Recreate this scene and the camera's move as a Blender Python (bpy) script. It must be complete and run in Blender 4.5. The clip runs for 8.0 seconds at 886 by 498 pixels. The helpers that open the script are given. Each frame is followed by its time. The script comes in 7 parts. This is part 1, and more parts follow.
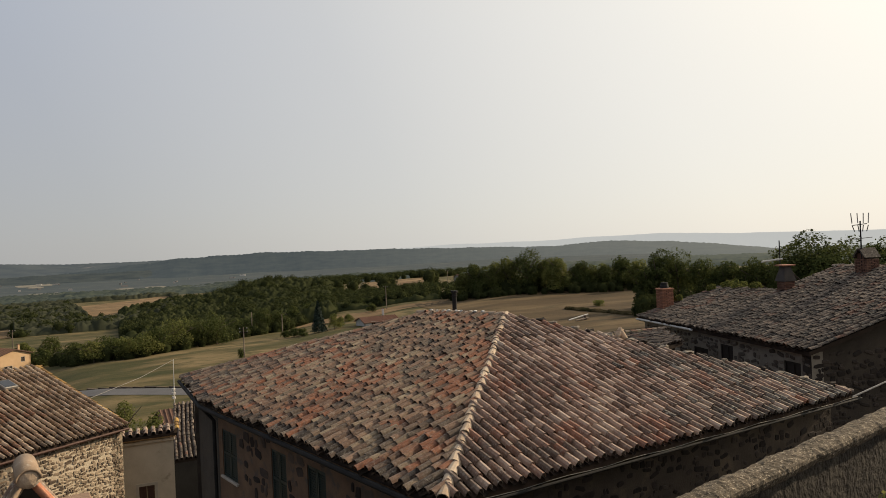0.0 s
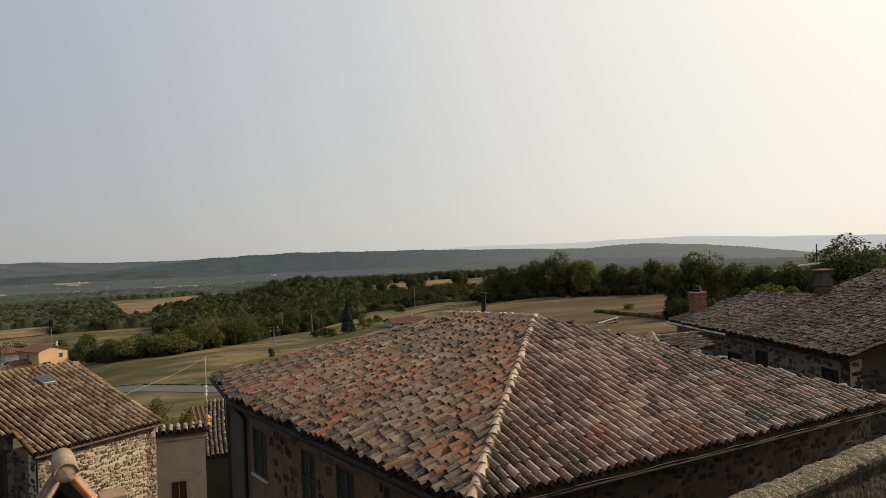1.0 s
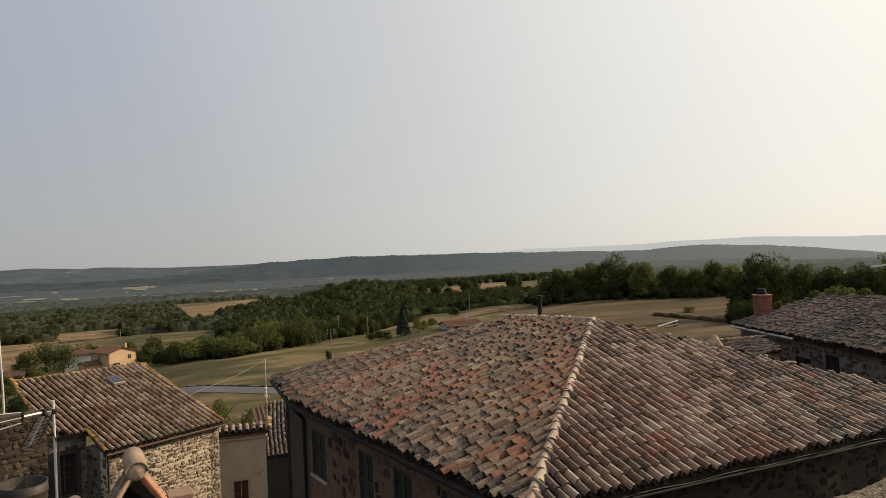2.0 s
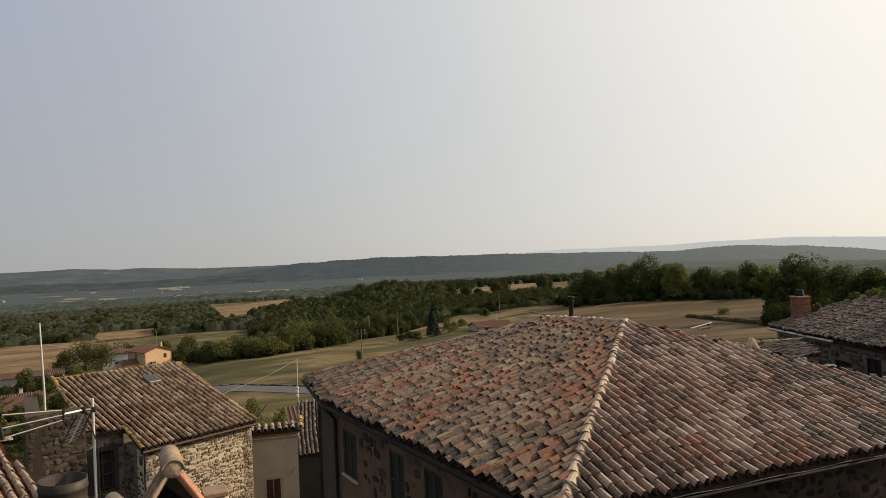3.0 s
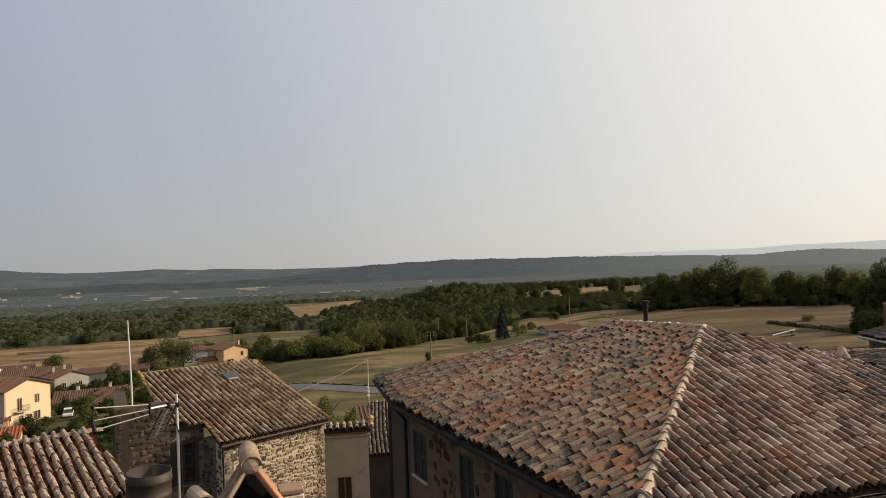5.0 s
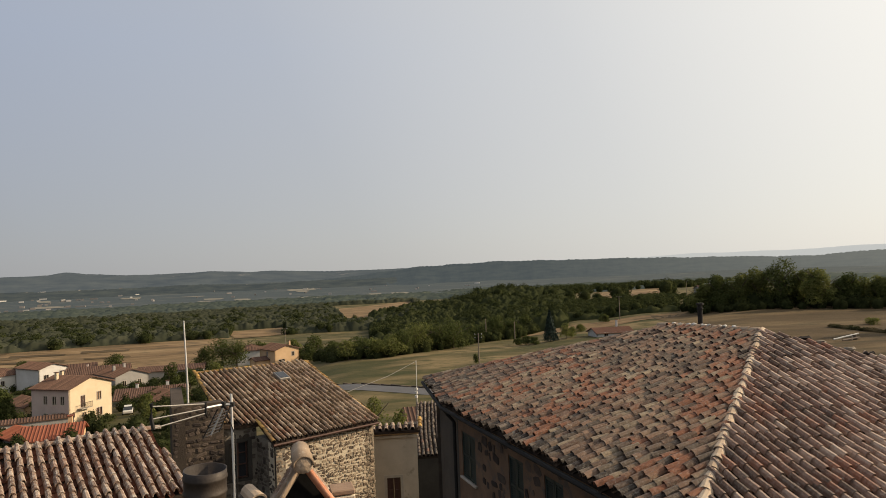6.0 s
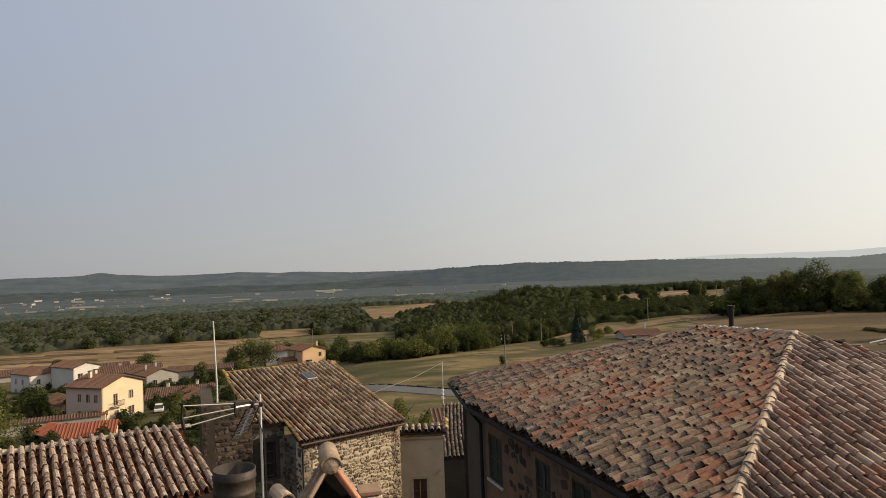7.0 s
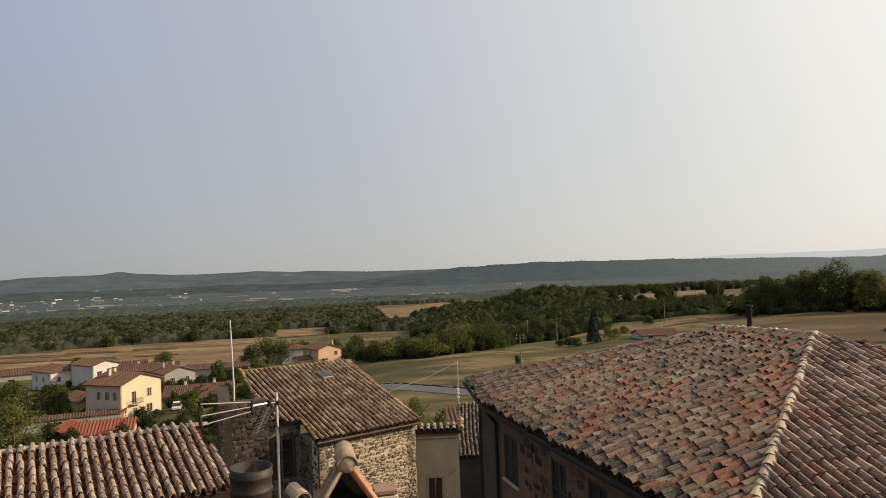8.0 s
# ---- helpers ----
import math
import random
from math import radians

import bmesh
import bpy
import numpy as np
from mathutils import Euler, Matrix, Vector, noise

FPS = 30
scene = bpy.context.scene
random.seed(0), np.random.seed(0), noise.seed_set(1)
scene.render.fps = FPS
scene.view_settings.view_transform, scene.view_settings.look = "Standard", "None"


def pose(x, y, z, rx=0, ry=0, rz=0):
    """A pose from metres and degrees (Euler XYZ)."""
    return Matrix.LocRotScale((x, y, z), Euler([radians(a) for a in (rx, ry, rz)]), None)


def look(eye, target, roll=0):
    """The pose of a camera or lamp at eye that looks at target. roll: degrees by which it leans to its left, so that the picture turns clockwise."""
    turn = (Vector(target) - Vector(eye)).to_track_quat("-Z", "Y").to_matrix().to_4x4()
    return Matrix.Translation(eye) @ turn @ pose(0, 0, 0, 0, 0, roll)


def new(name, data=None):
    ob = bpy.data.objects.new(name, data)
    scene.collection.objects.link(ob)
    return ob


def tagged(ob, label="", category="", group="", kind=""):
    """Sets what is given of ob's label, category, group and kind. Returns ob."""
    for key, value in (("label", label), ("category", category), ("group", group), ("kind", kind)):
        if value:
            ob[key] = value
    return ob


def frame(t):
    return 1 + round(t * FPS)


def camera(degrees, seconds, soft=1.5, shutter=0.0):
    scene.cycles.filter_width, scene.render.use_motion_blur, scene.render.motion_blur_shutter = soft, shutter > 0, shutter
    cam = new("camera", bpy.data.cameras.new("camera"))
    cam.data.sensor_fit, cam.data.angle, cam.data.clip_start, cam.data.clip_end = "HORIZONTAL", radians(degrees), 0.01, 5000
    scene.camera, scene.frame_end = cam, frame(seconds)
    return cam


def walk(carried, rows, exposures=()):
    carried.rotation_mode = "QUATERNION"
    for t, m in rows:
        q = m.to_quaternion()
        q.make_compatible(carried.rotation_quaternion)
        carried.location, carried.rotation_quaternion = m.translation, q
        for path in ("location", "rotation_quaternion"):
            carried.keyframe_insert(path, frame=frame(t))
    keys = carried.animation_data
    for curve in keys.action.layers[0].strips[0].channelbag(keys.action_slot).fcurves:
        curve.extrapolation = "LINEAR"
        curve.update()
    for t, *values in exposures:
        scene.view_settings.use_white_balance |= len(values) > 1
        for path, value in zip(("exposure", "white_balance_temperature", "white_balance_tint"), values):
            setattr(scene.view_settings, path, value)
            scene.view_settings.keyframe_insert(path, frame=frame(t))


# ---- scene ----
cam = camera(66.1, 8.0, soft=0.9)
# seconds, pitch, lean, bearing to the left; the hand swings a little with the turn
TURN = [(0.0, 0.138, 2.508, -12.229), (0.5, 0.111, 2.381, -11.845), (1.0, 0.355, 2.086, -9.804), (1.5, 0.485, 2.361, -8.418),
        (2.0, 0.795, 2.451, -5.26), (2.5, 0.90, 2.47, -4.05), (3.0, 0.97, 2.45, -2.75), (3.5, 1.051, 2.431, -1.41), (4.0, 1.2, 2.2, 0.0), (4.5, 1.275, 2.105, 1.09),
        (5.0, 1.40, 2.12, 3.05), (5.5, 1.56, 2.16, 5.15), (6.0, 1.692, 2.183, 7.051), (6.5, 1.775, 2.107, 8.271), (7.0, 1.881, 2.081, 9.248),
        (7.5, 1.903, 2.015, 9.816), (8.0, 1.864, 2.037, 10.524)]
EYE = 12.0
walk(cam, [(t, pose(-0.007 * b, 0.010 * b, EYE, 90 + p, r, b)) for t, p, r, b in TURN],
     exposures=[(0.0, -0.05), (4.0, 0.0), (8.0, 0.08)])

# ---- light: a low hazy sun ahead to the right ----
SUN_AZ, SUN_EL = 75.0, 25.0
world = bpy.data.worlds.new("sky")
scene.world = world
world.use_nodes = True
wn, wl = world.node_tree.nodes, world.node_tree.links
sky = wn.new("ShaderNodeTexSky")
sky.sky_type = "NISHITA"
sky.sun_disc = False
sky.sun_elevation, sky.sun_rotation = radians(SUN_EL), radians(SUN_AZ)
sky.altitude, sky.air_density, sky.dust_density, sky.ozone_density = 400, 1.0, 2.0, 2.0
back = wn["Background"]
back.inputs["Strength"].default_value = 0.10
# summer haze: the clear sky is veiled, brightest towards the low sun, paler near the horizon
sd = Vector((math.sin(radians(SUN_AZ)) * math.cos(radians(SUN_EL)), math.cos(radians(SUN_AZ)) * math.cos(radians(SUN_EL)), math.sin(radians(SUN_EL))))
wco, wdot, whalf, wramp = wn.new("ShaderNodeTexCoord"), wn.new("ShaderNodeVectorMath"), wn.new("ShaderNodeMath"), wn.new("ShaderNodeValToRGB")
wdot.operation, whalf.operation = "DOT_PRODUCT", "MULTIPLY_ADD"
wl.new(wco.outputs["Generated"], wdot.inputs[0])
wdot.inputs[1].default_value = sd
wl.new(wdot.outputs["Value"], whalf.inputs[0])
whalf.inputs[1].default_value, whalf.inputs[2].default_value = 0.5, 0.5
wl.new(whalf.outputs[0], wramp.inputs["Fac"])
HAZE = ((0.0, (0.105, 0.115, 0.14)), (0.22, (0.235, 0.265, 0.335)), (0.34, (0.37, 0.415, 0.51)), (0.52, (0.475, 0.505, 0.565)), (0.70, (0.68, 0.68, 0.675)), (0.86, (0.99, 0.95, 0.865)), (0.95, (1.2, 1.12, 0.96)))
HAZE_LOW = ((0.0, (0.16, 0.16, 0.165)), (0.30, (0.375, 0.372, 0.372)), (0.52, (0.51, 0.50, 0.475)), (0.70, (0.70, 0.68, 0.635)), (0.86, (0.93, 0.88, 0.785)))
wramp_low = wn.new("ShaderNodeValToRGB")
wl.new(whalf.outputs[0], wramp_low.inputs["Fac"])
for node, stops in ((wramp, HAZE), (wramp_low, HAZE_LOW)):
    while len(node.color_ramp.elements) < len(stops):
        node.color_ramp.elements.new(0.5)
    for e, (p, c) in zip(node.color_ramp.elements, stops):
        e.position, e.color = p, (*c, 1)
wsep, wmap = wn.new("ShaderNodeSeparateXYZ"), wn.new("ShaderNodeMapRange")
wl.new(wco.outputs["Generated"], wsep.inputs[0])
wl.new(wsep.outputs["Z"], wmap.inputs["Value"])
wmap.inputs["From Min"].default_value, wmap.inputs["From Max"].default_value = 0.0, 0.31
wmap.inputs["To Min"].default_value, wmap.inputs["To Max"].default_value = 0.9, 0.0
wlow, wmix, wten = wn.new("ShaderNodeMix"), wn.new("ShaderNodeMix"), wn.new("ShaderNodeVectorMath")
wlow.data_type = wmix.data_type = "RGBA"
wl.new(wmap.outputs["Result"], wlow.inputs["Factor"])
wl.new(wramp.outputs["Color"], wlow.inputs["A"])
wl.new(wramp_low.outputs["Color"], wlow.inputs["B"])
wten.operation = "SCALE"
wten.inputs["Scale"].default_value = 10.0
wl.new(wlow.outputs["Result"], wten.inputs[0])
wmix.inputs["Factor"].default_value = 0.88
wl.new(sky.outputs["Color"], wmix.inputs["A"])
wl.new(wten.outputs["Vector"], wmix.inputs["B"])
wl.new(wmix.outputs["Result"], back.inputs["Color"])
sun = new("sun", bpy.data.lights.new("sun", "SUN"))
sun.data.energy, sun.data.angle, sun.data.color = 5.0, radians(0.8), (1.0, 0.80, 0.56)
sun.matrix_world = look(sd * 100, (0, 0, 0))


# ---- materials ----
def surf(name, stops, scale=4.0, rough=0.9, bump=0.3, fine=40.0, vary="", amount=0.35, metal=0.0, stains=None, stain_scale=1.2, glow=None, specks=None, thin=0.0):
    """Noise-driven colour ramp with fine relief; vary: object or island tint; stains: colour, threshold."""
    m = bpy.data.materials.new(name)
    m.use_nodes = True
    nt = m.node_tree
    N, Lk = nt.nodes, nt.links
    b = N["Principled BSDF"]
    b.inputs["Roughness"].default_value = rough
    b.inputs["Metallic"].default_value = metal
    b.inputs["Specular IOR Level"].default_value = 0.5 if rough < 0.75 else 0.25
    co = N.new("ShaderNodeTexCoord")
    n1 = N.new("ShaderNodeTexNoise")
    n1.inputs["Scale"].default_value, n1.inputs["Detail"].default_value, n1.inputs["Roughness"].default_value = scale, 6, 0.65
    geo = N.new("ShaderNodeNewGeometry")
    Lk.new(geo.outputs["Position"], n1.inputs["Vector"])
    fac = n1.outputs["Fac"]
    if vary:
        src = N.new("ShaderNodeObjectInfo").outputs["Random"] if vary == "object" else geo.outputs["Random Per Island"]
        mul = N.new("ShaderNodeMath")
        mul.operation = "MULTIPLY_ADD"
        sub = N.new("ShaderNodeMath")
        sub.operation = "MULTIPLY_ADD"
        Lk.new(src, sub.inputs[0])
        sub.inputs[1].default_value, sub.inputs[2].default_value = 1.0 * amount * 2, -amount
        Lk.new(fac, mul.inputs[0])
        mul.inputs[1].default_value = 0.8
        Lk.new(sub.outputs[0], mul.inputs[2])
        fac = mul.outputs[0]
        if specks:
            # broad patches of warmer and greyer tiles
            nb, mb = N.new("ShaderNodeTexNoise"), N.new("ShaderNodeMath")
            nb.inputs["Scale"].default_value, nb.inputs["Detail"].default_value = 0.45, 2
            Lk.new(geo.outputs["Position"], nb.inputs["Vector"])
            mb.operation = "MULTIPLY_ADD"
            mb.inputs[1].default_value = 0.55
            Lk.new(nb.outputs["Fac"], mb.inputs[0])
            off = N.new("ShaderNodeMath")
            off.operation = "SUBTRACT"
            Lk.new(fac, off.inputs[0])
            off.inputs[1].default_value = 0.23
            Lk.new(off.outputs[0], mb.inputs[2])
            fac = mb.outputs[0]
    ramp = N.new("ShaderNodeValToRGB")
    el = ramp.color_ramp.elements
    while len(el) < len(stops):
        el.new(0.5)
    for e, (p, c) in zip(el, stops):
        e.position, e.color = p, (*c, 1)
    Lk.new(fac, ramp.inputs["Fac"])
    colour = ramp.outputs["Color"]
    if stains:
        n3 = N.new("ShaderNodeTexNoise")
        n3.inputs["Scale"].default_value, n3.inputs["Detail"].default_value, n3.inputs["Roughness"].default_value = stain_scale, 8, 0.7
        Lk.new(geo.outputs["Position"], n3.inputs["Vector"])
        mr = N.new("ShaderNodeMapRange")
        mr.inputs["From Min"].default_value, mr.inputs["From Max"].default_value = stains[1], stains[1] + 0.08
        Lk.new(n3.outputs["Fac"], mr.inputs["Value"])
        mx = N.new("ShaderNodeMix")
        mx.data_type = "RGBA"
        Lk.new(mr.outputs["Result"], mx.inputs["Factor"])
        Lk.new(colour, mx.inputs["A"])
        mx.inputs["B"].default_value = (*stains[0], 1)
        colour = mx.outputs["Result"]
    for c, lim, sc in specks or ():
        n4, m4, x4 = N.new("ShaderNodeTexNoise"), N.new("ShaderNodeMapRange"), N.new("ShaderNodeMix")
        n4.inputs["Scale"].default_value, n4.inputs["Detail"].default_value, n4.inputs["Roughness"].default_value = sc, 4, 0.7
        Lk.new(geo.outputs["Position"], n4.inputs["Vector"])
        m4.inputs["From Min"].default_value, m4.inputs["From Max"].default_value = lim, lim + 0.07
        m4.inputs["To Max"].default_value = 0.8
        Lk.new(n4.outputs["Fac"], m4.inputs["Value"])
        x4.data_type = "RGBA"
        Lk.new(m4.outputs["Result"], x4.inputs["Factor"])
        Lk.new(colour, x4.inputs["A"])
        x4.inputs["B"].default_value = (*c, 1)
        colour = x4.outputs["Result"]
    Lk.new(colour, b.inputs["Base Color"])
    if thin:
        # leaves let some light through
        tr, ms = N.new("ShaderNodeBsdfTranslucent"), N.new("ShaderNodeMixShader")
        Lk.new(colour, tr.inputs["Color"])
        ms.inputs["Fac"].default_value = thin
        Lk.new(b.outputs[0], ms.inputs[1])
        Lk.new(tr.outputs[0], ms.inputs[2])
        Lk.new(ms.outputs[0], N["Material Output"].inputs["Surface"])
    if bump:
        n2 = N.new("ShaderNodeTexNoise")
        n2.inputs["Scale"].default_value, n2.inputs["Detail"].default_value = fine, 5
        Lk.new(geo.outputs["Position"], n2.inputs["Vector"])
        bp = N.new("ShaderNodeBump")
        bp.inputs["Strength"].default_value, bp.inputs["Distance"].default_value = bump, 0.6 / fine
        Lk.new(n2.outputs["Fac"], bp.inputs["Height"])
        Lk.new(bp.outputs["Normal"], b.inputs["Normal"])
    # glow: distance haze put in as a faint emission
    if glow:
        b.inputs["Emission Color"].default_value = (*glow[0], 1)
        b.inputs["Emission Strength"].default_value = glow[1]
    return m


def tile_mat(name, vary, tones, warm, dark, warm_lim=0.55, dark_lim=0.52, lichen=(0.36, 0.33, 0.27), lichen_lim=0.60, dust=0.0, blot=0.55):
    """Old clay tiles: every tile its own tone; warm and sooty ones gather in patches, pale lichen lies in blots."""
    m = bpy.data.materials.new(name)
    m.use_nodes = True
    N, Lk = m.node_tree.nodes, m.node_tree.links
    b = N["Principled BSDF"]
    b.inputs["Roughness"].default_value, b.inputs["Specular IOR Level"].default_value = 0.8, 0.3
    geo = N.new("ShaderNodeNewGeometry")
    rnd = N.new("ShaderNodeObjectInfo").outputs["Random"] if vary == "object" else geo.outputs["Random Per Island"]

    def calc(op, x, y, z=0.0):
        n = N.new("ShaderNodeMath")
        n.operation = op
        for k, v in enumerate((x, y, z)):
            if isinstance(v, (int, float)):
                n.inputs[k].default_value = v
            else:
                Lk.new(v, n.inputs[k])
        return n.outputs[0]

    def cloud(scale, detail=3, rough=0.6):
        n = N.new("ShaderNodeTexNoise")
        n.inputs["Scale"].default_value, n.inputs["Detail"].default_value, n.inputs["Roughness"].default_value = scale, detail, rough
        Lk.new(geo.outputs["Position"], n.inputs["Vector"])
        return n.outputs["Fac"]

    def step(x, lo, hi, top=1.0):
        n = N.new("ShaderNodeMapRange")
        Lk.new(x, n.inputs["Value"])
        n.inputs["From Min"].default_value, n.inputs["From Max"].default_value, n.inputs["To Max"].default_value = lo, hi, top
        return n.outputs["Result"]

    def blend(f, x, y, how="MIX"):
        n = N.new("ShaderNodeMix")
        n.data_type, n.blend_type = "RGBA", how
        Lk.new(f, n.inputs["Factor"])
        Lk.new(x, n.inputs["A"])
        if isinstance(y, tuple):
            n.inputs["B"].default_value = (*y, 1)
        else:
            Lk.new(y, n.inputs["B"])
        return n.outputs["Result"]

    ramp = N.new("ShaderNodeValToRGB")
    while len(ramp.color_ramp.elements) < len(tones):
        ramp.color_ramp.elements.new(0.5)
    for k, (e, c) in enumerate(zip(ramp.color_ramp.elements, tones)):
        e.position, e.color = k / (len(tones) - 1), (*c, 1)
    Lk.new(calc("MULTIPLY_ADD", cloud(7.0), 0.35, calc("MULTIPLY_ADD", rnd, 1.0, -0.17)), ramp.inputs["Fac"])
    col = ramp.outputs["Color"]
    r2, r3 = calc("FRACT", calc("MULTIPLY", rnd, 7.31), 0.0), calc("FRACT", calc("MULTIPLY", rnd, 13.73), 0.0)
    col = blend(step(calc("MULTIPLY_ADD", r2, 0.30, cloud(0.50, 2)), warm_lim + 0.15, warm_lim + 0.23, 0.9), col, warm)
    sooty = cloud(0.38, 3)
    col = blend(step(calc("MULTIPLY_ADD", r3, 0.30, sooty), dark_lim + 0.15, dark_lim + 0.25, 0.85), col, dark)
    col = blend(step(cloud(11.0, 5, 0.7), 0.52, 0.68, blot), col, tuple(c * 0.45 for c in dark))
    col = blend(step(cloud(6.5, 6, 0.75), lichen_lim, lichen_lim + 0.07, 0.75), col, lichen)
    if dust:
        col = blend(step(cloud(16.0, 4, 0.7), 0.50, 0.60, dust), col, (0.60, 0.55, 0.47))
    Lk.new(col, b.inputs["Base Color"])
    bp = N.new("ShaderNodeBump")
    bp.inputs["Strength"].default_value, bp.inputs["Distance"].default_value = 0.5, 0.01
    Lk.new(cloud(60.0, 5), bp.inputs["Height"])
    Lk.new(bp.outputs["Normal"], b.inputs["Normal"])
    return m


def tile_pair(name, *args, **kw):
    """The same clay for single tiles and for joined rows."""
    return tile_mat(name, "object", *args, **kw), tile_mat(name + "_rows", "island", *args, **kw)


M_TILE, M_TILES = tile_pair("terracotta", ((0.078, 0.049, 0.035), (0.130, 0.080, 0.054), (0.180, 0.110, 0.074), (0.225, 0.144, 0.098), (0.190, 0.138, 0.092), (0.275, 0.212, 0.142)), (0.215, 0.084, 0.044), (0.085, 0.066, 0.050), 0.535, 0.565, (0.34, 0.31, 0.25), 0.61, 0.10)
M_TILE_R, M_TILES_R = tile_pair("paler_terracotta", ((0.112, 0.070, 0.050), (0.200, 0.128, 0.092), (0.285, 0.188, 0.138), (0.360, 0.256, 0.192), (0.440, 0.338, 0.258)), (0.250, 0.118, 0.072), (0.105, 0.078, 0.060), 0.62, 0.61, (0.46, 0.40, 0.32), 0.60, 0.15)
M_OLD, M_OLDS = tile_pair("dark_terracotta", ((0.028, 0.021, 0.017), (0.052, 0.038, 0.029), (0.088, 0.063, 0.048), (0.125, 0.092, 0.069), (0.190, 0.148, 0.113)), (0.130, 0.060, 0.038), (0.046, 0.036, 0.029), 0.60, 0.57, (0.26, 0.235, 0.19), 0.58, 0.10)
M_LICHENS = tile_mat("lichen_grown_terracotta", "island", ((0.070, 0.053, 0.041), (0.120, 0.094, 0.072), (0.170, 0.138, 0.106), (0.235, 0.198, 0.155)), (0.125, 0.072, 0.048), (0.062, 0.049, 0.038), 0.62, 0.57, (0.36, 0.33, 0.265), 0.55, 0.2)
M_PALE, M_PALES = tile_pair("weathered_terracotta", ((0.130, 0.080, 0.055), (0.180, 0.114, 0.079), (0.230, 0.150, 0.106), (0.285, 0.198, 0.143), (0.345, 0.254, 0.188)), (0.215, 0.118, 0.076), (0.120, 0.082, 0.058), 0.70, 0.60, (0.50, 0.44, 0.36), 0.56, 0.40)
M_GOLD, M_GOLDS = tile_pair("golden_terracotta", ((0.160, 0.100, 0.058), (0.245, 0.164, 0.098), (0.330, 0.230, 0.145), (0.410, 0.300, 0.200), (0.490, 0.378, 0.262)), (0.235, 0.120, 0.066), (0.112, 0.077, 0.050), 0.60, 0.59, (0.54, 0.45, 0.32), 0.59, 0.2, 0.4)
M_RIDGE = surf("ridge_terracotta", [(0.2, (0.289, 0.212, 0.145)), (0.5, (0.425, 0.323, 0.23)), (0.8, (0.493, 0.408, 0.306))], 3.0, 0.9, 0.5, 50, "object", 0.25, stains=((0.442, 0.408, 0.34), 0.58), stain_scale=6)
# gap shadow between tile rows is put into this clay, besides its dirt
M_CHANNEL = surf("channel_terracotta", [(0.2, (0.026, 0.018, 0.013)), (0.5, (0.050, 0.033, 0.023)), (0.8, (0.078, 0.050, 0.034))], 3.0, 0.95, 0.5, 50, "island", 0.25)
M_MOSS = surf("ochre_lichen", [(0.2, (0.16, 0.098, 0.042)), (0.5, (0.33, 0.195, 0.06)), (0.8, (0.45, 0.285, 0.09))], 6.0, 0.95, 0.6, 50, "object", 0.3)
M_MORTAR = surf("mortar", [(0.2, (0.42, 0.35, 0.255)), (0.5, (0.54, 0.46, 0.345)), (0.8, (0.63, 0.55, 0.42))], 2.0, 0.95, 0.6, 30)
# darker mortar copy with the shade of turned-away walls in its colour
M_MORTAR_D = surf("shaded_mortar", [(0.2, (0.037, 0.029, 0.022)), (0.5, (0.063, 0.048, 0.036)), (0.8, (0.095, 0.073, 0.052))], 1.2, 0.95, 0.6, 30, stains=((0.105, 0.078, 0.052), 0.58))
M_STONE = surf("tuff_stone", [(0.06, (0.120, 0.088, 0.064)), (0.28, (0.225, 0.170, 0.120)), (0.6, (0.360, 0.285, 0.205)), (0.95, (0.480, 0.395, 0.292))], 3.0, 0.95, 0.7, 35, "object", 0.36)
M_STONES = surf("tuff_stone_rows", [(0.1, (0.081, 0.06, 0.046)), (0.4, (0.184, 0.138, 0.098)), (0.7, (0.333, 0.259, 0.184)), (0.95, (0.483, 0.391, 0.287))], 3.0, 0.95, 0.7, 35, "island", 0.4)
M_DSTONE = surf("dark_basalt_stone", [(0.1, (0.034, 0.026, 0.022)), (0.5, (0.075, 0.056, 0.045)), (0.9, (0.15, 0.112, 0.083))], 3.0, 0.95, 0.7, 35, "object", 0.4)
M_DSTONES = surf("dark_basalt_rows", [(0.1, (0.034, 0.026, 0.022)), (0.5, (0.075, 0.056, 0.045)), (0.9, (0.15, 0.112, 0.083))], 3.0, 0.95, 0.7, 35, "island", 0.4)
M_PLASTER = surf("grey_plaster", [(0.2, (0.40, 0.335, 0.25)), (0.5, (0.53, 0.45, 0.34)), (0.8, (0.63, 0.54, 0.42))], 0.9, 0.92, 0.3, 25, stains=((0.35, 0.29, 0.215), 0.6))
# plaster darkened to carry the shade of walls away from the sun
M_PLASTER_D = surf("shaded_plaster", [(0.2, (0.035, 0.03, 0.026)), (0.5, (0.055, 0.048, 0.04)), (0.8, (0.075, 0.065, 0.055))], 0.9, 0.92, 0.3, 25)
M_CREAM = surf("cream_render", [(0.2, (0.51, 0.405, 0.265)), (0.5, (0.58, 0.47, 0.32)), (0.8, (0.63, 0.52, 0.365))], 0.5, 0.9, 0.15, 10)
M_PINK = surf("pink_render", [(0.2, (0.42, 0.33, 0.28)), (0.8, (0.52, 0.42, 0.36))], 0.5, 0.9, 0.15, 10)
M_WHITE = surf("white_render", [(0.2, (0.493, 0.468, 0.425)), (0.8, (0.629, 0.603, 0.561))], 0.5, 0.9, 0.15, 10)
M_OCHRE = surf("ochre_render", [(0.2, (0.50, 0.335, 0.185)), (0.8, (0.62, 0.43, 0.26))], 0.5, 0.9, 0.15, 10)
M_GREYW = surf("grey_render", [(0.2, (0.252, 0.234, 0.216)), (0.8, (0.36, 0.342, 0.315))], 0.5, 0.9, 0.15, 10)
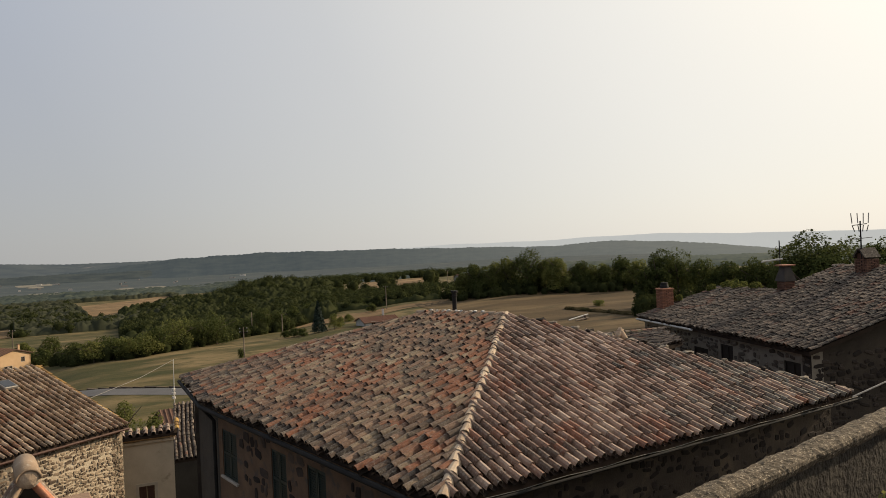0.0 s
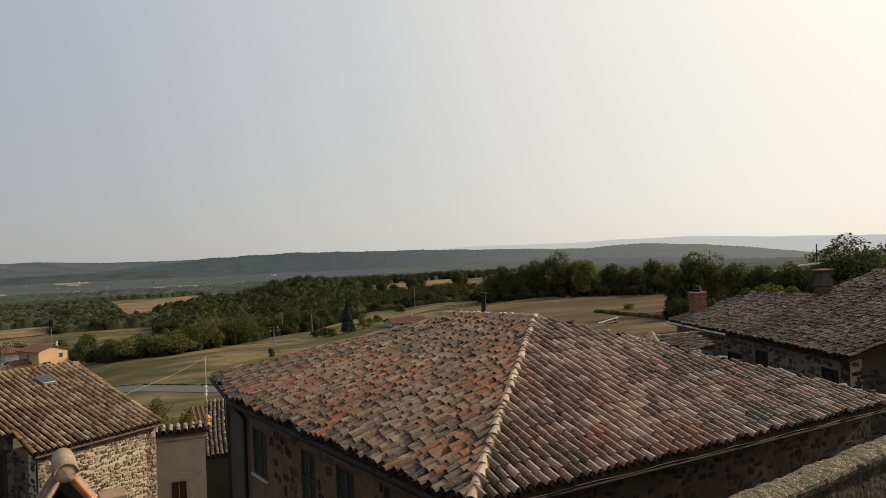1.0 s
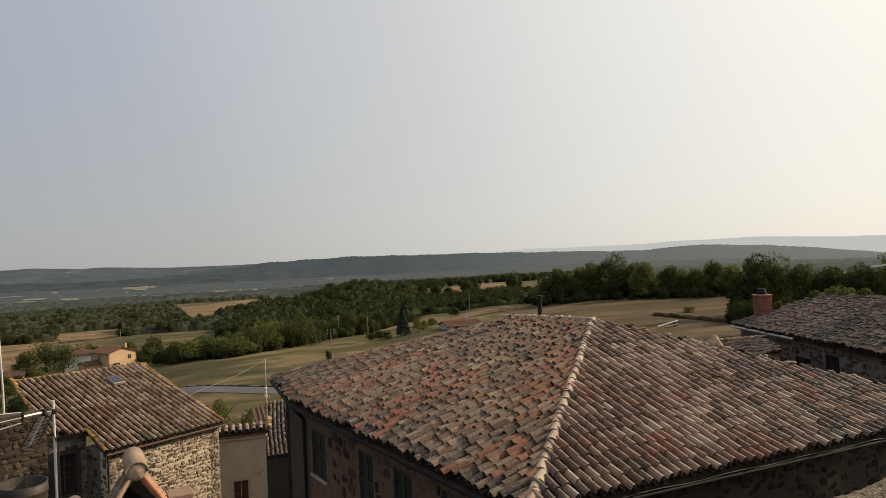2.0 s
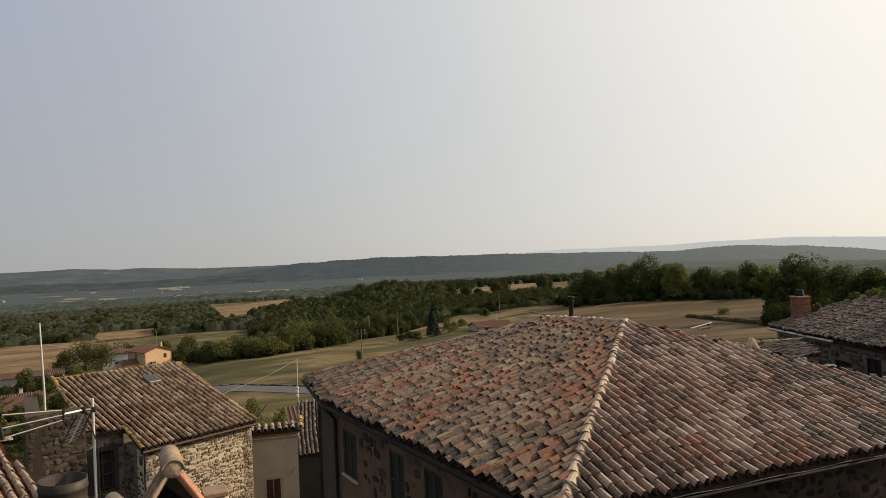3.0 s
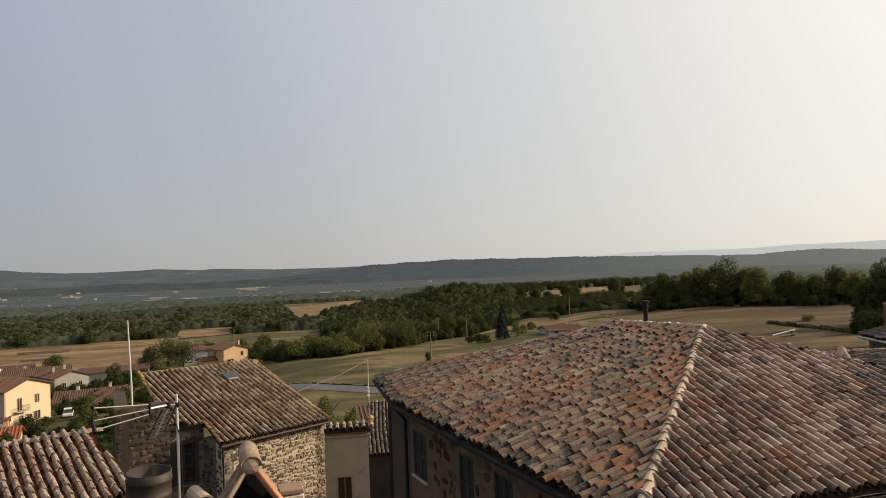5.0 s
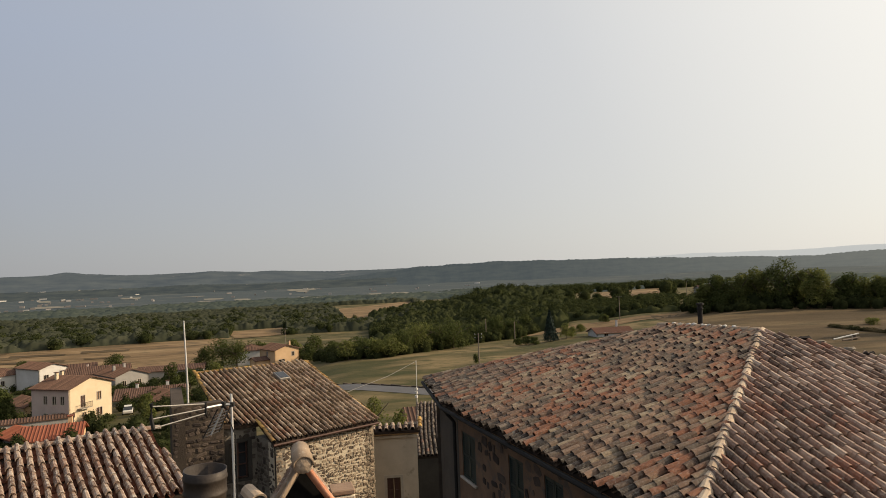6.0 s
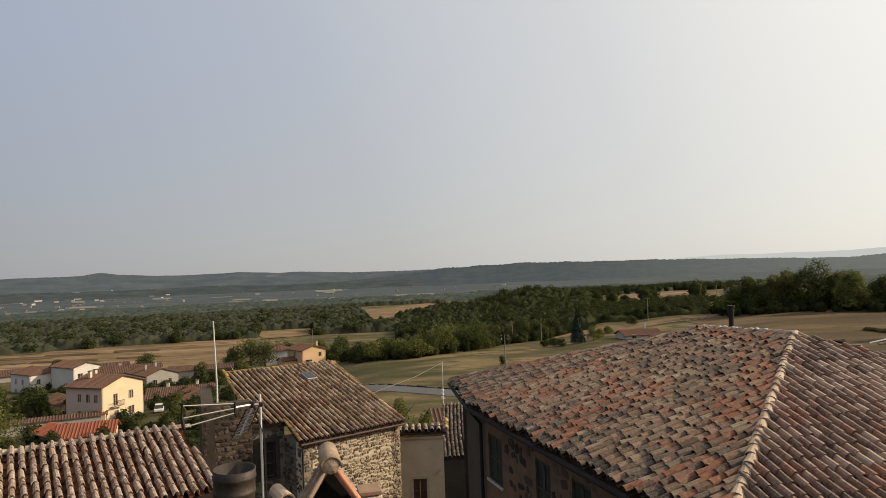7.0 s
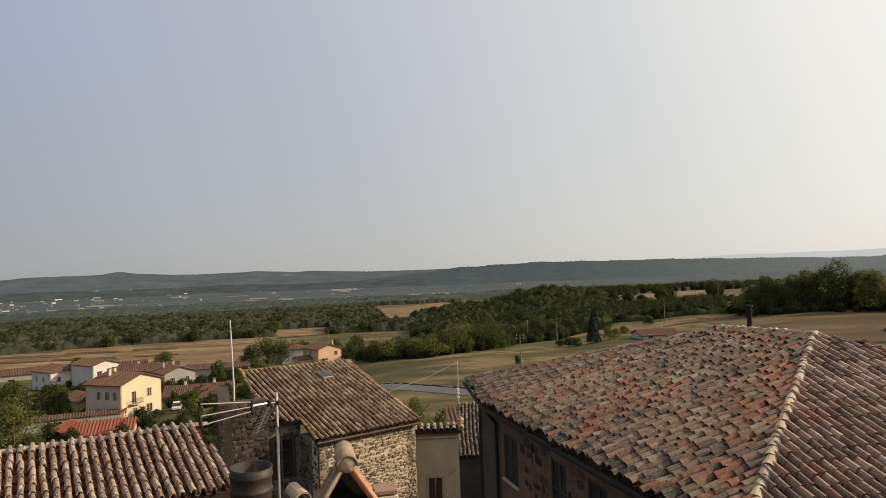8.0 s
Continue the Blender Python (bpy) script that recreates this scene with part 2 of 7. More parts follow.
M_FARROOF = surf("brown_roof_tiles", [(0.2, (0.076, 0.044, 0.031)), (0.5, (0.120, 0.068, 0.048)), (0.8, (0.165, 0.100, 0.070))], 1.5, 0.92, 0.4, 8, "island", 0.2)
M_REDROOF = surf("red_roof_tiles", [(0.2, (0.190, 0.060, 0.034)), (0.8, (0.260, 0.092, 0.052))], 1.5, 0.92, 0.4, 8, "island", 0.2)
M_DULLRED = surf("dull_red_roof_tiles", [(0.2, (0.135, 0.066, 0.042)), (0.8, (0.195, 0.102, 0.066))], 1.5, 0.92, 0.4, 8, "island", 0.2)
M_SHUTTER_T = surf("tan_shutter_paint", [(0.2, (0.20, 0.125, 0.07)), (0.8, (0.30, 0.20, 0.12))], 5, 0.7, 0.2, 60)
M_SHUTTER = surf("green_shutter_paint", [(0.2, (0.006, 0.017, 0.016)), (0.8, (0.013, 0.032, 0.028))], 5, 0.6, 0.2, 60)
M_SHUTTER_B = surf("brown_shutter_paint", [(0.2, (0.05, 0.022, 0.016)), (0.8, (0.10, 0.045, 0.03))], 5, 0.7, 0.2, 60)
M_SHUTTER_K = surf("dark_shutter_wood", [(0.2, (0.018, 0.013, 0.01)), (0.8, (0.04, 0.03, 0.024))], 5, 0.8, 0.2, 60)
M_TRIM = surf("stone_trim", [(0.2, (0.36, 0.31, 0.25)), (0.8, (0.52, 0.46, 0.38))], 4, 0.9, 0.3, 40)
M_BRICKRED = surf("red_brick", [(0.2, (0.24, 0.105, 0.065)), (0.8, (0.40, 0.19, 0.12))], 8, 0.9, 0.5, 60, "object", 0.3)
M_GUTTER = surf("weathered_gutter_metal", [(0.2, (0.16, 0.15, 0.14)), (0.8, (0.30, 0.28, 0.25))], 3, 0.55, 0.1, 40, metal=0.6)
M_DARKMETAL = surf("dark_pipe_metal", [(0.2, (0.010, 0.010, 0.010)), (0.8, (0.026, 0.024, 0.022))], 3, 0.8, 0.1, 40)
M_RUST = surf("brown_flue_metal", [(0.2, (0.018, 0.013, 0.011)), (0.5, (0.036, 0.027, 0.021)), (0.8, (0.06, 0.045, 0.033))], 4, 0.6, 0.2, 40, metal=0.3)
M_ALU = surf("aluminium", [(0.2, (0.338, 0.323, 0.3)), (0.8, (0.488, 0.465, 0.435))], 6, 0.4, 0.05, 60, metal=0.8)
M_POLE = surf("pale_pole", [(0.2, (0.45, 0.43, 0.40)), (0.8, (0.62, 0.60, 0.56))], 3, 0.6, 0.1, 40)
M_WOODPOLE = surf("wood_pole", [(0.2, (0.14, 0.11, 0.085)), (0.8, (0.26, 0.21, 0.17))], 3, 0.9, 0.2, 40)
M_BARK = surf("bark", [(0.2, (0.06, 0.045, 0.035)), (0.8, (0.14, 0.11, 0.085))], 5, 0.95, 0.6, 20)
M_GLASS = surf("window_glass", [(0.2, (0.02, 0.022, 0.025)), (0.8, (0.035, 0.04, 0.045))], 2, 0.08, 0.0)
def field_mat(name, stops, turn, stretch, scale, patch, patch_lim, rows=0.0, row_dark=0.75, hazy=None, patch_scale=2.6):
    """Ground with long drawn-out streaks along the bearing turn, broad patches, and mown rows; hazy: haze as emission.
    """
    m = bpy.data.materials.new(name)
    m.use_nodes = True
    N, Lk = m.node_tree.nodes, m.node_tree.links
    b = N["Principled BSDF"]
    b.inputs["Roughness"].default_value, b.inputs["Specular IOR Level"].default_value = 0.95, 0.1
    geo, mp = N.new("ShaderNodeNewGeometry"), N.new("ShaderNodeMapping")
    Lk.new(geo.outputs["Position"], mp.inputs["Vector"])
    mp.vector_type = "POINT"
    mp.inputs["Rotation"].default_value = (0, 0, radians(turn))
    mp.inputs["Scale"].default_value = (1.0, stretch, 0.0)

    def cloud(sc, detail, vec):
        n = N.new("ShaderNodeTexNoise")
        n.inputs["Scale"].default_value, n.inputs["Detail"].default_value, n.inputs["Roughness"].default_value = sc, detail, 0.62
        Lk.new(vec, n.inputs["Vector"])
        return n.outputs["Fac"]

    def over(f, lo, hi, top, x, y, how="MIX"):
        r, n = N.new("ShaderNodeMapRange"), N.new("ShaderNodeMix")
        Lk.new(f, r.inputs["Value"])
        r.inputs["From Min"].default_value, r.inputs["From Max"].default_value, r.inputs["To Max"].default_value = lo, hi, top
        n.data_type, n.blend_type = "RGBA", how
        Lk.new(r.outputs["Result"], n.inputs["Factor"])
        Lk.new(x, n.inputs["A"])
        n.inputs["B"].default_value = (*y, 1)
        return n.outputs["Result"]

    ramp = N.new("ShaderNodeValToRGB")
    while len(ramp.color_ramp.elements) < len(stops):
        ramp.color_ramp.elements.new(0.5)
    for e, (p, c) in zip(ramp.color_ramp.elements, stops):
        e.position, e.color = p, (*c, 1)
    Lk.new(cloud(scale, 7, mp.outputs["Vector"]), ramp.inputs["Fac"])
    col = over(cloud(scale * patch_scale, 6, mp.outputs["Vector"]), patch_lim, patch_lim + 0.09, 0.8, ramp.outputs["Color"], patch)
    if rows:
        w = N.new("ShaderNodeTexWave")
        w.bands_direction = "Y"
        w.inputs["Scale"].default_value, w.inputs["Distortion"].default_value, w.inputs["Detail"].default_value, w.inputs["Detail Scale"].default_value = rows, 5.0, 2.0, 0.4
        rot = N.new("ShaderNodeMapping")
        rot.inputs["Rotation"].default_value = (0, 0, radians(turn))
        Lk.new(geo.outputs["Position"], rot.inputs["Vector"])
        Lk.new(rot.outputs["Vector"], w.inputs["Vector"])
        col = over(w.outputs["Fac"], 0.45, 0.8, 0.6, col, (row_dark, row_dark * 0.97, row_dark * 0.9), "MULTIPLY")
    col = over(cloud(0.9, 4, geo.outputs["Position"]), 0.5, 0.7, 0.5, col, (0.62, 0.66, 0.55), "MULTIPLY")
    Lk.new(col, b.inputs["Base Color"])
    bp = N.new("ShaderNodeBump")
    bp.inputs["Strength"].default_value, bp.inputs["Distance"].default_value = 0.4, 0.25
    Lk.new(cloud(1.3, 5, geo.outputs["Position"]), bp.inputs["Height"])
    Lk.new(bp.outputs["Normal"], b.inputs["Normal"])
    # distance haze is put in as an even bluish emission
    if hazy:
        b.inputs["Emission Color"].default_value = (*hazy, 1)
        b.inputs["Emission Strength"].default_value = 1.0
    return m


M_GRASS = field_mat("dry_meadow", [(0.34, (0.040, 0.042, 0.016)), (0.43, (0.064, 0.060, 0.024)), (0.52, (0.112, 0.089, 0.042)), (0.63, (0.190, 0.142, 0.072))], 38, 1.6, 0.034, (0.044, 0.047, 0.017), 0.505)
M_STRAW = field_mat("stubble", [(0.34, (0.110, 0.078, 0.042)), (0.44, (0.168, 0.112, 0.060)), (0.55, (0.230, 0.156, 0.084)), (0.68, (0.300, 0.215, 0.122))], -12, 2.6, 0.020, (0.070, 0.056, 0.032), 0.535, 0.03, 0.78)
M_PLOUGH = field_mat("brown_field", [(0.34, (0.050, 0.036, 0.019)), (0.48, (0.080, 0.056, 0.030)), (0.58, (0.112, 0.079, 0.042)), (0.70, (0.148, 0.107, 0.058))], 20, 3.0, 0.022, (0.056, 0.045, 0.024), 0.54)
# far plain and its fields carry their haze as emission
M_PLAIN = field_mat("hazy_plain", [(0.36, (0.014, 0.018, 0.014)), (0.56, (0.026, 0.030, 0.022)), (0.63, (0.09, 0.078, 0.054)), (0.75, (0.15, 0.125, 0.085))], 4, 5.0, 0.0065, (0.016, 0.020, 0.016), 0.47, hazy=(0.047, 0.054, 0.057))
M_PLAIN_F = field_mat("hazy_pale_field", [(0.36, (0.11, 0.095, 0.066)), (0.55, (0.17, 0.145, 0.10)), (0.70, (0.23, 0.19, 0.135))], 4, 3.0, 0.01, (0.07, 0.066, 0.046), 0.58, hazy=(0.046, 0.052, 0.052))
M_ROAD = surf("asphalt", [(0.2, (0.075, 0.074, 0.076)), (0.8, (0.112, 0.110, 0.113))], 0.3, 0.85, 0.3, 5)
M_CHANNEL_R = surf("reddish_channel_terracotta", [(0.2, (0.09, 0.036, 0.021)), (0.5, (0.178, 0.068, 0.038)), (0.8, (0.255, 0.102, 0.058))], 3.0, 0.95, 0.5, 50, "island", 0.25)
M_WALL_R = surf("worn_plaster", [(0.2, (0.134, 0.113, 0.09)), (0.5, (0.213, 0.185, 0.147)), (0.8, (0.294, 0.254, 0.207))], 0.8, 0.95, 0.5, 25, stains=((0.147, 0.12, 0.093), 0.58))
M_MSTONE = surf("brown_wall_stone", [(0.1, (0.06, 0.048, 0.038)), (0.5, (0.12, 0.098, 0.076)), (0.9, (0.19, 0.16, 0.125))], 3.0, 0.95, 0.7, 35, "object", 0.4)
M_MSTONES = surf("brown_wall_stone_rows", [(0.1, (0.06, 0.048, 0.038)), (0.5, (0.12, 0.098, 0.076)), (0.9, (0.19, 0.16, 0.125))], 3.0, 0.95, 0.7, 35, "island", 0.4)
# near-black tones that carry the shade of the turned-away walls
M_DMORTAR = surf("near_black_mortar", [(0.2, (0.03, 0.024, 0.019)), (0.5, (0.05, 0.04, 0.031)), (0.8, (0.08, 0.064, 0.048))], 1.2, 0.95, 0.6, 30)
M_KSTONE = surf("near_black_stone", [(0.1, (0.018, 0.014, 0.012)), (0.5, (0.036, 0.028, 0.023)), (0.9, (0.07, 0.054, 0.043))], 4.0, 0.95, 0.7, 35, "object", 0.4)
M_KSTONES = surf("near_black_stone_rows", [(0.1, (0.018, 0.014, 0.012)), (0.5, (0.036, 0.028, 0.023)), (0.9, (0.07, 0.054, 0.043))], 4.0, 0.95, 0.7, 35, "island", 0.4)
M_BRICKDK = surf("smoked_brick", [(0.2, (0.11, 0.055, 0.038)), (0.8, (0.22, 0.12, 0.08))], 8, 0.9, 0.5, 60, "object", 0.3)
LEAF = [(0.1, (0.042, 0.053, 0.018)), (0.5, (0.084, 0.098, 0.034)), (0.9, (0.145, 0.150, 0.054))]
M_LEAF = surf("foliage", LEAF, 0.35, 0.8, 0.0, vary="island", amount=0.24, thin=0.35)
M_LEAF_L = surf("light_foliage", [(0.1, (0.080, 0.094, 0.028)), (0.5, (0.155, 0.165, 0.055)), (0.9, (0.250, 0.238, 0.090))], 0.35, 0.8, 0.0, vary="island", amount=0.28, thin=0.5)
M_WOODS = surf("wood_foliage", [(0.1, (0.026, 0.033, 0.013)), (0.5, (0.050, 0.058, 0.023)), (0.9, (0.090, 0.092, 0.038))], 0.06, 0.85, 0.0, vary="island", amount=0.2, thin=0.3)
M_WOODS_H = surf("hill_foliage", [(0.3, (0.021, 0.026, 0.012)), (0.5, (0.039, 0.045, 0.020)), (0.7, (0.066, 0.069, 0.031))], 0.16, 0.85, 0.0, thin=0.25)
M_WOODS_P = surf("plain_foliage", [(0.3, (0.029, 0.033, 0.021)), (0.5, (0.048, 0.052, 0.034)), (0.7, (0.077, 0.078, 0.051))], 0.05, 0.85, 0.0, thin=0.15)
# air haze over far woods and hills is put in as emission
M_WOODS_F = surf("haze_glow_far_foliage", [(0.3, (0.020, 0.025, 0.017)), (0.5, (0.036, 0.042, 0.028)), (0.7, (0.058, 0.062, 0.040))], 0.02, 0.85, 0.0, glow=((0.030, 0.034, 0.031), 1.0))
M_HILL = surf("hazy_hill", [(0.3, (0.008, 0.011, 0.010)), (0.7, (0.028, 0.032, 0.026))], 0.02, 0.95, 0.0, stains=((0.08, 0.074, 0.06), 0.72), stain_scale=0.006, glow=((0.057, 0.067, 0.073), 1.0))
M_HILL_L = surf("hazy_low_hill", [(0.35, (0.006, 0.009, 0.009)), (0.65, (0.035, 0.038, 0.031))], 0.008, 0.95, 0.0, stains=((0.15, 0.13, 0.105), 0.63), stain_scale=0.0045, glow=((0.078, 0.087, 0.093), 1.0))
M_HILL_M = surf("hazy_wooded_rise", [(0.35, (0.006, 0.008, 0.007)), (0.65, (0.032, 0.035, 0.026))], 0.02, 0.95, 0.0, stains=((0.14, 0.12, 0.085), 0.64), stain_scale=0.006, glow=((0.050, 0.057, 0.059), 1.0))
M_FARHILL = surf("haze_glow_far_hill", [(0.3, (0.06, 0.065, 0.065)), (0.7, (0.07, 0.075, 0.075))], 0.002, 0.95, 0.0, glow=((0.46, 0.465, 0.45), 1.0))
for _m in (M_LEAF, M_LEAF_L, M_WOODS, M_WOODS_H, M_WOODS_P, M_WOODS_F, M_HILL, M_HILL_L, M_HILL_M, M_FARHILL):
    _m.node_tree.nodes["Principled BSDF"].inputs["Specular IOR Level"].default_value = 0.0



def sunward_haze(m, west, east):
    """Far land's haze as emission, stronger towards the sun's side."""
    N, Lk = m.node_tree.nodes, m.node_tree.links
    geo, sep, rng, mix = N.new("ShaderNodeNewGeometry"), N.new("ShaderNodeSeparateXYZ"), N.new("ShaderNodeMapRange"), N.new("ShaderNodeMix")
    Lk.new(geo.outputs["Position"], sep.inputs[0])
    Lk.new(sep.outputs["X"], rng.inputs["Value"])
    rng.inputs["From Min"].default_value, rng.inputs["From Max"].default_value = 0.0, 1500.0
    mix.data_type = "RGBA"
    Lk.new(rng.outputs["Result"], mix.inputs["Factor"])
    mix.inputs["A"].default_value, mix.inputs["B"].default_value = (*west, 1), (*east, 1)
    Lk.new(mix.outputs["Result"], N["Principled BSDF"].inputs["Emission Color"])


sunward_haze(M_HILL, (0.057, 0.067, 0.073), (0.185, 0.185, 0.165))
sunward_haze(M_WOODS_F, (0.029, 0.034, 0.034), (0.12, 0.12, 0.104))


# ---- mesh helpers ----
def from_arrays(name, verts, faces, material, smooth=False):
    me = bpy.data.meshes.new(name)
    me.from_pydata([tuple(v) for v in verts], [], [tuple(f) for f in faces])
    me.materials.append(material)
    if smooth:
        me.polygons.foreach_set("use_smooth", [True] * len(me.polygons))
    me.update()
    return me


def part(name, bm, material, parent=None, label=""):
    """Links a bmesh as one mesh object under a thing or part."""
    me = bpy.data.meshes.new(name)
    bmesh.ops.recalc_face_normals(bm, faces=bm.faces)
    bm.to_mesh(me)
    bm.free()
    me.materials.append(material)
    return child(name, me, parent, label)


def child(name, me, parent=None, label=""):
    ob = new(name, me)
    if parent:
        ob.parent = parent
    if label:
        tagged(ob, label)
    return ob


def thing(name, label, category, group="", kind=""):
    return tagged(new(name), label, category, group, kind)


def box(bm, x0, y0, z0, x1, y1, z1, m=None, bevel=0.0):
    vs = [bm.verts.new((x, y, z)) for x in (x0, x1) for y in (y0, y1) for z in (z0, z1)]
    fs = [bm.faces.new([vs[i] for i in f]) for f in ((0, 1, 3, 2), (4, 6, 7, 5), (0, 4, 5, 1), (2, 3, 7, 6), (0, 2, 6, 4), (1, 5, 7, 3))]
    if bevel:
        es = {e for f in fs for e in f.edges}
        r = bmesh.ops.bevel(bm, geom=list(es), offset=bevel, segments=1, affect="EDGES")
        vs = list({v for f in r["faces"] for v in f.verts} | {v for v in vs if v.is_valid})
    if m is not None:
        bmesh.ops.transform(bm, matrix=m, verts=[v for v in vs if v.is_valid])
    return bm


def boxed(x0, y0, z0, x1, y1, z1, m=None, bevel=0.0):
    return box(bmesh.new(), x0, y0, z0, x1, y1, z1, m, bevel)


def tube(bm, points, radius, seg=8, caps=True, taper=1.0):
    pts = [Vector(p) for p in points]
    rings = []
    for k, p in enumerate(pts):
        d = (pts[min(k + 1, len(pts) - 1)] - pts[max(k - 1, 0)]).normalized()
        q = d.to_track_quat("Z", "Y").to_matrix()
        r = radius * (1 + (taper - 1) * k / max(1, len(pts) - 1))
        rings.append([bm.verts.new(p + q @ Vector((r * math.cos(a), r * math.sin(a), 0))) for a in [2 * math.pi * s / seg for s in range(seg)]])
    for a, b in zip(rings, rings[1:]):
        for s in range(seg):
            bm.faces.new((a[s], a[(s + 1) % seg], b[(s + 1) % seg], b[s]))
    if caps:
        bm.faces.new(rings[0][::-1])
        bm.faces.new(rings[-1])
    return bm


def tubed(points, radius, seg=8, taper=1.0):
    return tube(bmesh.new(), points, radius, seg, True, taper)


def prism(corners, down):
    """A slab under a flat outline."""
    bm = bmesh.new()
    top = [bm.verts.new(c) for c in corners]
    low = [bm.verts.new(Vector(c) - Vector((0, 0, down))) for c in corners]
    bm.faces.new(top)
    bm.faces.new(low[::-1])
    for k in range(len(top)):
        bm.faces.new((top[k], low[k], low[(k + 1) % len(low)], top[(k + 1) % len(top)]))
    return bm


# ---- roofs of barrel tiles ----
def barrel(w0, w1, length, rise, lift, seg=5, under=False):
    """One barrel tile: x across, y up the slope, z out of the roof. The lower end has a thick lip."""
    v, f = [], []
    t = 0.018
    for k, (y, w, z) in enumerate(((0.0, w0, lift), (length, w1, 0.0))):
        for s in range(seg + 1):
            a = math.pi * s / seg
            v.append((-w / 2 * math.cos(a), y, z + (rise * math.sin(a) if not under else -rise * math.sin(a))))
    n = seg + 1
    for s in range(seg + 1):
        a = math.pi * s / seg
        r = (w0 / 2 - t) / (w0 / 2)
        v.append((-w0 / 2 * r * math.cos(a), 0.004, lift + (rise - t) * math.sin(a)) if not under else (-w0 / 2 * r * math.cos(a), 0.004, lift - (rise - t) * math.sin(a)))
    for s in range(seg):
        f.append((s, s + 1, n + s + 1, n + s))
        f.append((s + 1, s, 2 * n + s, 2 * n + s + 1))
    return np.array(v), np.array(f)


def inside(p, poly):
    c = False
    for (x0, y0), (x1, y1) in zip(poly, poly[1:] + poly[:1]):
        if (y0 > p[1]) != (y1 > p[1]) and p[0] < (x1 - x0) * (p[1] - y0) / (y1 - y0) + x0:
            c = not c
    return c


def joined(name, tv, tf, mats, material, parent, label):
    """Many copies of one small piece in a single mesh."""
    V = np.concatenate([tv @ np.array(m.to_3x3()).T + np.array(m.translation) for m in mats])
    Fc = np.concatenate([tf + k * len(tv) for k in range(len(mats))])
    ob = child(name, from_arrays(name, V, Fc.tolist(), material), parent, label)
    return tagged(ob, kind="stuff")


def tile_face(house, corners, one, many, near, pitch=0.225, course=0.33, width=0.185, rise=0.08, rough=1.0, singles=300, label="", rng=None, edge=0.0, channel=None, eave=None, mossy=None):
    """Barrel tiles over one roof face. corners: first two are its eave; mossy: centre, radius, material of an overgrown part."""
    rng = rng or random.Random(3)
    P = [Vector(c) for c in corners]
    u = (P[1] - P[0]).normalized()
    n = u.cross(P[2] - P[0]).normalized()
    if n.z < 0:
        n = -n
    s = n.cross(u)
    if s.dot(P[2] - P[0]) < 0:
        s = -s
    R = Matrix((u, s, n)).transposed()
    if R.determinant() < 0:
        u = -u
        R = Matrix((u, s, n)).transposed()
    flat = [((p - P[0]).dot(u), (p - P[0]).dot(s)) for p in P]
    xs, ys = [q[0] for q in flat], [q[1] for q in flat]
    tops, lows, rims, grown = [], [], [], []
    i0, i1 = math.floor(min(xs) / pitch) - 1, math.ceil(max(xs) / pitch) + 1
    for i in range(i0, i1):
        drift = rng.uniform(-0.5, 0.5) * 0.10 * rough
        for j in range(0, math.ceil(max(ys) / course) + 1):
            y = j * course + drift + rng.uniform(-0.5, 0.5) * 0.05 * rough
            for arr, x, z in ((tops, i * pitch, 0.055), (lows, (i + 0.5) * pitch, 0.035)):
                if not inside((x, min(max(y + course * 0.45, 0.01), max(ys))), flat):
                    continue
                x += rng.uniform(-1, 1) * 0.014 * rough
                turn = Matrix.Rotation(rng.uniform(-1, 1) * 0.055 * rough, 3, "Z") @ Matrix.Rotation(rng.uniform(-0.6, 1) * 0.03 * rough, 3, "X") @ Matrix.Rotation(rng.uniform(-1, 1) * 0.05 * rough, 3, "Y")
                k = rng.uniform(0.93, 1.05)
                m = (R @ turn).to_4x4() @ Matrix.Diagonal((k, k, k, 1))
                m.translation = P[0] + u * x + s * (y - edge) + n * (z + rng.uniform(-0.5, 1) * 0.012 * rough)
                if mossy and arr is tops and rng.random() < 0.75 - (m.translation - mossy[0]).length / mossy[1]:
                    grown.append(m)
                    continue
                (rims if eave and j < 1 and arr is tops and rng.random() < 0.8 else arr).append(m)
    tv, tf = barrel(width, width * 0.84, course * 1.22, rise, 0.035)
    cv, cf = barrel(width * 0.92, width * 1.05, course * 1.22, rise * 0.55, 0.02, 4, True)
    near = Vector(near)
    tops.sort(key=lambda m: (m.translation - near).length)
    me = from_arrays("roof_tile", tv, tf.tolist(), one)
    for m in tops[:singles]:
        child("roof_tile", me, house).matrix_basis = m
    if tops[singles:]:
        joined("roof_tiles", tv, tf, tops[singles:], many, house, label or "weathered terracotta barrel tiles")
    if grown:
        joined("overgrown_tiles", tv, tf, grown, mossy[2], house, "grey lichen-grown barrel tiles")
    if rims:
        joined("eave_tiles", tv, tf, rims, eave, house, "darker mossy tiles along the eave")
    # the default channel clay is darkened for the shade between rows
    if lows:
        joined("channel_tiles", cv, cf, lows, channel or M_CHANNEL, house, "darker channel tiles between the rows")


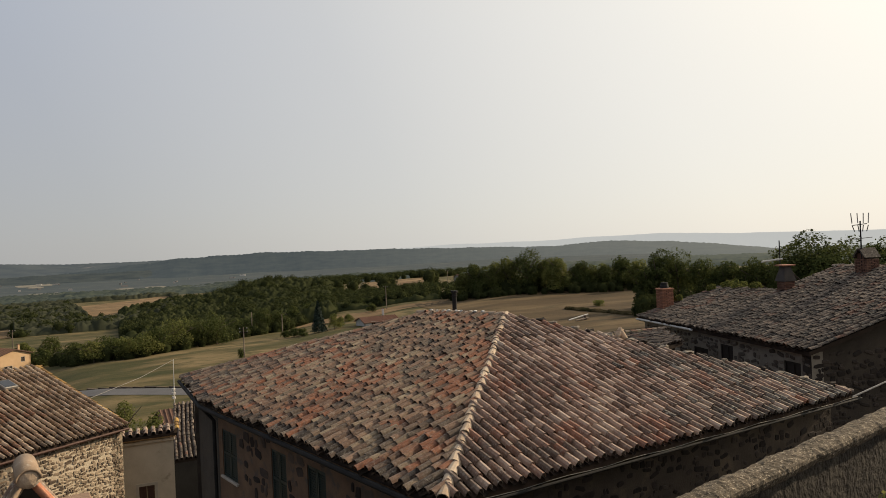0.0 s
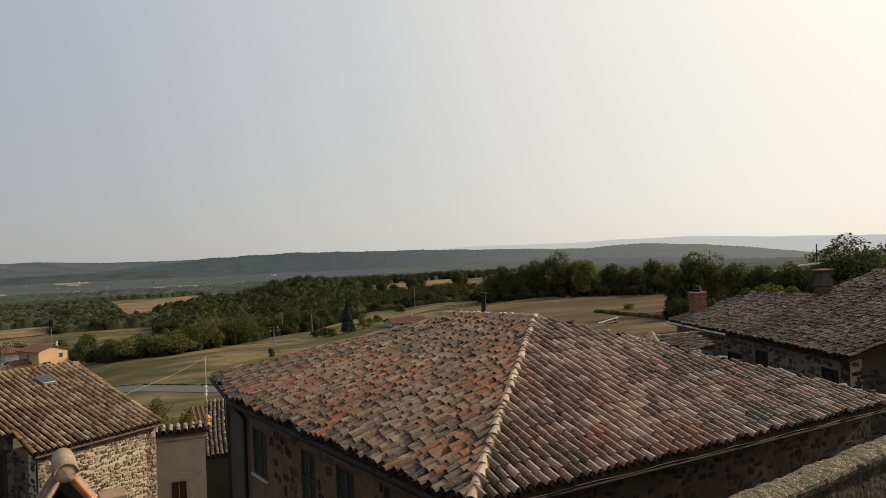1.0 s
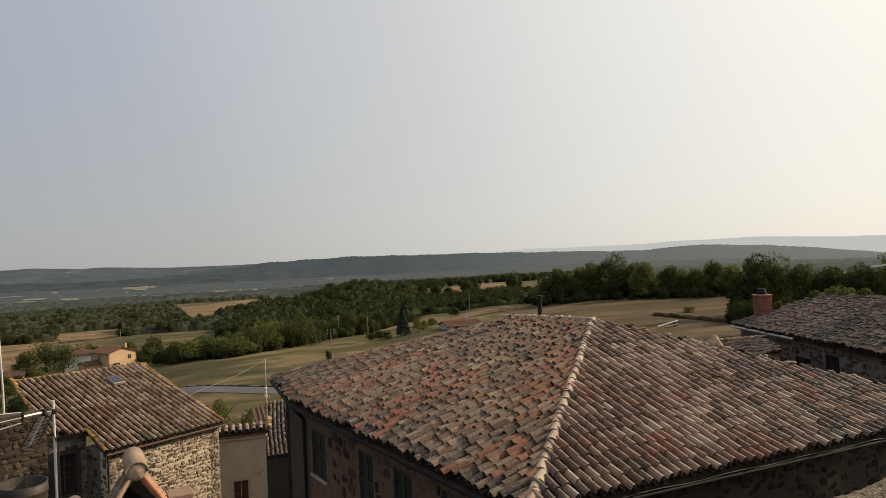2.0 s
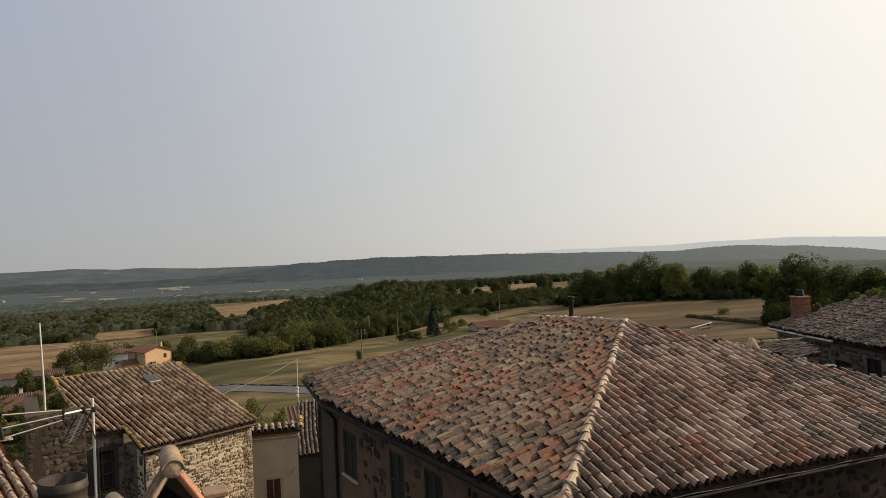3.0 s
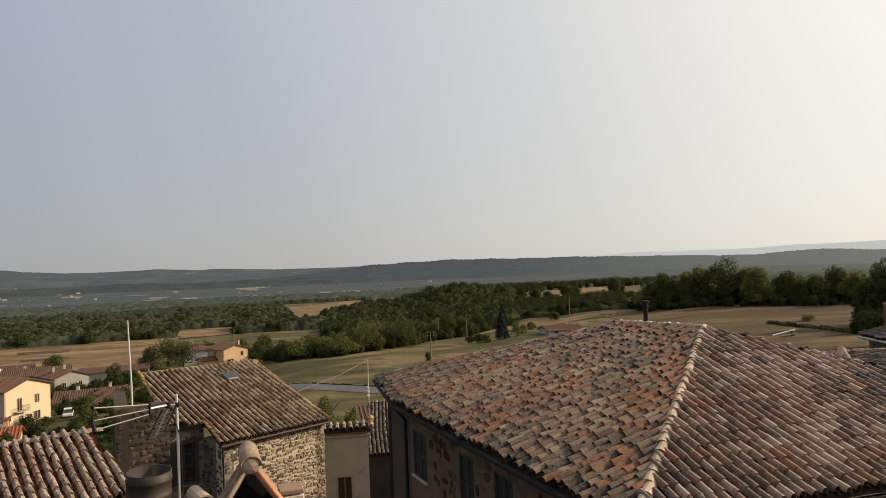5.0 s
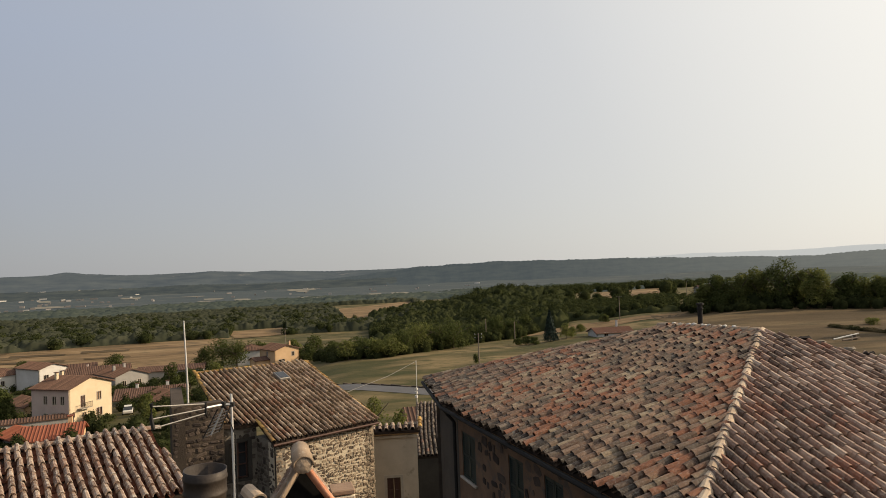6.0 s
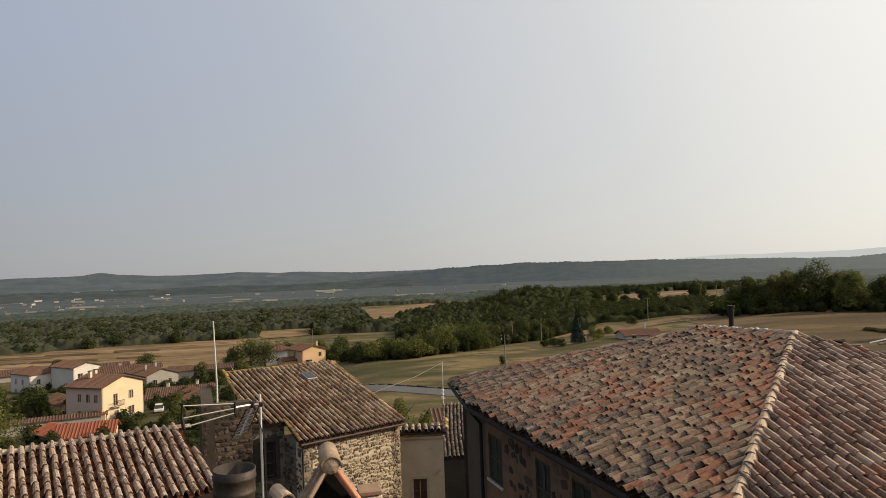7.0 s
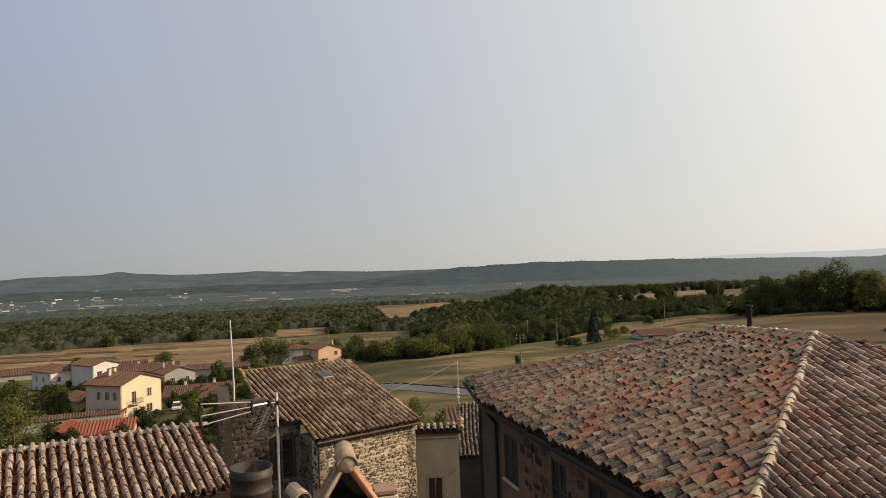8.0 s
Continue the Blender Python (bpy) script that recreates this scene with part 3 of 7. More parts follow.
def tile_line(house, a, b, material, width=0.24, length=0.44, rise=0.11, step=0.36, name="ridge_tile", rng=None, lift=0.03):
    """Overlapping ridge or hip tiles from the low end a to b, each its own part."""
    rng = rng or random.Random(5)
    a, b = Vector(a), Vector(b)
    s = (b - a).normalized()
    u = s.cross(Vector((0, 0, 1))).normalized()
    n = u.cross(s)
    tv, tf = barrel(width, width * 0.85, length, rise, 0.03, 6)
    me = from_arrays(name, tv, tf.tolist(), material)
    count = int((b - a).length / step)
    for k in range(count + 1):
        R = Matrix((u, s, n)).transposed() @ Matrix.Rotation(rng.uniform(-1, 1) * 0.05, 3, "Z")
        m = R.to_4x4()
        m.translation = a + s * step * k + n * (lift + rng.uniform(0, 0.012)) + u * rng.uniform(-1, 1) * 0.012
        child(name, me, house).matrix_basis = m


# ---- walls ----
def wall_panel(p, q, z0, z1, holes=(), thick=0.45):
    """A wall from p to q (plan points), its face to the right of the way p to q; holes: (s0, s1, za, zb) go through."""
    p, q = Vector((*p, 0)), Vector((*q, 0))
    L = (q - p).length
    u = (q - p) / L
    n = Vector((u.y, -u.x, 0))
    ss = sorted({0, L, *[h[0] for h in holes], *[h[1] for h in holes]})
    zs = sorted({z0, z1, *[h[2] for h in holes], *[h[3] for h in holes]})
    hole = lambda i, j: i < 0 or j < 0 or i >= len(ss) - 1 or j >= len(zs) - 1 or any(h[0] <= (ss[i] + ss[i + 1]) / 2 <= h[1] and h[2] <= (zs[j] + zs[j + 1]) / 2 <= h[3] for h in holes)
    bm = bmesh.new()
    at = lambda s, z, d: bm.verts.new(p + u * s - n * d + Vector((0, 0, z)))
    for i in range(len(ss) - 1):
        for j in range(len(zs) - 1):
            if hole(i, j):
                continue
            a, b, c, d = ss[i], ss[i + 1], zs[j], zs[j + 1]
            bm.faces.new([at(a, c, 0), at(b, c, 0), at(b, d, 0), at(a, d, 0)])
            bm.faces.new([at(a, c, thick), at(a, d, thick), at(b, d, thick), at(b, c, thick)])
            for di, dj, e in ((-1, 0, (a, c, a, d)), (1, 0, (b, d, b, c)), (0, -1, (b, c, a, c)), (0, 1, (a, d, b, d))):
                if hole(i + di, j + dj):
                    bm.faces.new([at(e[0], e[1], 0), at(e[2], e[3], 0), at(e[2], e[3], thick), at(e[0], e[1], thick)])
    bmesh.ops.remove_doubles(bm, verts=bm.verts, dist=1e-4)
    return bm


def wall_frame(p, q):
    """Axes of a wall face: x along it, y out of it, z up; origin at p, z 0."""
    u = Vector((q[0] - p[0], q[1] - p[1], 0)).normalized()
    m = Matrix((u, Vector((u.y, -u.x, 0)), Vector((0, 0, 1)))).transposed().to_4x4()
    m.translation = (p[0], p[1], 0)
    return m


STONE_FORMS = []
for _k in range(8):
    _r = random.Random(40 + _k)
    _n = _r.choice((6, 7, 8))
    _a = [2 * math.pi * (i + _r.uniform(-0.25, 0.25)) / _n for i in range(_n)]
    _rad = [_r.uniform(0.82, 1.08) for _ in _a]
    _v = []
    for _d, _s in ((-0.3, 1.0), (0.55, 0.98), (1.0, 0.72)):
        _v += [(0.5 * _s * r * math.copysign(abs(math.cos(a)) ** 0.6, math.cos(a)), _d * (1 if _d < 0.9 else _r.uniform(0.75, 1.1)), 0.5 * _s * r * math.copysign(abs(math.sin(a)) ** 0.6, math.sin(a))) for a, r in zip(_a, _rad)]
    _f = [(k * _n + i, k * _n + (i + 1) % _n, (k + 1) * _n + (i + 1) % _n, (k + 1) * _n + i) for k in (0, 1) for i in range(_n)] + [tuple(2 * _n + i for i in range(_n))]
    STONE_FORMS.append((_v, _f))


def rubble(house, p, q, z0, z1, one, many, holes=(), size=(0.30, 0.19), fill=0.95, singles=300, near=None, proud=0.035, seed=1, s0=0.0, s1=None, label="rubble stones bedded in mortar"):
    """Rough stones set into a wall face in uneven courses."""
    rng = random.Random(seed)
    W = wall_frame(p, q)
    L = s1 if s1 is not None else math.hypot(q[0] - p[0], q[1] - p[1])
    got = []
    z = z0
    while z < z1 - size[1] * 0.4:
        h = size[1] * rng.uniform(0.65, 1.35)
        s = s0 + rng.uniform(0, 0.1)
        while s < L - 0.08:
            w = min(size[0] * rng.choice((0.45, 0.7, 0.9, 1.1, 1.4, 1.8)) * rng.uniform(0.85, 1.15), L - s)
            c, zc = s + w / 2, z + h / 2 + rng.uniform(-1, 1) * h * 0.30
            if rng.random() < fill and not any(a - w * 0.4 < c < b + w * 0.4 and d - h * 0.4 < zc < e + h * 0.4 for a, b, d, e in holes):
                m = W @ Matrix.Translation((c, 0, zc)) @ Matrix.Rotation(rng.uniform(-1, 1) * 0.38, 4, "Y") @ Matrix.Diagonal((w * rng.uniform(0.80, 1.02), proud * rng.uniform(0.5, 1.5), h * rng.uniform(0.62, 1.12), 1))
                got.append((m, rng.randrange(len(STONE_FORMS))))
            s += w
        z += h
    if near is not None:
        got.sort(key=lambda g: (g[0].translation - Vector(near)).length)
    meshes = [from_arrays("stone", v, f, one) for v, f in STONE_FORMS]
    for m, k in got[:singles]:
        child("stone", meshes[k], house).matrix_basis = m
    rest = got[singles:]
    if rest:
        V, Fc, base = [], [], 0
        for m, k in rest:
            v, f = STONE_FORMS[k]
            V += [m @ Vector(c) for c in v]
            Fc += [[i + base for i in g] for g in f]
            base += len(v)
        tagged(child("rubble_facing", from_arrays("rubble_facing", V, Fc, many), house, label), kind="stuff")


def shutter_window(house, W, s0, s1, za, zb, material, slats=True, sill=True, deep=0.035, name="window", label="closed shutters", trim=None):
    """A closed two-leaf shutter in an opening; parts are leaves with their slats, and a sill."""
    win = child(name, None, house, label)
    win.matrix_basis = W
    mid = (s0 + s1) / 2
    for a, b in ((s0 + 0.01, mid - 0.006), (mid + 0.006, s1 - 0.01)):
        bm = bmesh.new()
        y = -deep
        for x0, x1, w0, w1 in ((a, a + 0.06, za, zb), (b - 0.06, b, za, zb), (a, b, za, za + 0.08), (a, b, zb - 0.08, zb), (a, b, (za + zb) / 2 - 0.04, (za + zb) / 2 + 0.04)):
            box(bm, x0, y - 0.03, w0, x1, y + 0.012, w1)
        box(bm, a, y - 0.045, za, b, y - 0.032, zb)
        if slats:
            z = za + 0.1
            while z < zb - 0.1:
                box(bm, a + 0.05, y - 0.02, z, b - 0.05, y, z + 0.035, Matrix.Identity(4))
                z += 0.06
        part("shutter", bm, material, win)
    if sill:
        part("sill", boxed(s0 - 0.08, -0.15, za - 0.07, s1 + 0.08, 0.07, za, None, 0.01), M_TRIM, win, "pale stone sill")
    if trim:
        bm = bmesh.new()
        for x0, x1, w0, w1 in ((s0 - 0.12, s0, za, zb + 0.12), (s1, s1 + 0.12, za, zb + 0.12), (s0, s1, zb, zb + 0.12)):
            box(bm, x0, -0.1, w0, x1, 0.02, w1)
        part("surround", bm, trim, win)
    return win


# ---- ground ----
# ground heights: rows by bearing, columns by distance from the lookout
T_AZ = np.array([-70.0, -35, -22, -14, -8, -2, 5, 10, 18, 30, 70])
T_D = np.array([0.0, 25, 60, 105, 170, 250, 370, 450, 620, 1000, 1800, 3300])
T_Z = np.array([
    [0, -3, -8, -11, -15, -20, -22, -24, -27, -34, -45, -60],
    [0, -3, -8, -11, -15, -20, -21, -23, -26, -33, -45, -60],
    [0, -2, -6, -9, -13, -18, -20, -23, -26, -32, -45, -60],
    [0, -2, -5, -7, -10, -15, -21, -22, -24, -30, -45, -60],
    [0, -2, -5, -7, -9, -14, -18, -14, -22, -30, -45, -60],
    [0, -2, -5, -7, -8.5, -12, -12, -5, -14, -26, -40, -60],
    [0, -1, -4, -7, -7, -8, -12, -11, -14, -24, -38, -58],
    [0, -1, -3, -6, -6, -6, -9, -10, -12, -22, -35, -55],
    [0, -1, -2, -5, -4.5, -4, -8, -9, -11, -20, -30, -50],
    [0, 0, -1, -3, -4, -4, -8, -10, -12, -20, -30, -50],
    [0, 0, -1, -3, -4, -4, -8, -10, -12, -20, -30, -50]], dtype=float)


def ground_z(x, y):
    x, y = np.asarray(x, dtype=float), np.asarray(y, dtype=float)
    d = np.clip(np.hypot(x, y), 0, 3299.9)
    a = np.clip(np.degrees(np.arctan2(x, y)), -69.9, 69.9)
    i = np.clip(np.searchsorted(T_AZ, a, "right") - 1, 0, len(T_AZ) - 2)
    j = np.clip(np.searchsorted(T_D, d, "right") - 1, 0, len(T_D) - 2)
    u = (a - T_AZ[i]) / (T_AZ[i + 1] - T_AZ[i])
    v = (d - T_D[j]) / (T_D[j + 1] - T_D[j])
    u = u * u * (3 - 2 * u)
    z = (T_Z[i, j] * (1 - u) + T_Z[i + 1, j] * u) * (1 - v) + (T_Z[i, j + 1] * (1 - u) + T_Z[i + 1, j + 1] * u) * v
    return z + np.minimum(d / 400, 1) * 0.8 * np.sin(x * 0.021 + 1.3) * np.cos(y * 0.017)


def drape(name, quad, nu, nv, material, lift, label, category):
    """A sheet over the ground between four plan corners."""
    c = [np.array(p, dtype=float) for p in quad]
    V, Fc = [], []
    for j in range(nv + 1):
        for i in range(nu + 1):
            u, v = i / nu, j / nv
            p = (c[0] * (1 - u) + c[1] * u) * (1 - v) + (c[3] * (1 - u) + c[2] * u) * v
            edge = (np.array([noise.noise((p[0] * 0.05, p[1] * 0.05, 3.0)), noise.noise((p[0] * 0.05, p[1] * 0.05, 9.0))])) * (4.0 if material is not M_ROAD else 0.0)
            p = p + edge
            V.append((p[0], p[1], float(ground_z(p[0], p[1])) + lift))
    for j in range(nv):
        for i in range(nu):
            a = j * (nu + 1) + i
            Fc.append((a, a + 1, a + nu + 2, a + nu + 1))
    return tagged(new(name, from_arrays(name, V, Fc, material, True)), label, category, kind="structure")


def build_ground():
    az = np.radians(np.concatenate([np.arange(-180, -70, 10), np.arange(-70, 70, 1.0), np.arange(70, 180, 10)]))
    ds = np.concatenate([[0.0], np.geomspace(6, 4800, 110)])
    V, Fc = [], []
    for d in ds:
        x, y = d * np.sin(az), d * np.cos(az)
        V += list(zip(x, y, ground_z(x, y)))
    n = len(az)
    for j in range(len(ds) - 1):
        for i in range(n):
            k = (i + 1) % n
            Fc.append((j * n + i, j * n + k, (j + 1) * n + k, (j + 1) * n + i))
    tagged(new("ground", from_arrays("ground", V, Fc, M_GRASS, True)), "dry summer meadow and scrub falling away from the village", "ground", kind="structure")


build_ground()
drape("road", [(-75, 153), (-36.2, 122.6), (-33.2, 113.6), (-73, 141)], 24, 3, M_ROAD, 0.06, "pale grey asphalt country road through the meadow", "road")
drape("road", [(-36.2, 122.6), (-15.8, 108.8), (-14.7, 101.8), (-33.2, 113.6)], 16, 3, M_ROAD, 0.06, "pale grey asphalt country road through the meadow", "road")
drape("road", [(-15.8, 108.8), (12, 100.5), (12, 94), (-14.7, 101.8)], 16, 3, M_ROAD, 0.06, "pale grey asphalt country road through the meadow", "road")
def road_wall():
    w = thing("roadside_wall", "low dark dry-stone wall along the far side of the road", "wall", kind="structure")
    pts = [(-75.5, 153.8), (-56, 138.4), (-36.4, 123.2), (-26, 116.0), (-15.9, 109.4), (12, 101.1)]
    for (x0, y0), (x1, y1) in zip(pts, pts[1:]):
        n = int(math.hypot(x1 - x0, y1 - y0) / 2.2)
        for k in range(n):
            a, b = k / n, (k + 0.98) / n
            p, q = (x0 + (x1 - x0) * a, y0 + (y1 - y0) * a), (x0 + (x1 - x0) * b, y0 + (y1 - y0) * b)
            z = float(ground_z(*p))
            part("wall_section", wall_panel(p, q, z - 0.4, z + 0.24 + 0.05 * math.sin(k * 2.1), (), 0.35), M_DSTONE, w)


road_wall()
drape("field", [(-330, 200), (-112, 222), (-172, 368), (-350, 452)], 70, 60, M_STRAW, 0.15, "straw-coloured stubble field with darker tracks", "field")
drape("field", [(36, 108), (108, 118), (130, 236), (40, 236)], 40, 40, M_PLOUGH, 0.12, "bare brown field below the trees", "field")
drape("field", [(-138, 505), (-90, 468), (-150, 860), (-205, 690)], 24, 30, M_STRAW, 0.3, "small dry field among the woods", "field")
drape("field", [(-158, 352), (-138, 372), (-166, 446), (-196, 420)], 16, 16, M_STRAW, 0.3, "small dry field among the woods", "field")
drape("field", [(-395, 445), (-358, 455), (-410, 520), (-440, 500)], 20, 12, M_STRAW, 0.3, "small dry field among the woods", "field")
drape("field", [(45, 414), (88, 471), (112, 596), (58, 618)], 20, 20, M_STRAW, 0.3, "pale dry field beyond the hedges", "field")
drape("field", [(-6, 226), (10, 206), (50, 229), (53, 243)], 24, 16, M_STRAW, 0.12, "dry straw strip at the top of the meadow", "field")

# uncut dark strips left in the stubble
for sx, sy, sl, sw in ((-243, 276, 34, 7), (-222, 288, 26, 6), (-205, 262, 30, 6), (-262, 300, 26, 8), (-196, 300, 22, 6), (-176, 272, 18, 5), (-232, 258, 20, 5)):
    drape("field_strip", [(sx - sl / 2, sy - sw), (sx + sl / 2, sy - sw * 0.2), (sx + sl / 2 - 4, sy + sw), (sx - sl / 2 - 5, sy + sw * 0.4)], 14, 5, M_PLOUGH, 0.3, "dark uncut strip in the stubble field", "field")


# ---- far hills ----
def ridge_line(name, d0, d1, az0, az1, top, material, label, seed, foot, rough):
    """A long wooded ridge far off; top(az) is its height in metres, rough the height of its crowns."""
    V, Fc = [], []
    A = np.arange(az0, az1 + 0.01, 0.07)
    rows = 22
    for k in range(rows + 1):
        f = k / rows
        d = d0 + (d1 - d0) * f
        rise = min(1.0, f / 0.8) if f <= 0.8 else 1.0 - (f - 0.8) * 3.5
        for a in A:
            s = a * 0.4 * d / d0
            spur = noise.noise((a * 0.35, f * 2.6 + seed, 0.0)) * 0.10 * (1 - f) + noise.noise((a * 1.3, f * 6 + seed, 4.0)) * 0.05 * (1 - f)
            z = foot + (top(a) - foot) * max(0.0, min(1.0, rise ** 1.3 + spur * min(1.0, f * 5)))
            z += (noise.noise((s * 9, f * 40 + seed, 2.0)) + 0.6 * noise.noise((s * 21, f * 60, seed))) * rough * (1.0 if f > 0.7 else 0.35)
            V.append((d * math.sin(radians(a)), d * math.cos(radians(a)), z))
    n = len(A)
    for k in range(rows):
        for i in range(n - 1):
            Fc.append((k * n + i, k * n + i + 1, (k + 1) * n + i + 1, (k + 1) * n + i))
    tagged(new(name, from_arrays(name, V, Fc, material, True)), label, "hill", kind="structure")


# crest heights by bearing
CREST_AZ = (-62, -40, -37.5, -36, -34, -28, -21, -11, -6, -3, 4, 10, 17, 21.5, 26, 31, 35, 38, 62)
CREST_Z = (30, 34, 38, 48, 37, 36, 32, 26, 31, 36, 32, 28, 19, 14, 26, 13, -6, -24, -30)


def ridge_top(a):
    return float(np.interp(a, CREST_AZ, CREST_Z)) + 1.6 * noise.noise((a * 0.55, 3.0, 0.0)) + 0.8 * math.sin(a * 1.9)


def far_top(a):
    """The palest hills on the horizon."""
    rise = float(np.interp(a, (-4, 6, 13, 20, 24.7, 30, 35.4, 41, 45.3, 62), (0.1, 0.30, 0.56, 0.53, 0.66, 0.72, 0.46, 0.28, 0.22, 0.2)))
    return 12 + 4160 * math.tan(radians(rise))


def left_top(a):
    """The low hills across the plain; they sink behind the escarpment."""
    rise = float(np.interp(a, (-62, -44, -41.5, -39, -37.1, -36, -34.8, -32, -29, -25.7, -22.9, -21, -16.9, -10.5, -4, 2), (0.5, 0.48, 0.64, 0.66, 0.70, 0.88, 0.71, 0.5, 0.49, 0.59, 0.42, 0.46, 0.24, 0.22, 0.1, -0.4)))
    return 12 + 3250 * math.tan(radians(rise + 0.02 * noise.noise((a * 0.9, 5.0, 0.0))))


def right_top(a):
    """The wooded escarpment."""
    return ridge_top(a) if a > -9 else ridge_top(a) - 4.6 * (-9 - a)


def mid_top(a):
    return -8 + 7.0 * noise.noise((a * 0.16, 8.0, 0.0)) + 3 * noise.noise((a * 0.6, 2.0, 0.0))


def plain_z(x, y):
    d = math.hypot(x, y)
    f = max(0.0, (d - 1150) / 1750)
    return float(ground_z(x, y)) * (1 - f) - 14.0 * f + 4.0 * f * noise.noise((x * 0.0022, y * 0.0022, 1.0)) + 0.8


def backdrop_field(az, d, wide, deep, seed):
    """One pale field on the far plain, with a ragged outline."""
    rng = random.Random(seed)
    cx, cy = d * math.sin(radians(az)), d * math.cos(radians(az))
    V = [(cx, cy, plain_z(cx, cy) + 1.2)]
    n = 18
    for k in range(n):
        t, r = 2 * math.pi * k / n, rng.uniform(0.7, 1.1)
        u, v = math.copysign(abs(math.cos(t)) ** 0.6, math.cos(t)) * wide * r, math.copysign(abs(math.sin(t)) ** 0.6, math.sin(t)) * deep * r
        x, y = cx + u * math.cos(radians(az)) + v * math.sin(radians(az)), cy - u * math.sin(radians(az)) + v * math.cos(radians(az))
        V.append((x, y, plain_z(x, y) + 1.2))
    Fc = [(0, k + 1, (k + 1) % n + 1) for k in range(n)]
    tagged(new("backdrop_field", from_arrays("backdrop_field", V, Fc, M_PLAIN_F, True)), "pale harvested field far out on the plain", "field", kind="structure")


def backdrop_plain():
    """The far plain, rising gently to the foot of the hills."""
    A, D = np.arange(-62, 30, 0.25), np.geomspace(860, 2900, 70)
    V = []
    for d in D:
        for a in A:
            x, y = d * math.sin(radians(a)), d * math.cos(radians(a))
            z = plain_z(x, y) - (4.0 if d < 880 else 0.0)
            V.append((x, y, z))
    n = len(A)
    Fc = [(j * n + i, j * n + i + 1, (j + 1) * n + i + 1, (j + 1) * n + i) for j in range(len(D) - 1) for i in range(n - 1)]
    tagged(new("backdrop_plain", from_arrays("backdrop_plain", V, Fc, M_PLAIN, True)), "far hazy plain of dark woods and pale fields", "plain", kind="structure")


backdrop_plain()
_rng = random.Random(31)
for _k in range(16):
    _d = _rng.choice((1380, 1550, 1750, 1900, 2150, 2400))
    backdrop_field(_rng.uniform(-46, -4), _d + _rng.uniform(-60, 60), _rng.uniform(12, 45), _rng.uniform(30, 80), 500 + _k)
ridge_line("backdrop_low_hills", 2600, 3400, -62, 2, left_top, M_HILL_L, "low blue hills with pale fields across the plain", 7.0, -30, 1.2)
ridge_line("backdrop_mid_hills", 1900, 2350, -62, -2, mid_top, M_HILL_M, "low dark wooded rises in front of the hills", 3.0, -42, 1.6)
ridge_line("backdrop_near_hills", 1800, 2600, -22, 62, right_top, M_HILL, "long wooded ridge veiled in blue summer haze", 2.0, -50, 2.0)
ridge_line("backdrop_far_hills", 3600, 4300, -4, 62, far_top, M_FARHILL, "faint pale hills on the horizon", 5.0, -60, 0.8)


# ---- the hip-roofed stone house in front ----
def offset_in(poly, d):
    out = []
    for k in range(len(poly)):
        a, b, c = (Vector(poly[(k + j) % len(poly)][:2]) for j in (-1, 0, 1))
        n1, n2 = (b - a).normalized(), (c - b).normalized()
        n1, n2 = Vector((-n1.y, n1.x)), Vector((-n2.y, n2.x))
        m = (n1 + n2).normalized()
        out.append(tuple(b + m * d / max(0.3, m.dot(n1))))
    return out


HB, RC, FC, BL, LK = (2.30, 11.01, 7.8), (14.13, 15.04, 7.8), (11.0, 26.5, 7.8), (-4.13, 26.16, 7.8), (-2.76, 21.28, 7.8)
TOP, TOP2 = (6.08, 19.22, 9.95), (4.29, 22.35, 9.88)


M_ORANGE = surf("ochre_brown_plaster", [(0.2, (0.087, 0.061, 0.043)), (0.5, (0.167, 0.106, 0.068)), (0.8, (0.239, 0.145, 0.087))], 1.3, 0.95, 0.5, 25, stains=((0.109, 0.087, 0.068), 0.55), stain_scale=2.0)


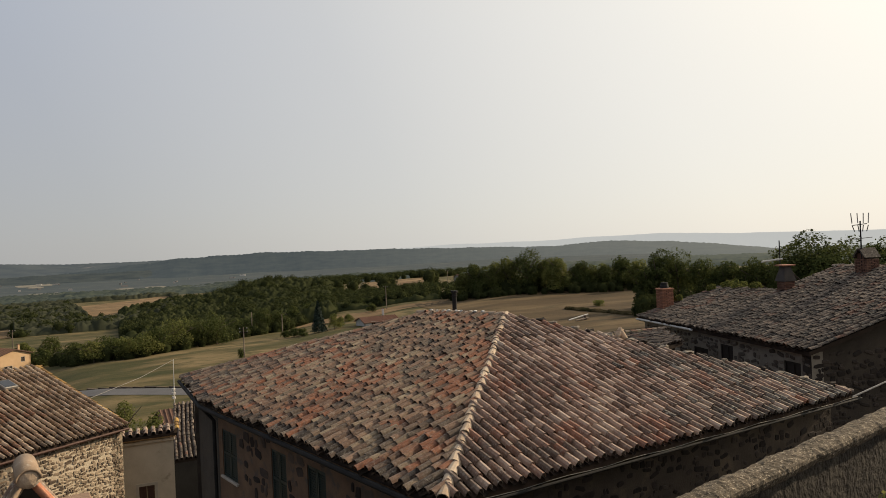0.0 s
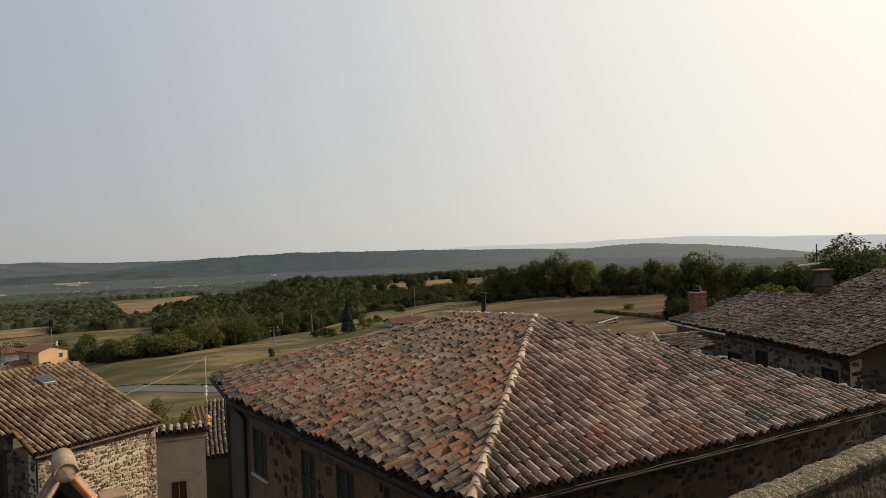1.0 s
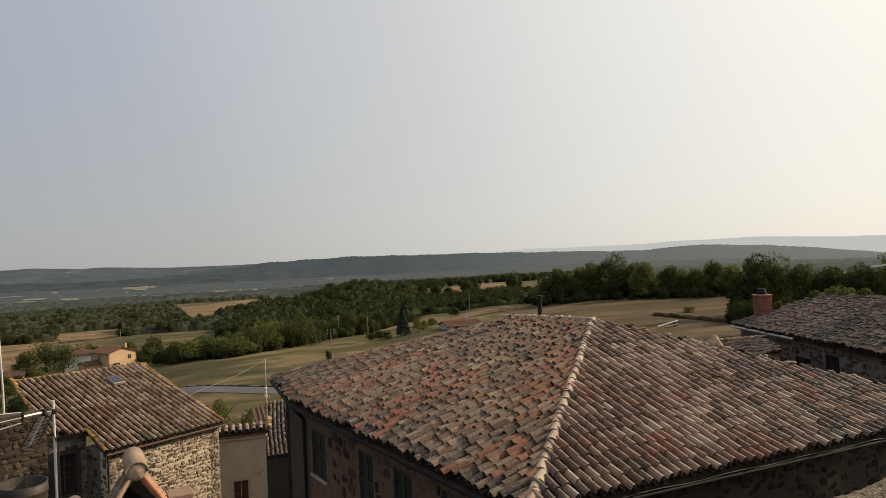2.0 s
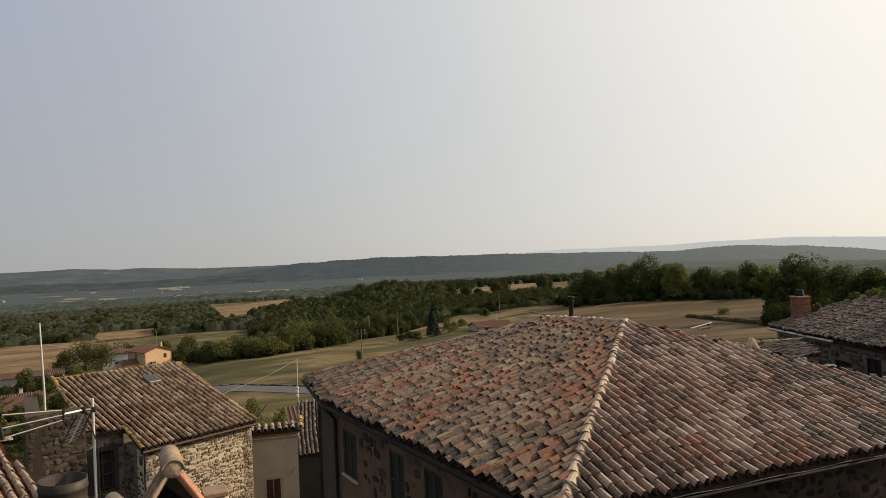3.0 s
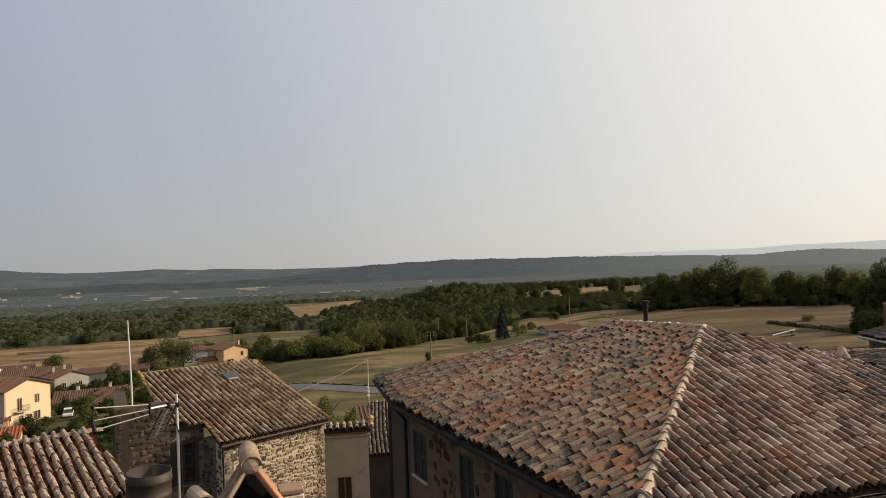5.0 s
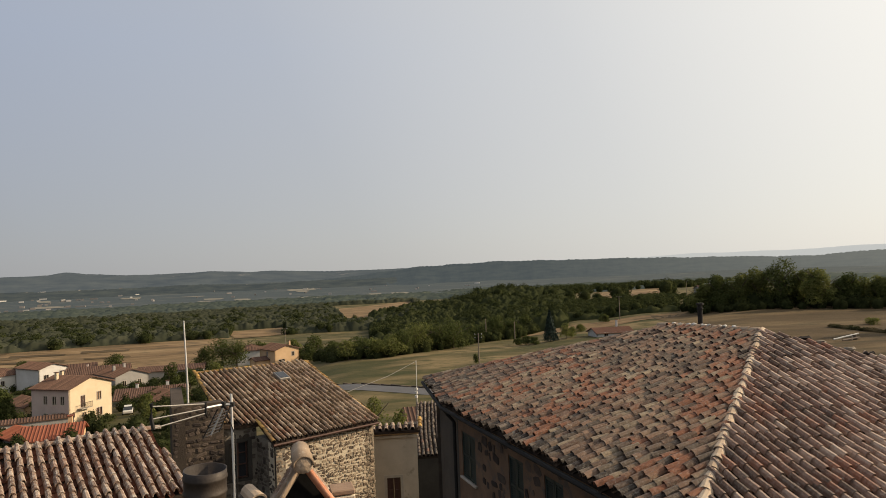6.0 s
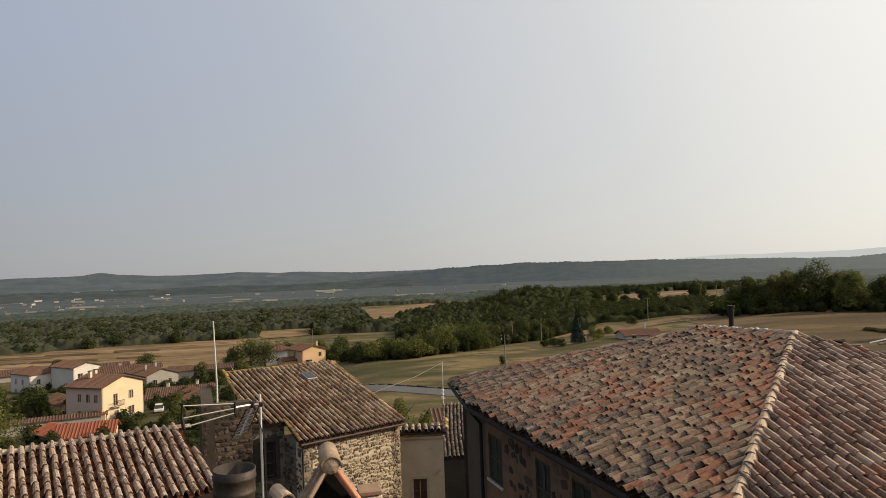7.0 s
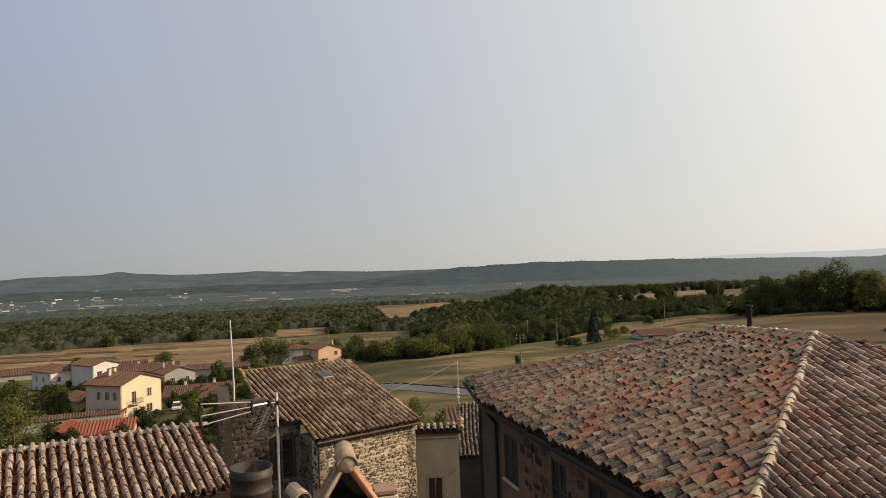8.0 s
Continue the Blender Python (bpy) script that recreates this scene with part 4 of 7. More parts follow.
def hip_house():
    h = thing("hip_roofed_house", "old rubble stone house under a weathered terracotta hip roof", "house")
    wHB, wRC, wFC, wBL, wLK = offset_in([HB, RC, FC, BL, LK], 0.38)
    L_holes = [(0.30, 1.40, 5.62, 7.0), (3.75, 4.62, 5.6, 7.1), (5.75, 6.65, 5.6, 7.12)]
    # mortar and facet plaster hold the walls' shade in their colour
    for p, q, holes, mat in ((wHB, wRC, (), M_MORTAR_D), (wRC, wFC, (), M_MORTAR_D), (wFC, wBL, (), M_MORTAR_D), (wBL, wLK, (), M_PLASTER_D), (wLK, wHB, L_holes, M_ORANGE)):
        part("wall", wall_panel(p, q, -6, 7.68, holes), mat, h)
    W = wall_frame(wLK, wHB)
    for s0, s1, a, b in L_holes:
        shutter_window(h, W, s0, s1, a, b, M_SHUTTER, label="closed dark green louvred shutters")
    for c in ((HB, RC, TOP), (HB, LK, TOP2, TOP), (LK, BL, TOP2), (RC, FC, TOP2, TOP), (FC, BL, TOP2)):
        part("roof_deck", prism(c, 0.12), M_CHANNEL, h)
    tile_face(h, (HB, RC, TOP), M_TILE_R, M_TILES_R, HB, width=0.145, rise=0.112, singles=150, rough=0.9, rng=random.Random(11), edge=0.08, mossy=(Vector(RC), 9.5, M_LICHENS))
    tile_face(h, (LK, HB, TOP, TOP2), M_TILE, M_TILES, HB, width=0.17, rise=0.1, singles=150, rough=1.7, rng=random.Random(12), edge=0.08, eave=M_OLDS)
    tile_face(h, (BL, LK, TOP2), M_TILE, M_TILES, LK, singles=0, rough=1.6, rng=random.Random(13), edge=0.08, eave=M_OLDS)
    tile_face(h, (RC, FC, TOP2, TOP), M_TILE, M_TILES, RC, singles=0, rng=random.Random(14))
    tile_line(h, HB, TOP, M_RIDGE, name="hip_tile")
    tile_line(h, RC, TOP, M_OLD, name="hip_tile", width=0.2, rise=0.06, rng=random.Random(8))
    tile_line(h, BL, TOP2, M_TILE, name="hip_tile", width=0.22, rise=0.07, rng=random.Random(9))
    tile_line(h, TOP, TOP2, M_RIDGE, name="ridge_tile", rng=random.Random(10))
    rubble(h, wLK, wHB, 3.5, 7.35, M_DSTONE, M_DSTONES, L_holes, (0.30, 0.24), 0.42, 150, HB, 0.02, 21, s0=1.6)
    # near-black stone colour stands in for the shade on this wall
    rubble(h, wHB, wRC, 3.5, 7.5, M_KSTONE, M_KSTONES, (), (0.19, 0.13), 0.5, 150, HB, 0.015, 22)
    g = Vector((0, 0, -0.13))
    part("gutter", tubed([Vector(HB) + g + Vector((0.04, -0.11, 0)), Vector(RC) + g + Vector((0.25, -0.03, 0))], 0.03, 8), M_DARKMETAL, h, "weathered dark gutter")
    part("gutter", tubed([Vector(BL) + g + Vector((-0.12, 0, 0)), Vector(LK) + g + Vector((-0.12, -0.04, 0)), Vector(HB) + g + Vector((-0.12, -0.06, 0))], 0.06, 8), M_DARKMETAL, h, "dark gutter")
    for dz, dy in ((-0.07, -0.10),):
        pts = [Vector(HB).lerp(Vector(RC), f) + Vector((0.07, dy, dz + 0.015 * math.sin(f * 40))) for f in [i / 24 for i in range(25)]]
        part("cable", tubed(pts, 0.006, 5), M_GUTTER, h, "pale cable clipped under the eave")
    rng = random.Random(4)
    for k in range(9):
        bm = bmesh.new()
        o = Vector(TOP).lerp(Vector(TOP2), 0.25 + 0.085 * k)
        bmesh.ops.create_icosphere(bm, subdivisions=2, radius=0.055, matrix=Matrix.Translation(o + Vector((rng.uniform(-0.05, 0.05), 0, 0.15))) @ Matrix.Diagonal((rng.uniform(1, 2.0), rng.uniform(0.8, 1.6), rng.uniform(0.5, 0.9), 1)))
        for v in bm.verts:
            v.co += Vector((noise.noise(v.co * 14), noise.noise(v.co * 14 + Vector((5, 0, 0))), noise.noise(v.co * 14 + Vector((0, 5, 0))))) * 0.03
        part("mortar_lump", bm, M_WHITE, h, "white mortar on the ridge")
    for k in range(16):
        bm = bmesh.new()
        o = Vector(TOP).lerp(Vector(RC), 0.10 + 0.056 * k + rng.uniform(-0.015, 0.015))
        bmesh.ops.create_icosphere(bm, subdivisions=2, radius=0.075, matrix=Matrix.Translation(o + Vector((0, rng.uniform(-0.06, 0.06), 0.14))) @ Matrix.Diagonal((rng.uniform(1.4, 3.0), rng.uniform(0.8, 1.4), rng.uniform(0.6, 1.0), 1)))
        for v in bm.verts:
            v.co += Vector((noise.noise(v.co * 11), noise.noise(v.co * 11 + Vector((5, 0, 0))), noise.noise(v.co * 11 + Vector((0, 5, 0))))) * 0.06
        part("mortar_lump", bm, M_WALL_R if k % 3 else M_KSTONE, h, "grey crumbling mortar and moss on the hip")
    part("downpipe", tubed([Vector(LK) + g + Vector((-0.1, 0, 0)), (wLK[0] - 0.12, wLK[1] - 0.02, 7.2), (wLK[0] - 0.12, wLK[1] - 0.02, -5)], 0.055, 8), M_DARKMETAL, h, "dark rain pipe on the corner")
    return h


hip_house()


# ---- the stone house with the lit wall ----
SC, S1, SN, SN2, SRL, SRR = (-6.46, 28.09, 5.8), (-9.64, 24.51, 5.8), (-10.68, 25.69, 6.29), (-11.74, 24.92, 6.38), (-14.66, 28.5, 7.81), (-10.97, 32.3, 7.73)


def stone_house():
    h = thing("stone_house", "small rubble stone house, lichen-edged terracotta roof", "house")
    out = [Vector(c) for c in (SC, S1, SN, SN2, SRL, SRR)]
    part("roof_deck", prism([c - Vector((0, 0, 0.03)) for c in out], 0.12), M_CHANNEL, h)
    tile_face(h, (S1, SC, SRR, SRL, SN2, SN), M_GOLD, M_GOLDS, S1, width=0.112, rise=0.09, singles=300, rough=0.6, rng=random.Random(31), edge=0.06)
    u = (Vector(SC) - Vector(S1)).normalized()
    inn = Vector((-u.y, u.x, 0)) * 0.22
    p0, p1 = Vector(S1) + inn + u * 0.12, Vector(SC) + inn - u * 0.12
    n0, n2 = Vector(SN) + inn, Vector(SN2) + inn
    back0, back1 = p1 + inn.normalized() * 6.0, n2 + inn.normalized() * 5.4
    # sunlit front in pale mortar; the shaded sides take darker wall copies
    part("wall", wall_panel(p0[:2], p1[:2], -6, 5.70), M_MORTAR, h)
    part("wall", wall_panel(n0[:2], p0[:2], -6, 5.75), M_WALL_R, h)
    hole = [(0.25, 0.95, 4.2, 5.6)]
    part("wall", wall_panel(n2[:2], n0[:2], -6, 6.2, hole), M_WALL_R, h)
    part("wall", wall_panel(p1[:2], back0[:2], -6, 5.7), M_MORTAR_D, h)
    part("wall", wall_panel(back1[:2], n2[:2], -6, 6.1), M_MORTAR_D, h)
    W = wall_frame(n2[:2], n0[:2])
    a0, a1, z0, z1 = hole[0]
    win = child("window", None, h, "small casement window, deep set")
    win.matrix_basis = W
    part("pane", boxed(a0, -0.2, z0, a1, -0.185, z1), M_GLASS, win)
    bm = bmesh.new()
    for x0, x1, w0, w1 in ((a0, a0 + 0.05, z0, z1), (a1 - 0.05, a1, z0, z1), (a0, a1, z0, z0 + 0.05), (a0, a1, z1 - 0.05, z1), ((a0 + a1) / 2 - 0.03, (a0 + a1) / 2 + 0.03, z0, z1), (a0, a1, z0 + 0.5, z0 + 0.54), (a0, a1, z0 + 0.95, z0 + 0.99)):
        box(bm, x0, -0.18, w0, x1, -0.13, w1)
    part("window_frame", bm, M_SHUTTER_B, win)
    bm = bmesh.new()
    for x0, x1, w0, w1 in ((a0 - 0.16, a0, z0 - 0.1, z1 + 0.16), (a1, a1 + 0.16, z0 - 0.1, z1 + 0.16), (a0, a1, z1, z1 + 0.16), (a0, a1, z0 - 0.1, z0)):
        box(bm, x0, -0.12, w0, x1, 0.03, w1)
    part("surround", bm, M_PLASTER_D, win, "plastered surround")
    rf = Matrix((u, (Vector(SRR) - Vector(SC)).normalized(), u.cross((Vector(SRR) - Vector(SC)).normalized()))).transposed().to_4x4()
    rf.translation = Vector((-11.25, 29.8, 7.42))
    sk = child("skylight", None, h, "small grey glazed skylight")
    sk.matrix_basis = rf
    part("frame", boxed(-0.26, -0.36, -0.02, 0.26, 0.36, 0.11, None, 0.02), M_GUTTER, sk)
    part("pane", boxed(-0.2, -0.3, 0.11, 0.2, 0.3, 0.12), M_GLASS, sk)
    part("downpipe", tubed([p0 + Vector((0.08, -0.1, 5.6 - p0.z)), p0 + Vector((0.08, -0.1, -2 - p0.z))], 0.035, 6), M_DARKMETAL, h)
    part("fascia", tubed([Vector(S1) + Vector((0, 0, -0.1)), Vector(SC) + Vector((0, 0, -0.1))], 0.05, 6), M_SHUTTER_B, h)
    rubble(h, p0[:2], p1[:2], 1.5, 5.66, M_STONE, M_STONES, (), (0.165, 0.115), 0.97, 300, SC, 0.028, 41)
    # stones on the shaded sides are a darker set than the sunlit front
    rubble(h, n2[:2], n0[:2], 2.0, 6.1, M_MSTONE, M_MSTONES, hole, (0.27, 0.17), 0.8, 0, None, 0.03, 42)
    rubble(h, n0[:2], p0[:2], 2.0, 5.7, M_MSTONE, M_MSTONES, (), (0.27, 0.17), 0.8, 0, None, 0.03, 43)
    rubble(h, back1[:2], n2[:2], 2.0, 6.1, M_MSTONE, M_MSTONES, (), (0.27, 0.17), 0.8, 0, None, 0.03, 44)
    tile_line(h, SC, SRR, M_MOSS, width=0.17, rise=0.05, name="verge_tile")
    tile_line(h, SRL, SRR, M_MOSS, width=0.17, rise=0.055, name="ridge_tile")
    tile_line(h, SN2, SRL, M_MOSS, width=0.17, rise=0.055, name="verge_tile")
    tile_line(h, S1, SN, M_MOSS, width=0.18, rise=0.05, name="verge_tile")
    return h


stone_house()


# ---- the roof beside the lookout ----
def near_roof():
    h = thing("low_house", "low house with a weathered barrel-tile roof, pale with lichen", "house")
    a, b = Vector((-7.93, 13.31, 8.9)), Vector((-14.2, 7.61, 8.9))
    e = Vector((-6.05, 11.45, 8.26))
    f = e + (b - a)
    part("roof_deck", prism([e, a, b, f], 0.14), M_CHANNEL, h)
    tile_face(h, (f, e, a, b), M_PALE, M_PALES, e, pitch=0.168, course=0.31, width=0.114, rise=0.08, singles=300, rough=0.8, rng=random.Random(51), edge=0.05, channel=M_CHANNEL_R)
    tile_line(h, b, a, M_PALE, width=0.2, rise=0.06)
    g = (b - a).normalized()
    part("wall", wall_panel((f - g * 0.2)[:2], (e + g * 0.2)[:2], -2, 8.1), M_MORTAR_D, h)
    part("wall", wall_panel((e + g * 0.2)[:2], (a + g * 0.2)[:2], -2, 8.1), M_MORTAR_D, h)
    return h


near_roof()


# ---- the dark house at the edge of the field ----
def dark_house():
    h = thing("dark_stone_house", "long dark stone house with sagging mossy tile roofs", "house")
    c1, mid, c0 = Vector((17.16, 20.09, 8.0)), Vector((17.6, 27.7, 8.0)), Vector((17.76, 33.1, 8.0))
    r1, rm, r0 = Vector((25.0, 19.7, 10.4)), Vector((25.4, 27.7, 10.4)), Vector((22.6, 33.0, 9.3))
    rm2 = Vector((22.6, 27.7, 9.3))
    for c in ((c1, mid, rm, r1), (mid, c0, r0, rm2)):
        part("roof_deck", prism([p - Vector((0, 0, 0.03)) for p in c], 0.14), M_CHANNEL, h)
    tile_face(h, (c1, mid, rm, r1), M_OLD, M_OLDS, c1, singles=200, rough=1.7, rng=random.Random(61), edge=0.1)
    tile_face(h, (mid, c0, r0, rm2), M_OLD, M_OLDS, mid, singles=100, rough=1.7, rng=random.Random(62), edge=0.1)
    holes = [(6.53, 7.72, 5.9, 7.12), (4.62, 5.53, 6.2, 7.5), (0.5, 1.41, 6.25, 7.42)]
    w1, w0 = (17.45, 20.35), (18.05, 33.0)
    part("wall", wall_panel(w0, w1, -6, 7.9, [(12.6 - b, 12.6 - a, c, d) for a, b, c, d in holes]), M_WALL_R, h)
    W = wall_frame(w0, w1)
    for a, b, c, d in holes:
        shutter_window(h, W, 12.6 - b, 12.6 - a, c, d, M_SHUTTER_K, False, False, label="closed dark wooden shutters")
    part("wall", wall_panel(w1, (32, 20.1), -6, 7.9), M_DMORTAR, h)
    bm = bmesh.new()
    gv = [bm.verts.new((x, y + d, z)) for d in (0, 0.45) for x, y, z in ((17.5, 20.34, 7.88), (32, 20.09, 7.88), (32, 20.09, 8.6), (25.0, 20.21, 10.22))]
    for f in ((0, 1, 2, 3), (7, 6, 5, 4), (0, 4, 5, 1), (1, 5, 6, 2), (2, 6, 7, 3), (3, 7, 4, 0)):
        bm.faces.new([gv[i] for i in f])
    part("gable", bm, M_DMORTAR, h, "dark rubble gable")
    far_slope = (r1, rm, Vector((32.5, 27.7, 8.2)), Vector((32.5, 19.7, 8.2)))
    part("roof_deck", prism([p - Vector((0, 0, 0.03)) for p in far_slope], 0.14), M_CHANNEL, h)
    part("gutter", tubed([c0 + Vector((-0.12, 0, -0.06)), mid + Vector((-0.12, 0, -0.08))], 0.055, 6), M_POLE, h, "pale gutter under the lower roof")
    tile_line(h, r1, rm, M_OLD, width=0.24, rise=0.08, rng=random.Random(65))
    tile_line(h, rm2, r0, M_OLD, width=0.22, rise=0.08, rng=random.Random(66))
    tile_line(h, c1, r1, M_OLD, width=0.2, rise=0.06, name="verge_tile", rng=random.Random(67))
    tile_line(h, mid, rm, M_OLD, width=0.2, rise=0.06, name="verge_tile", rng=random.Random(68))
    rubble(h, w1, (32, 20.1), 3, 7.9, M_KSTONE, M_KSTONES, (), (0.27, 0.17), 0.8, 150, (17, 20, 7), 0.03, 63)
    rubble(h, w0, w1, 5, 7.6, M_MSTONE, M_MSTONES, [(12.6 - b, 12.6 - a, c, d) for a, b, c, d in holes], (0.26, 0.17), 0.75, 100, (17, 20, 7), 0.03, 64)
    return h


dark_house()


# ---- the parapet under the lookout ----
def parapet():
    w = thing("parapet_wall", "rough stone parapet wall with a worn lichen-grey coping", "wall", kind="structure")
    p, q = Vector((1.6, 4.81, 9.6)), Vector((12.0, 9.67, 9.6))
    L = (q - p).length
    u = (q - p) / L
    n = Vector((u.y, -u.x, 0))
    prof = [(-0.02, -0.26), (-0.03, -0.10), (-0.015, -0.03), (0.02, 0.0), (0.10, 0.014), (0.18, 0.01), (0.25, -0.005), (0.29, -0.03), (0.295, -0.07), (0.275, -0.12), (0.24, -0.17)]
    fine = [tuple(a + (b - a) * k / 7 for a, b in zip(prof[i], prof[i + 1])) for i in range(len(prof) - 1) for k in range(7)] + [prof[-1]]
    bm = bmesh.new()
    rows = []
    for k in range(520):
        o = p + u * L * k / 519
        ring = []
        for d, z in fine:
            c = o + n * d + Vector((0, 0, z))
            out = n * (d - 0.13) + Vector((0, 0, z + 0.12))
            j = noise.noise(c * 1.7) * 0.022 + noise.noise(c * 6) * 0.018 + noise.noise(c * 17) * 0.012
            ring.append(bm.verts.new(c + out.normalized() * j))
        rows.append(ring)
    for a, b in zip(rows, rows[1:]):
        for k in range(len(a) - 1):
            bm.faces.new((a[k], a[k + 1], b[k + 1], b[k]))
    part("coping", bm, M_COPING, w, "worn grey-brown stone coping")
    f0, f1 = p + n * 0.22, q + n * 0.22
    part("wall_face", wall_panel(f0[:2], f1[:2], -3, 9.45, thick=0.22), M_FACE, w, "rough mottled mortar face, shade in its colour")


# shade of the parapet's near side put into the tone of mottled mortar
M_FACE = surf("mottled_shaded_mortar", [(0.25, (0.010, 0.008, 0.006)), (0.45, (0.024, 0.019, 0.014)), (0.6, (0.046, 0.038, 0.028)), (0.8, (0.090, 0.075, 0.058))], 4, 0.95, 1.0, 14, stains=((0.018, 0.015, 0.011), 0.53), stain_scale=3)
M_COPING = surf("weathered_coping", [(0.25, (0.045, 0.035, 0.024)), (0.5, (0.092, 0.073, 0.050)), (0.75, (0.165, 0.132, 0.092))], 14, 0.95, 1.0, 40, stains=((0.046, 0.037, 0.026), 0.56), stain_scale=6, specks=(((0.46, 0.386, 0.284), 0.565, 34.0), ((0.034, 0.028, 0.021), 0.56, 20.0)))
parapet()


# ---- the terrace of the lookout, out of view below and behind ----
def terrace():
    t = thing("terrace", "plain stone terrace that the lookout stands on", "terrace", kind="structure")
    part("upper_floor", boxed(-3.2, -7.0, 9.9, 3.4, 1.3, 10.35, None, 0.03), M_MORTAR_D, t)
    part("upper_base", boxed(-3.1, -6.9, -3.0, 3.3, 1.2, 9.88), M_MORTAR_D, t)
    bm = prism([(3.45, -4.0, 8.9), (13.0, -4.0, 8.9), (13.0, 9.2, 8.9), (3.45, 4.95, 8.9)], 9.5)
    part("lower_floor", bm, M_MORTAR_D, t)


terrace()


# ---- foliage ----
def leaf_cloud(rng, centre, radii, count, size, V, Fc, flat=0.3):
    """Leaf clumps as small bent quads over and in an uneven crown."""
    cx, cy, cz = centre
    for _ in range(count):
        a, b = rng.uniform(0, 2 * math.pi), math.asin(rng.uniform(-0.55, 1))
        r = rng.uniform(0.55, 1.0) ** 0.5
        d = Vector((math.cos(a) * math.cos(b), math.sin(a) * math.cos(b), math.sin(b)))
        lump = 0.78 + 0.38 * noise.noise((d.x * 1.7 + cx * 0.37, d.y * 1.7 + cy * 0.37, d.z * 1.7 + cz))
        o = Vector((cx + d.x * radii[0] * r * lump, cy + d.y * radii[1] * r * lump, cz + d.z * radii[2] * r * lump))
        n = (d + Vector((rng.gauss(0, 0.55), rng.gauss(0, 0.55), rng.gauss(0, 0.55) + flat))).normalized()
        t = n.orthogonal().normalized()
        t = Matrix.Rotation(rng.uniform(0, 6.28), 3, n) @ t
        s = n.cross(t)
        k = size * rng.uniform(0.6, 1.3)
        base = len(V)
        V += [o - t * k, o - s * k * 0.55 + n * k * 0.15, o + t * k, o + s * k * 0.55 + n * k * 0.15]
        Fc.append((base, base + 1, base + 2, base + 3))


def tree(x, y, height, spread, material=None, count=900, size=0.22, label="leafy green tree with a dense uneven crown", trunk=0.25, seed=1, name="tree", group="trees", zoff=0.0):
    rng = random.Random(seed)
    z = float(ground_z(x, y)) + zoff
    t = thing(name, label, "tree", group)
    t.location = (x, y, z)
    bm = tubed([(0, 0, -0.3), (0.05, 0, height * 0.25), (-0.04, 0.05, height * 0.45), (0, 0, height * 0.75)], 0.04 * height * 0.6, 7, 0.3)
    for k in range(5):
        a = k * 1.26 + rng.uniform(-0.3, 0.3)
        h0 = height * rng.uniform(0.25, 0.5)
        tube(bm, [(0, 0, h0), (math.cos(a) * spread * 0.4, math.sin(a) * spread * 0.4, h0 + height * 0.18), (math.cos(a) * spread * 0.75, math.sin(a) * spread * 0.75, h0 + height * 0.3)], 0.012 * height, 5, True, 0.4)
    part("trunk", bm, M_BARK, t)
    V, Fc = [], []
    lobes = 11
    for k in range(lobes):
        a = rng.uniform(0, 6.28)
        r = spread * rng.uniform(0.15, 0.6) * (1.0 if k < 6 else 0.55)
        zc = height * (trunk + (1 - trunk) * (0.12 + 0.62 * ((k + rng.random()) / lobes)))
        rr = spread * rng.uniform(0.38, 0.62)
        leaf_cloud(rng, (math.cos(a) * r, math.sin(a) * r, zc), (rr, rr, min(rr, height * 0.3)), int(count * 1.7) // lobes, size * 0.76, V, Fc)
    child("crown", from_arrays("crown", V, Fc, material or M_LEAF), t)
    return t


def woods(name, spots, label, material=None, seed=7, quads=46, group=""):
    """Far woods: many small uneven crowns with ragged leaf clumps, in one mesh. spots: x, y, crown radius, height."""
    rng = random.Random(seed)
    V, Fc = [], []
    for x, y, r, h in spots:
        z = float(ground_z(x, y))
        base = len(V)
        n = 7
        for ring, (f, rr) in enumerate(((0.02, 0.72), (0.40, 1.0), (0.74, 0.80))):
            for i in range(n):
                a = 2 * math.pi * (i + 0.5 * ring) / n
                k = r * rr * 0.74 * rng.uniform(0.72, 1.15)
                V.append(Vector((x + k * math.cos(a), y + k * math.sin(a), z + h * 0.8 * f * rng.uniform(0.88, 1.12) - (0.4 if ring == 0 else 0))))
        V.append(Vector((x + rng.uniform(-0.2, 0.2) * r, y + rng.uniform(-0.2, 0.2) * r, z + h * rng.uniform(0.72, 0.84))))
        for ring in (0, 1):
            for i in range(n):
                p, q = base + ring * n + i, base + ring * n + (i + 1) % n
                Fc.append((p, q, q + n, p + n))
        for i in range(n):
            Fc.append((base + 2 * n + i, base + 2 * n + (i + 1) % n, base + 3 * n))
        leaf_cloud(rng, (x, y, z + h * 0.45), (r * 1.12, r * 1.12, h * 0.64), int(quads * 2.6), max(0.18, r * 0.10), V, Fc)
    me = from_arrays(name, V, Fc, material or M_WOODS)
    me.polygons.foreach_set("use_smooth", [True] * len(me.polygons))
    tagged(new(name, me), label, "woods", kind="stuff")


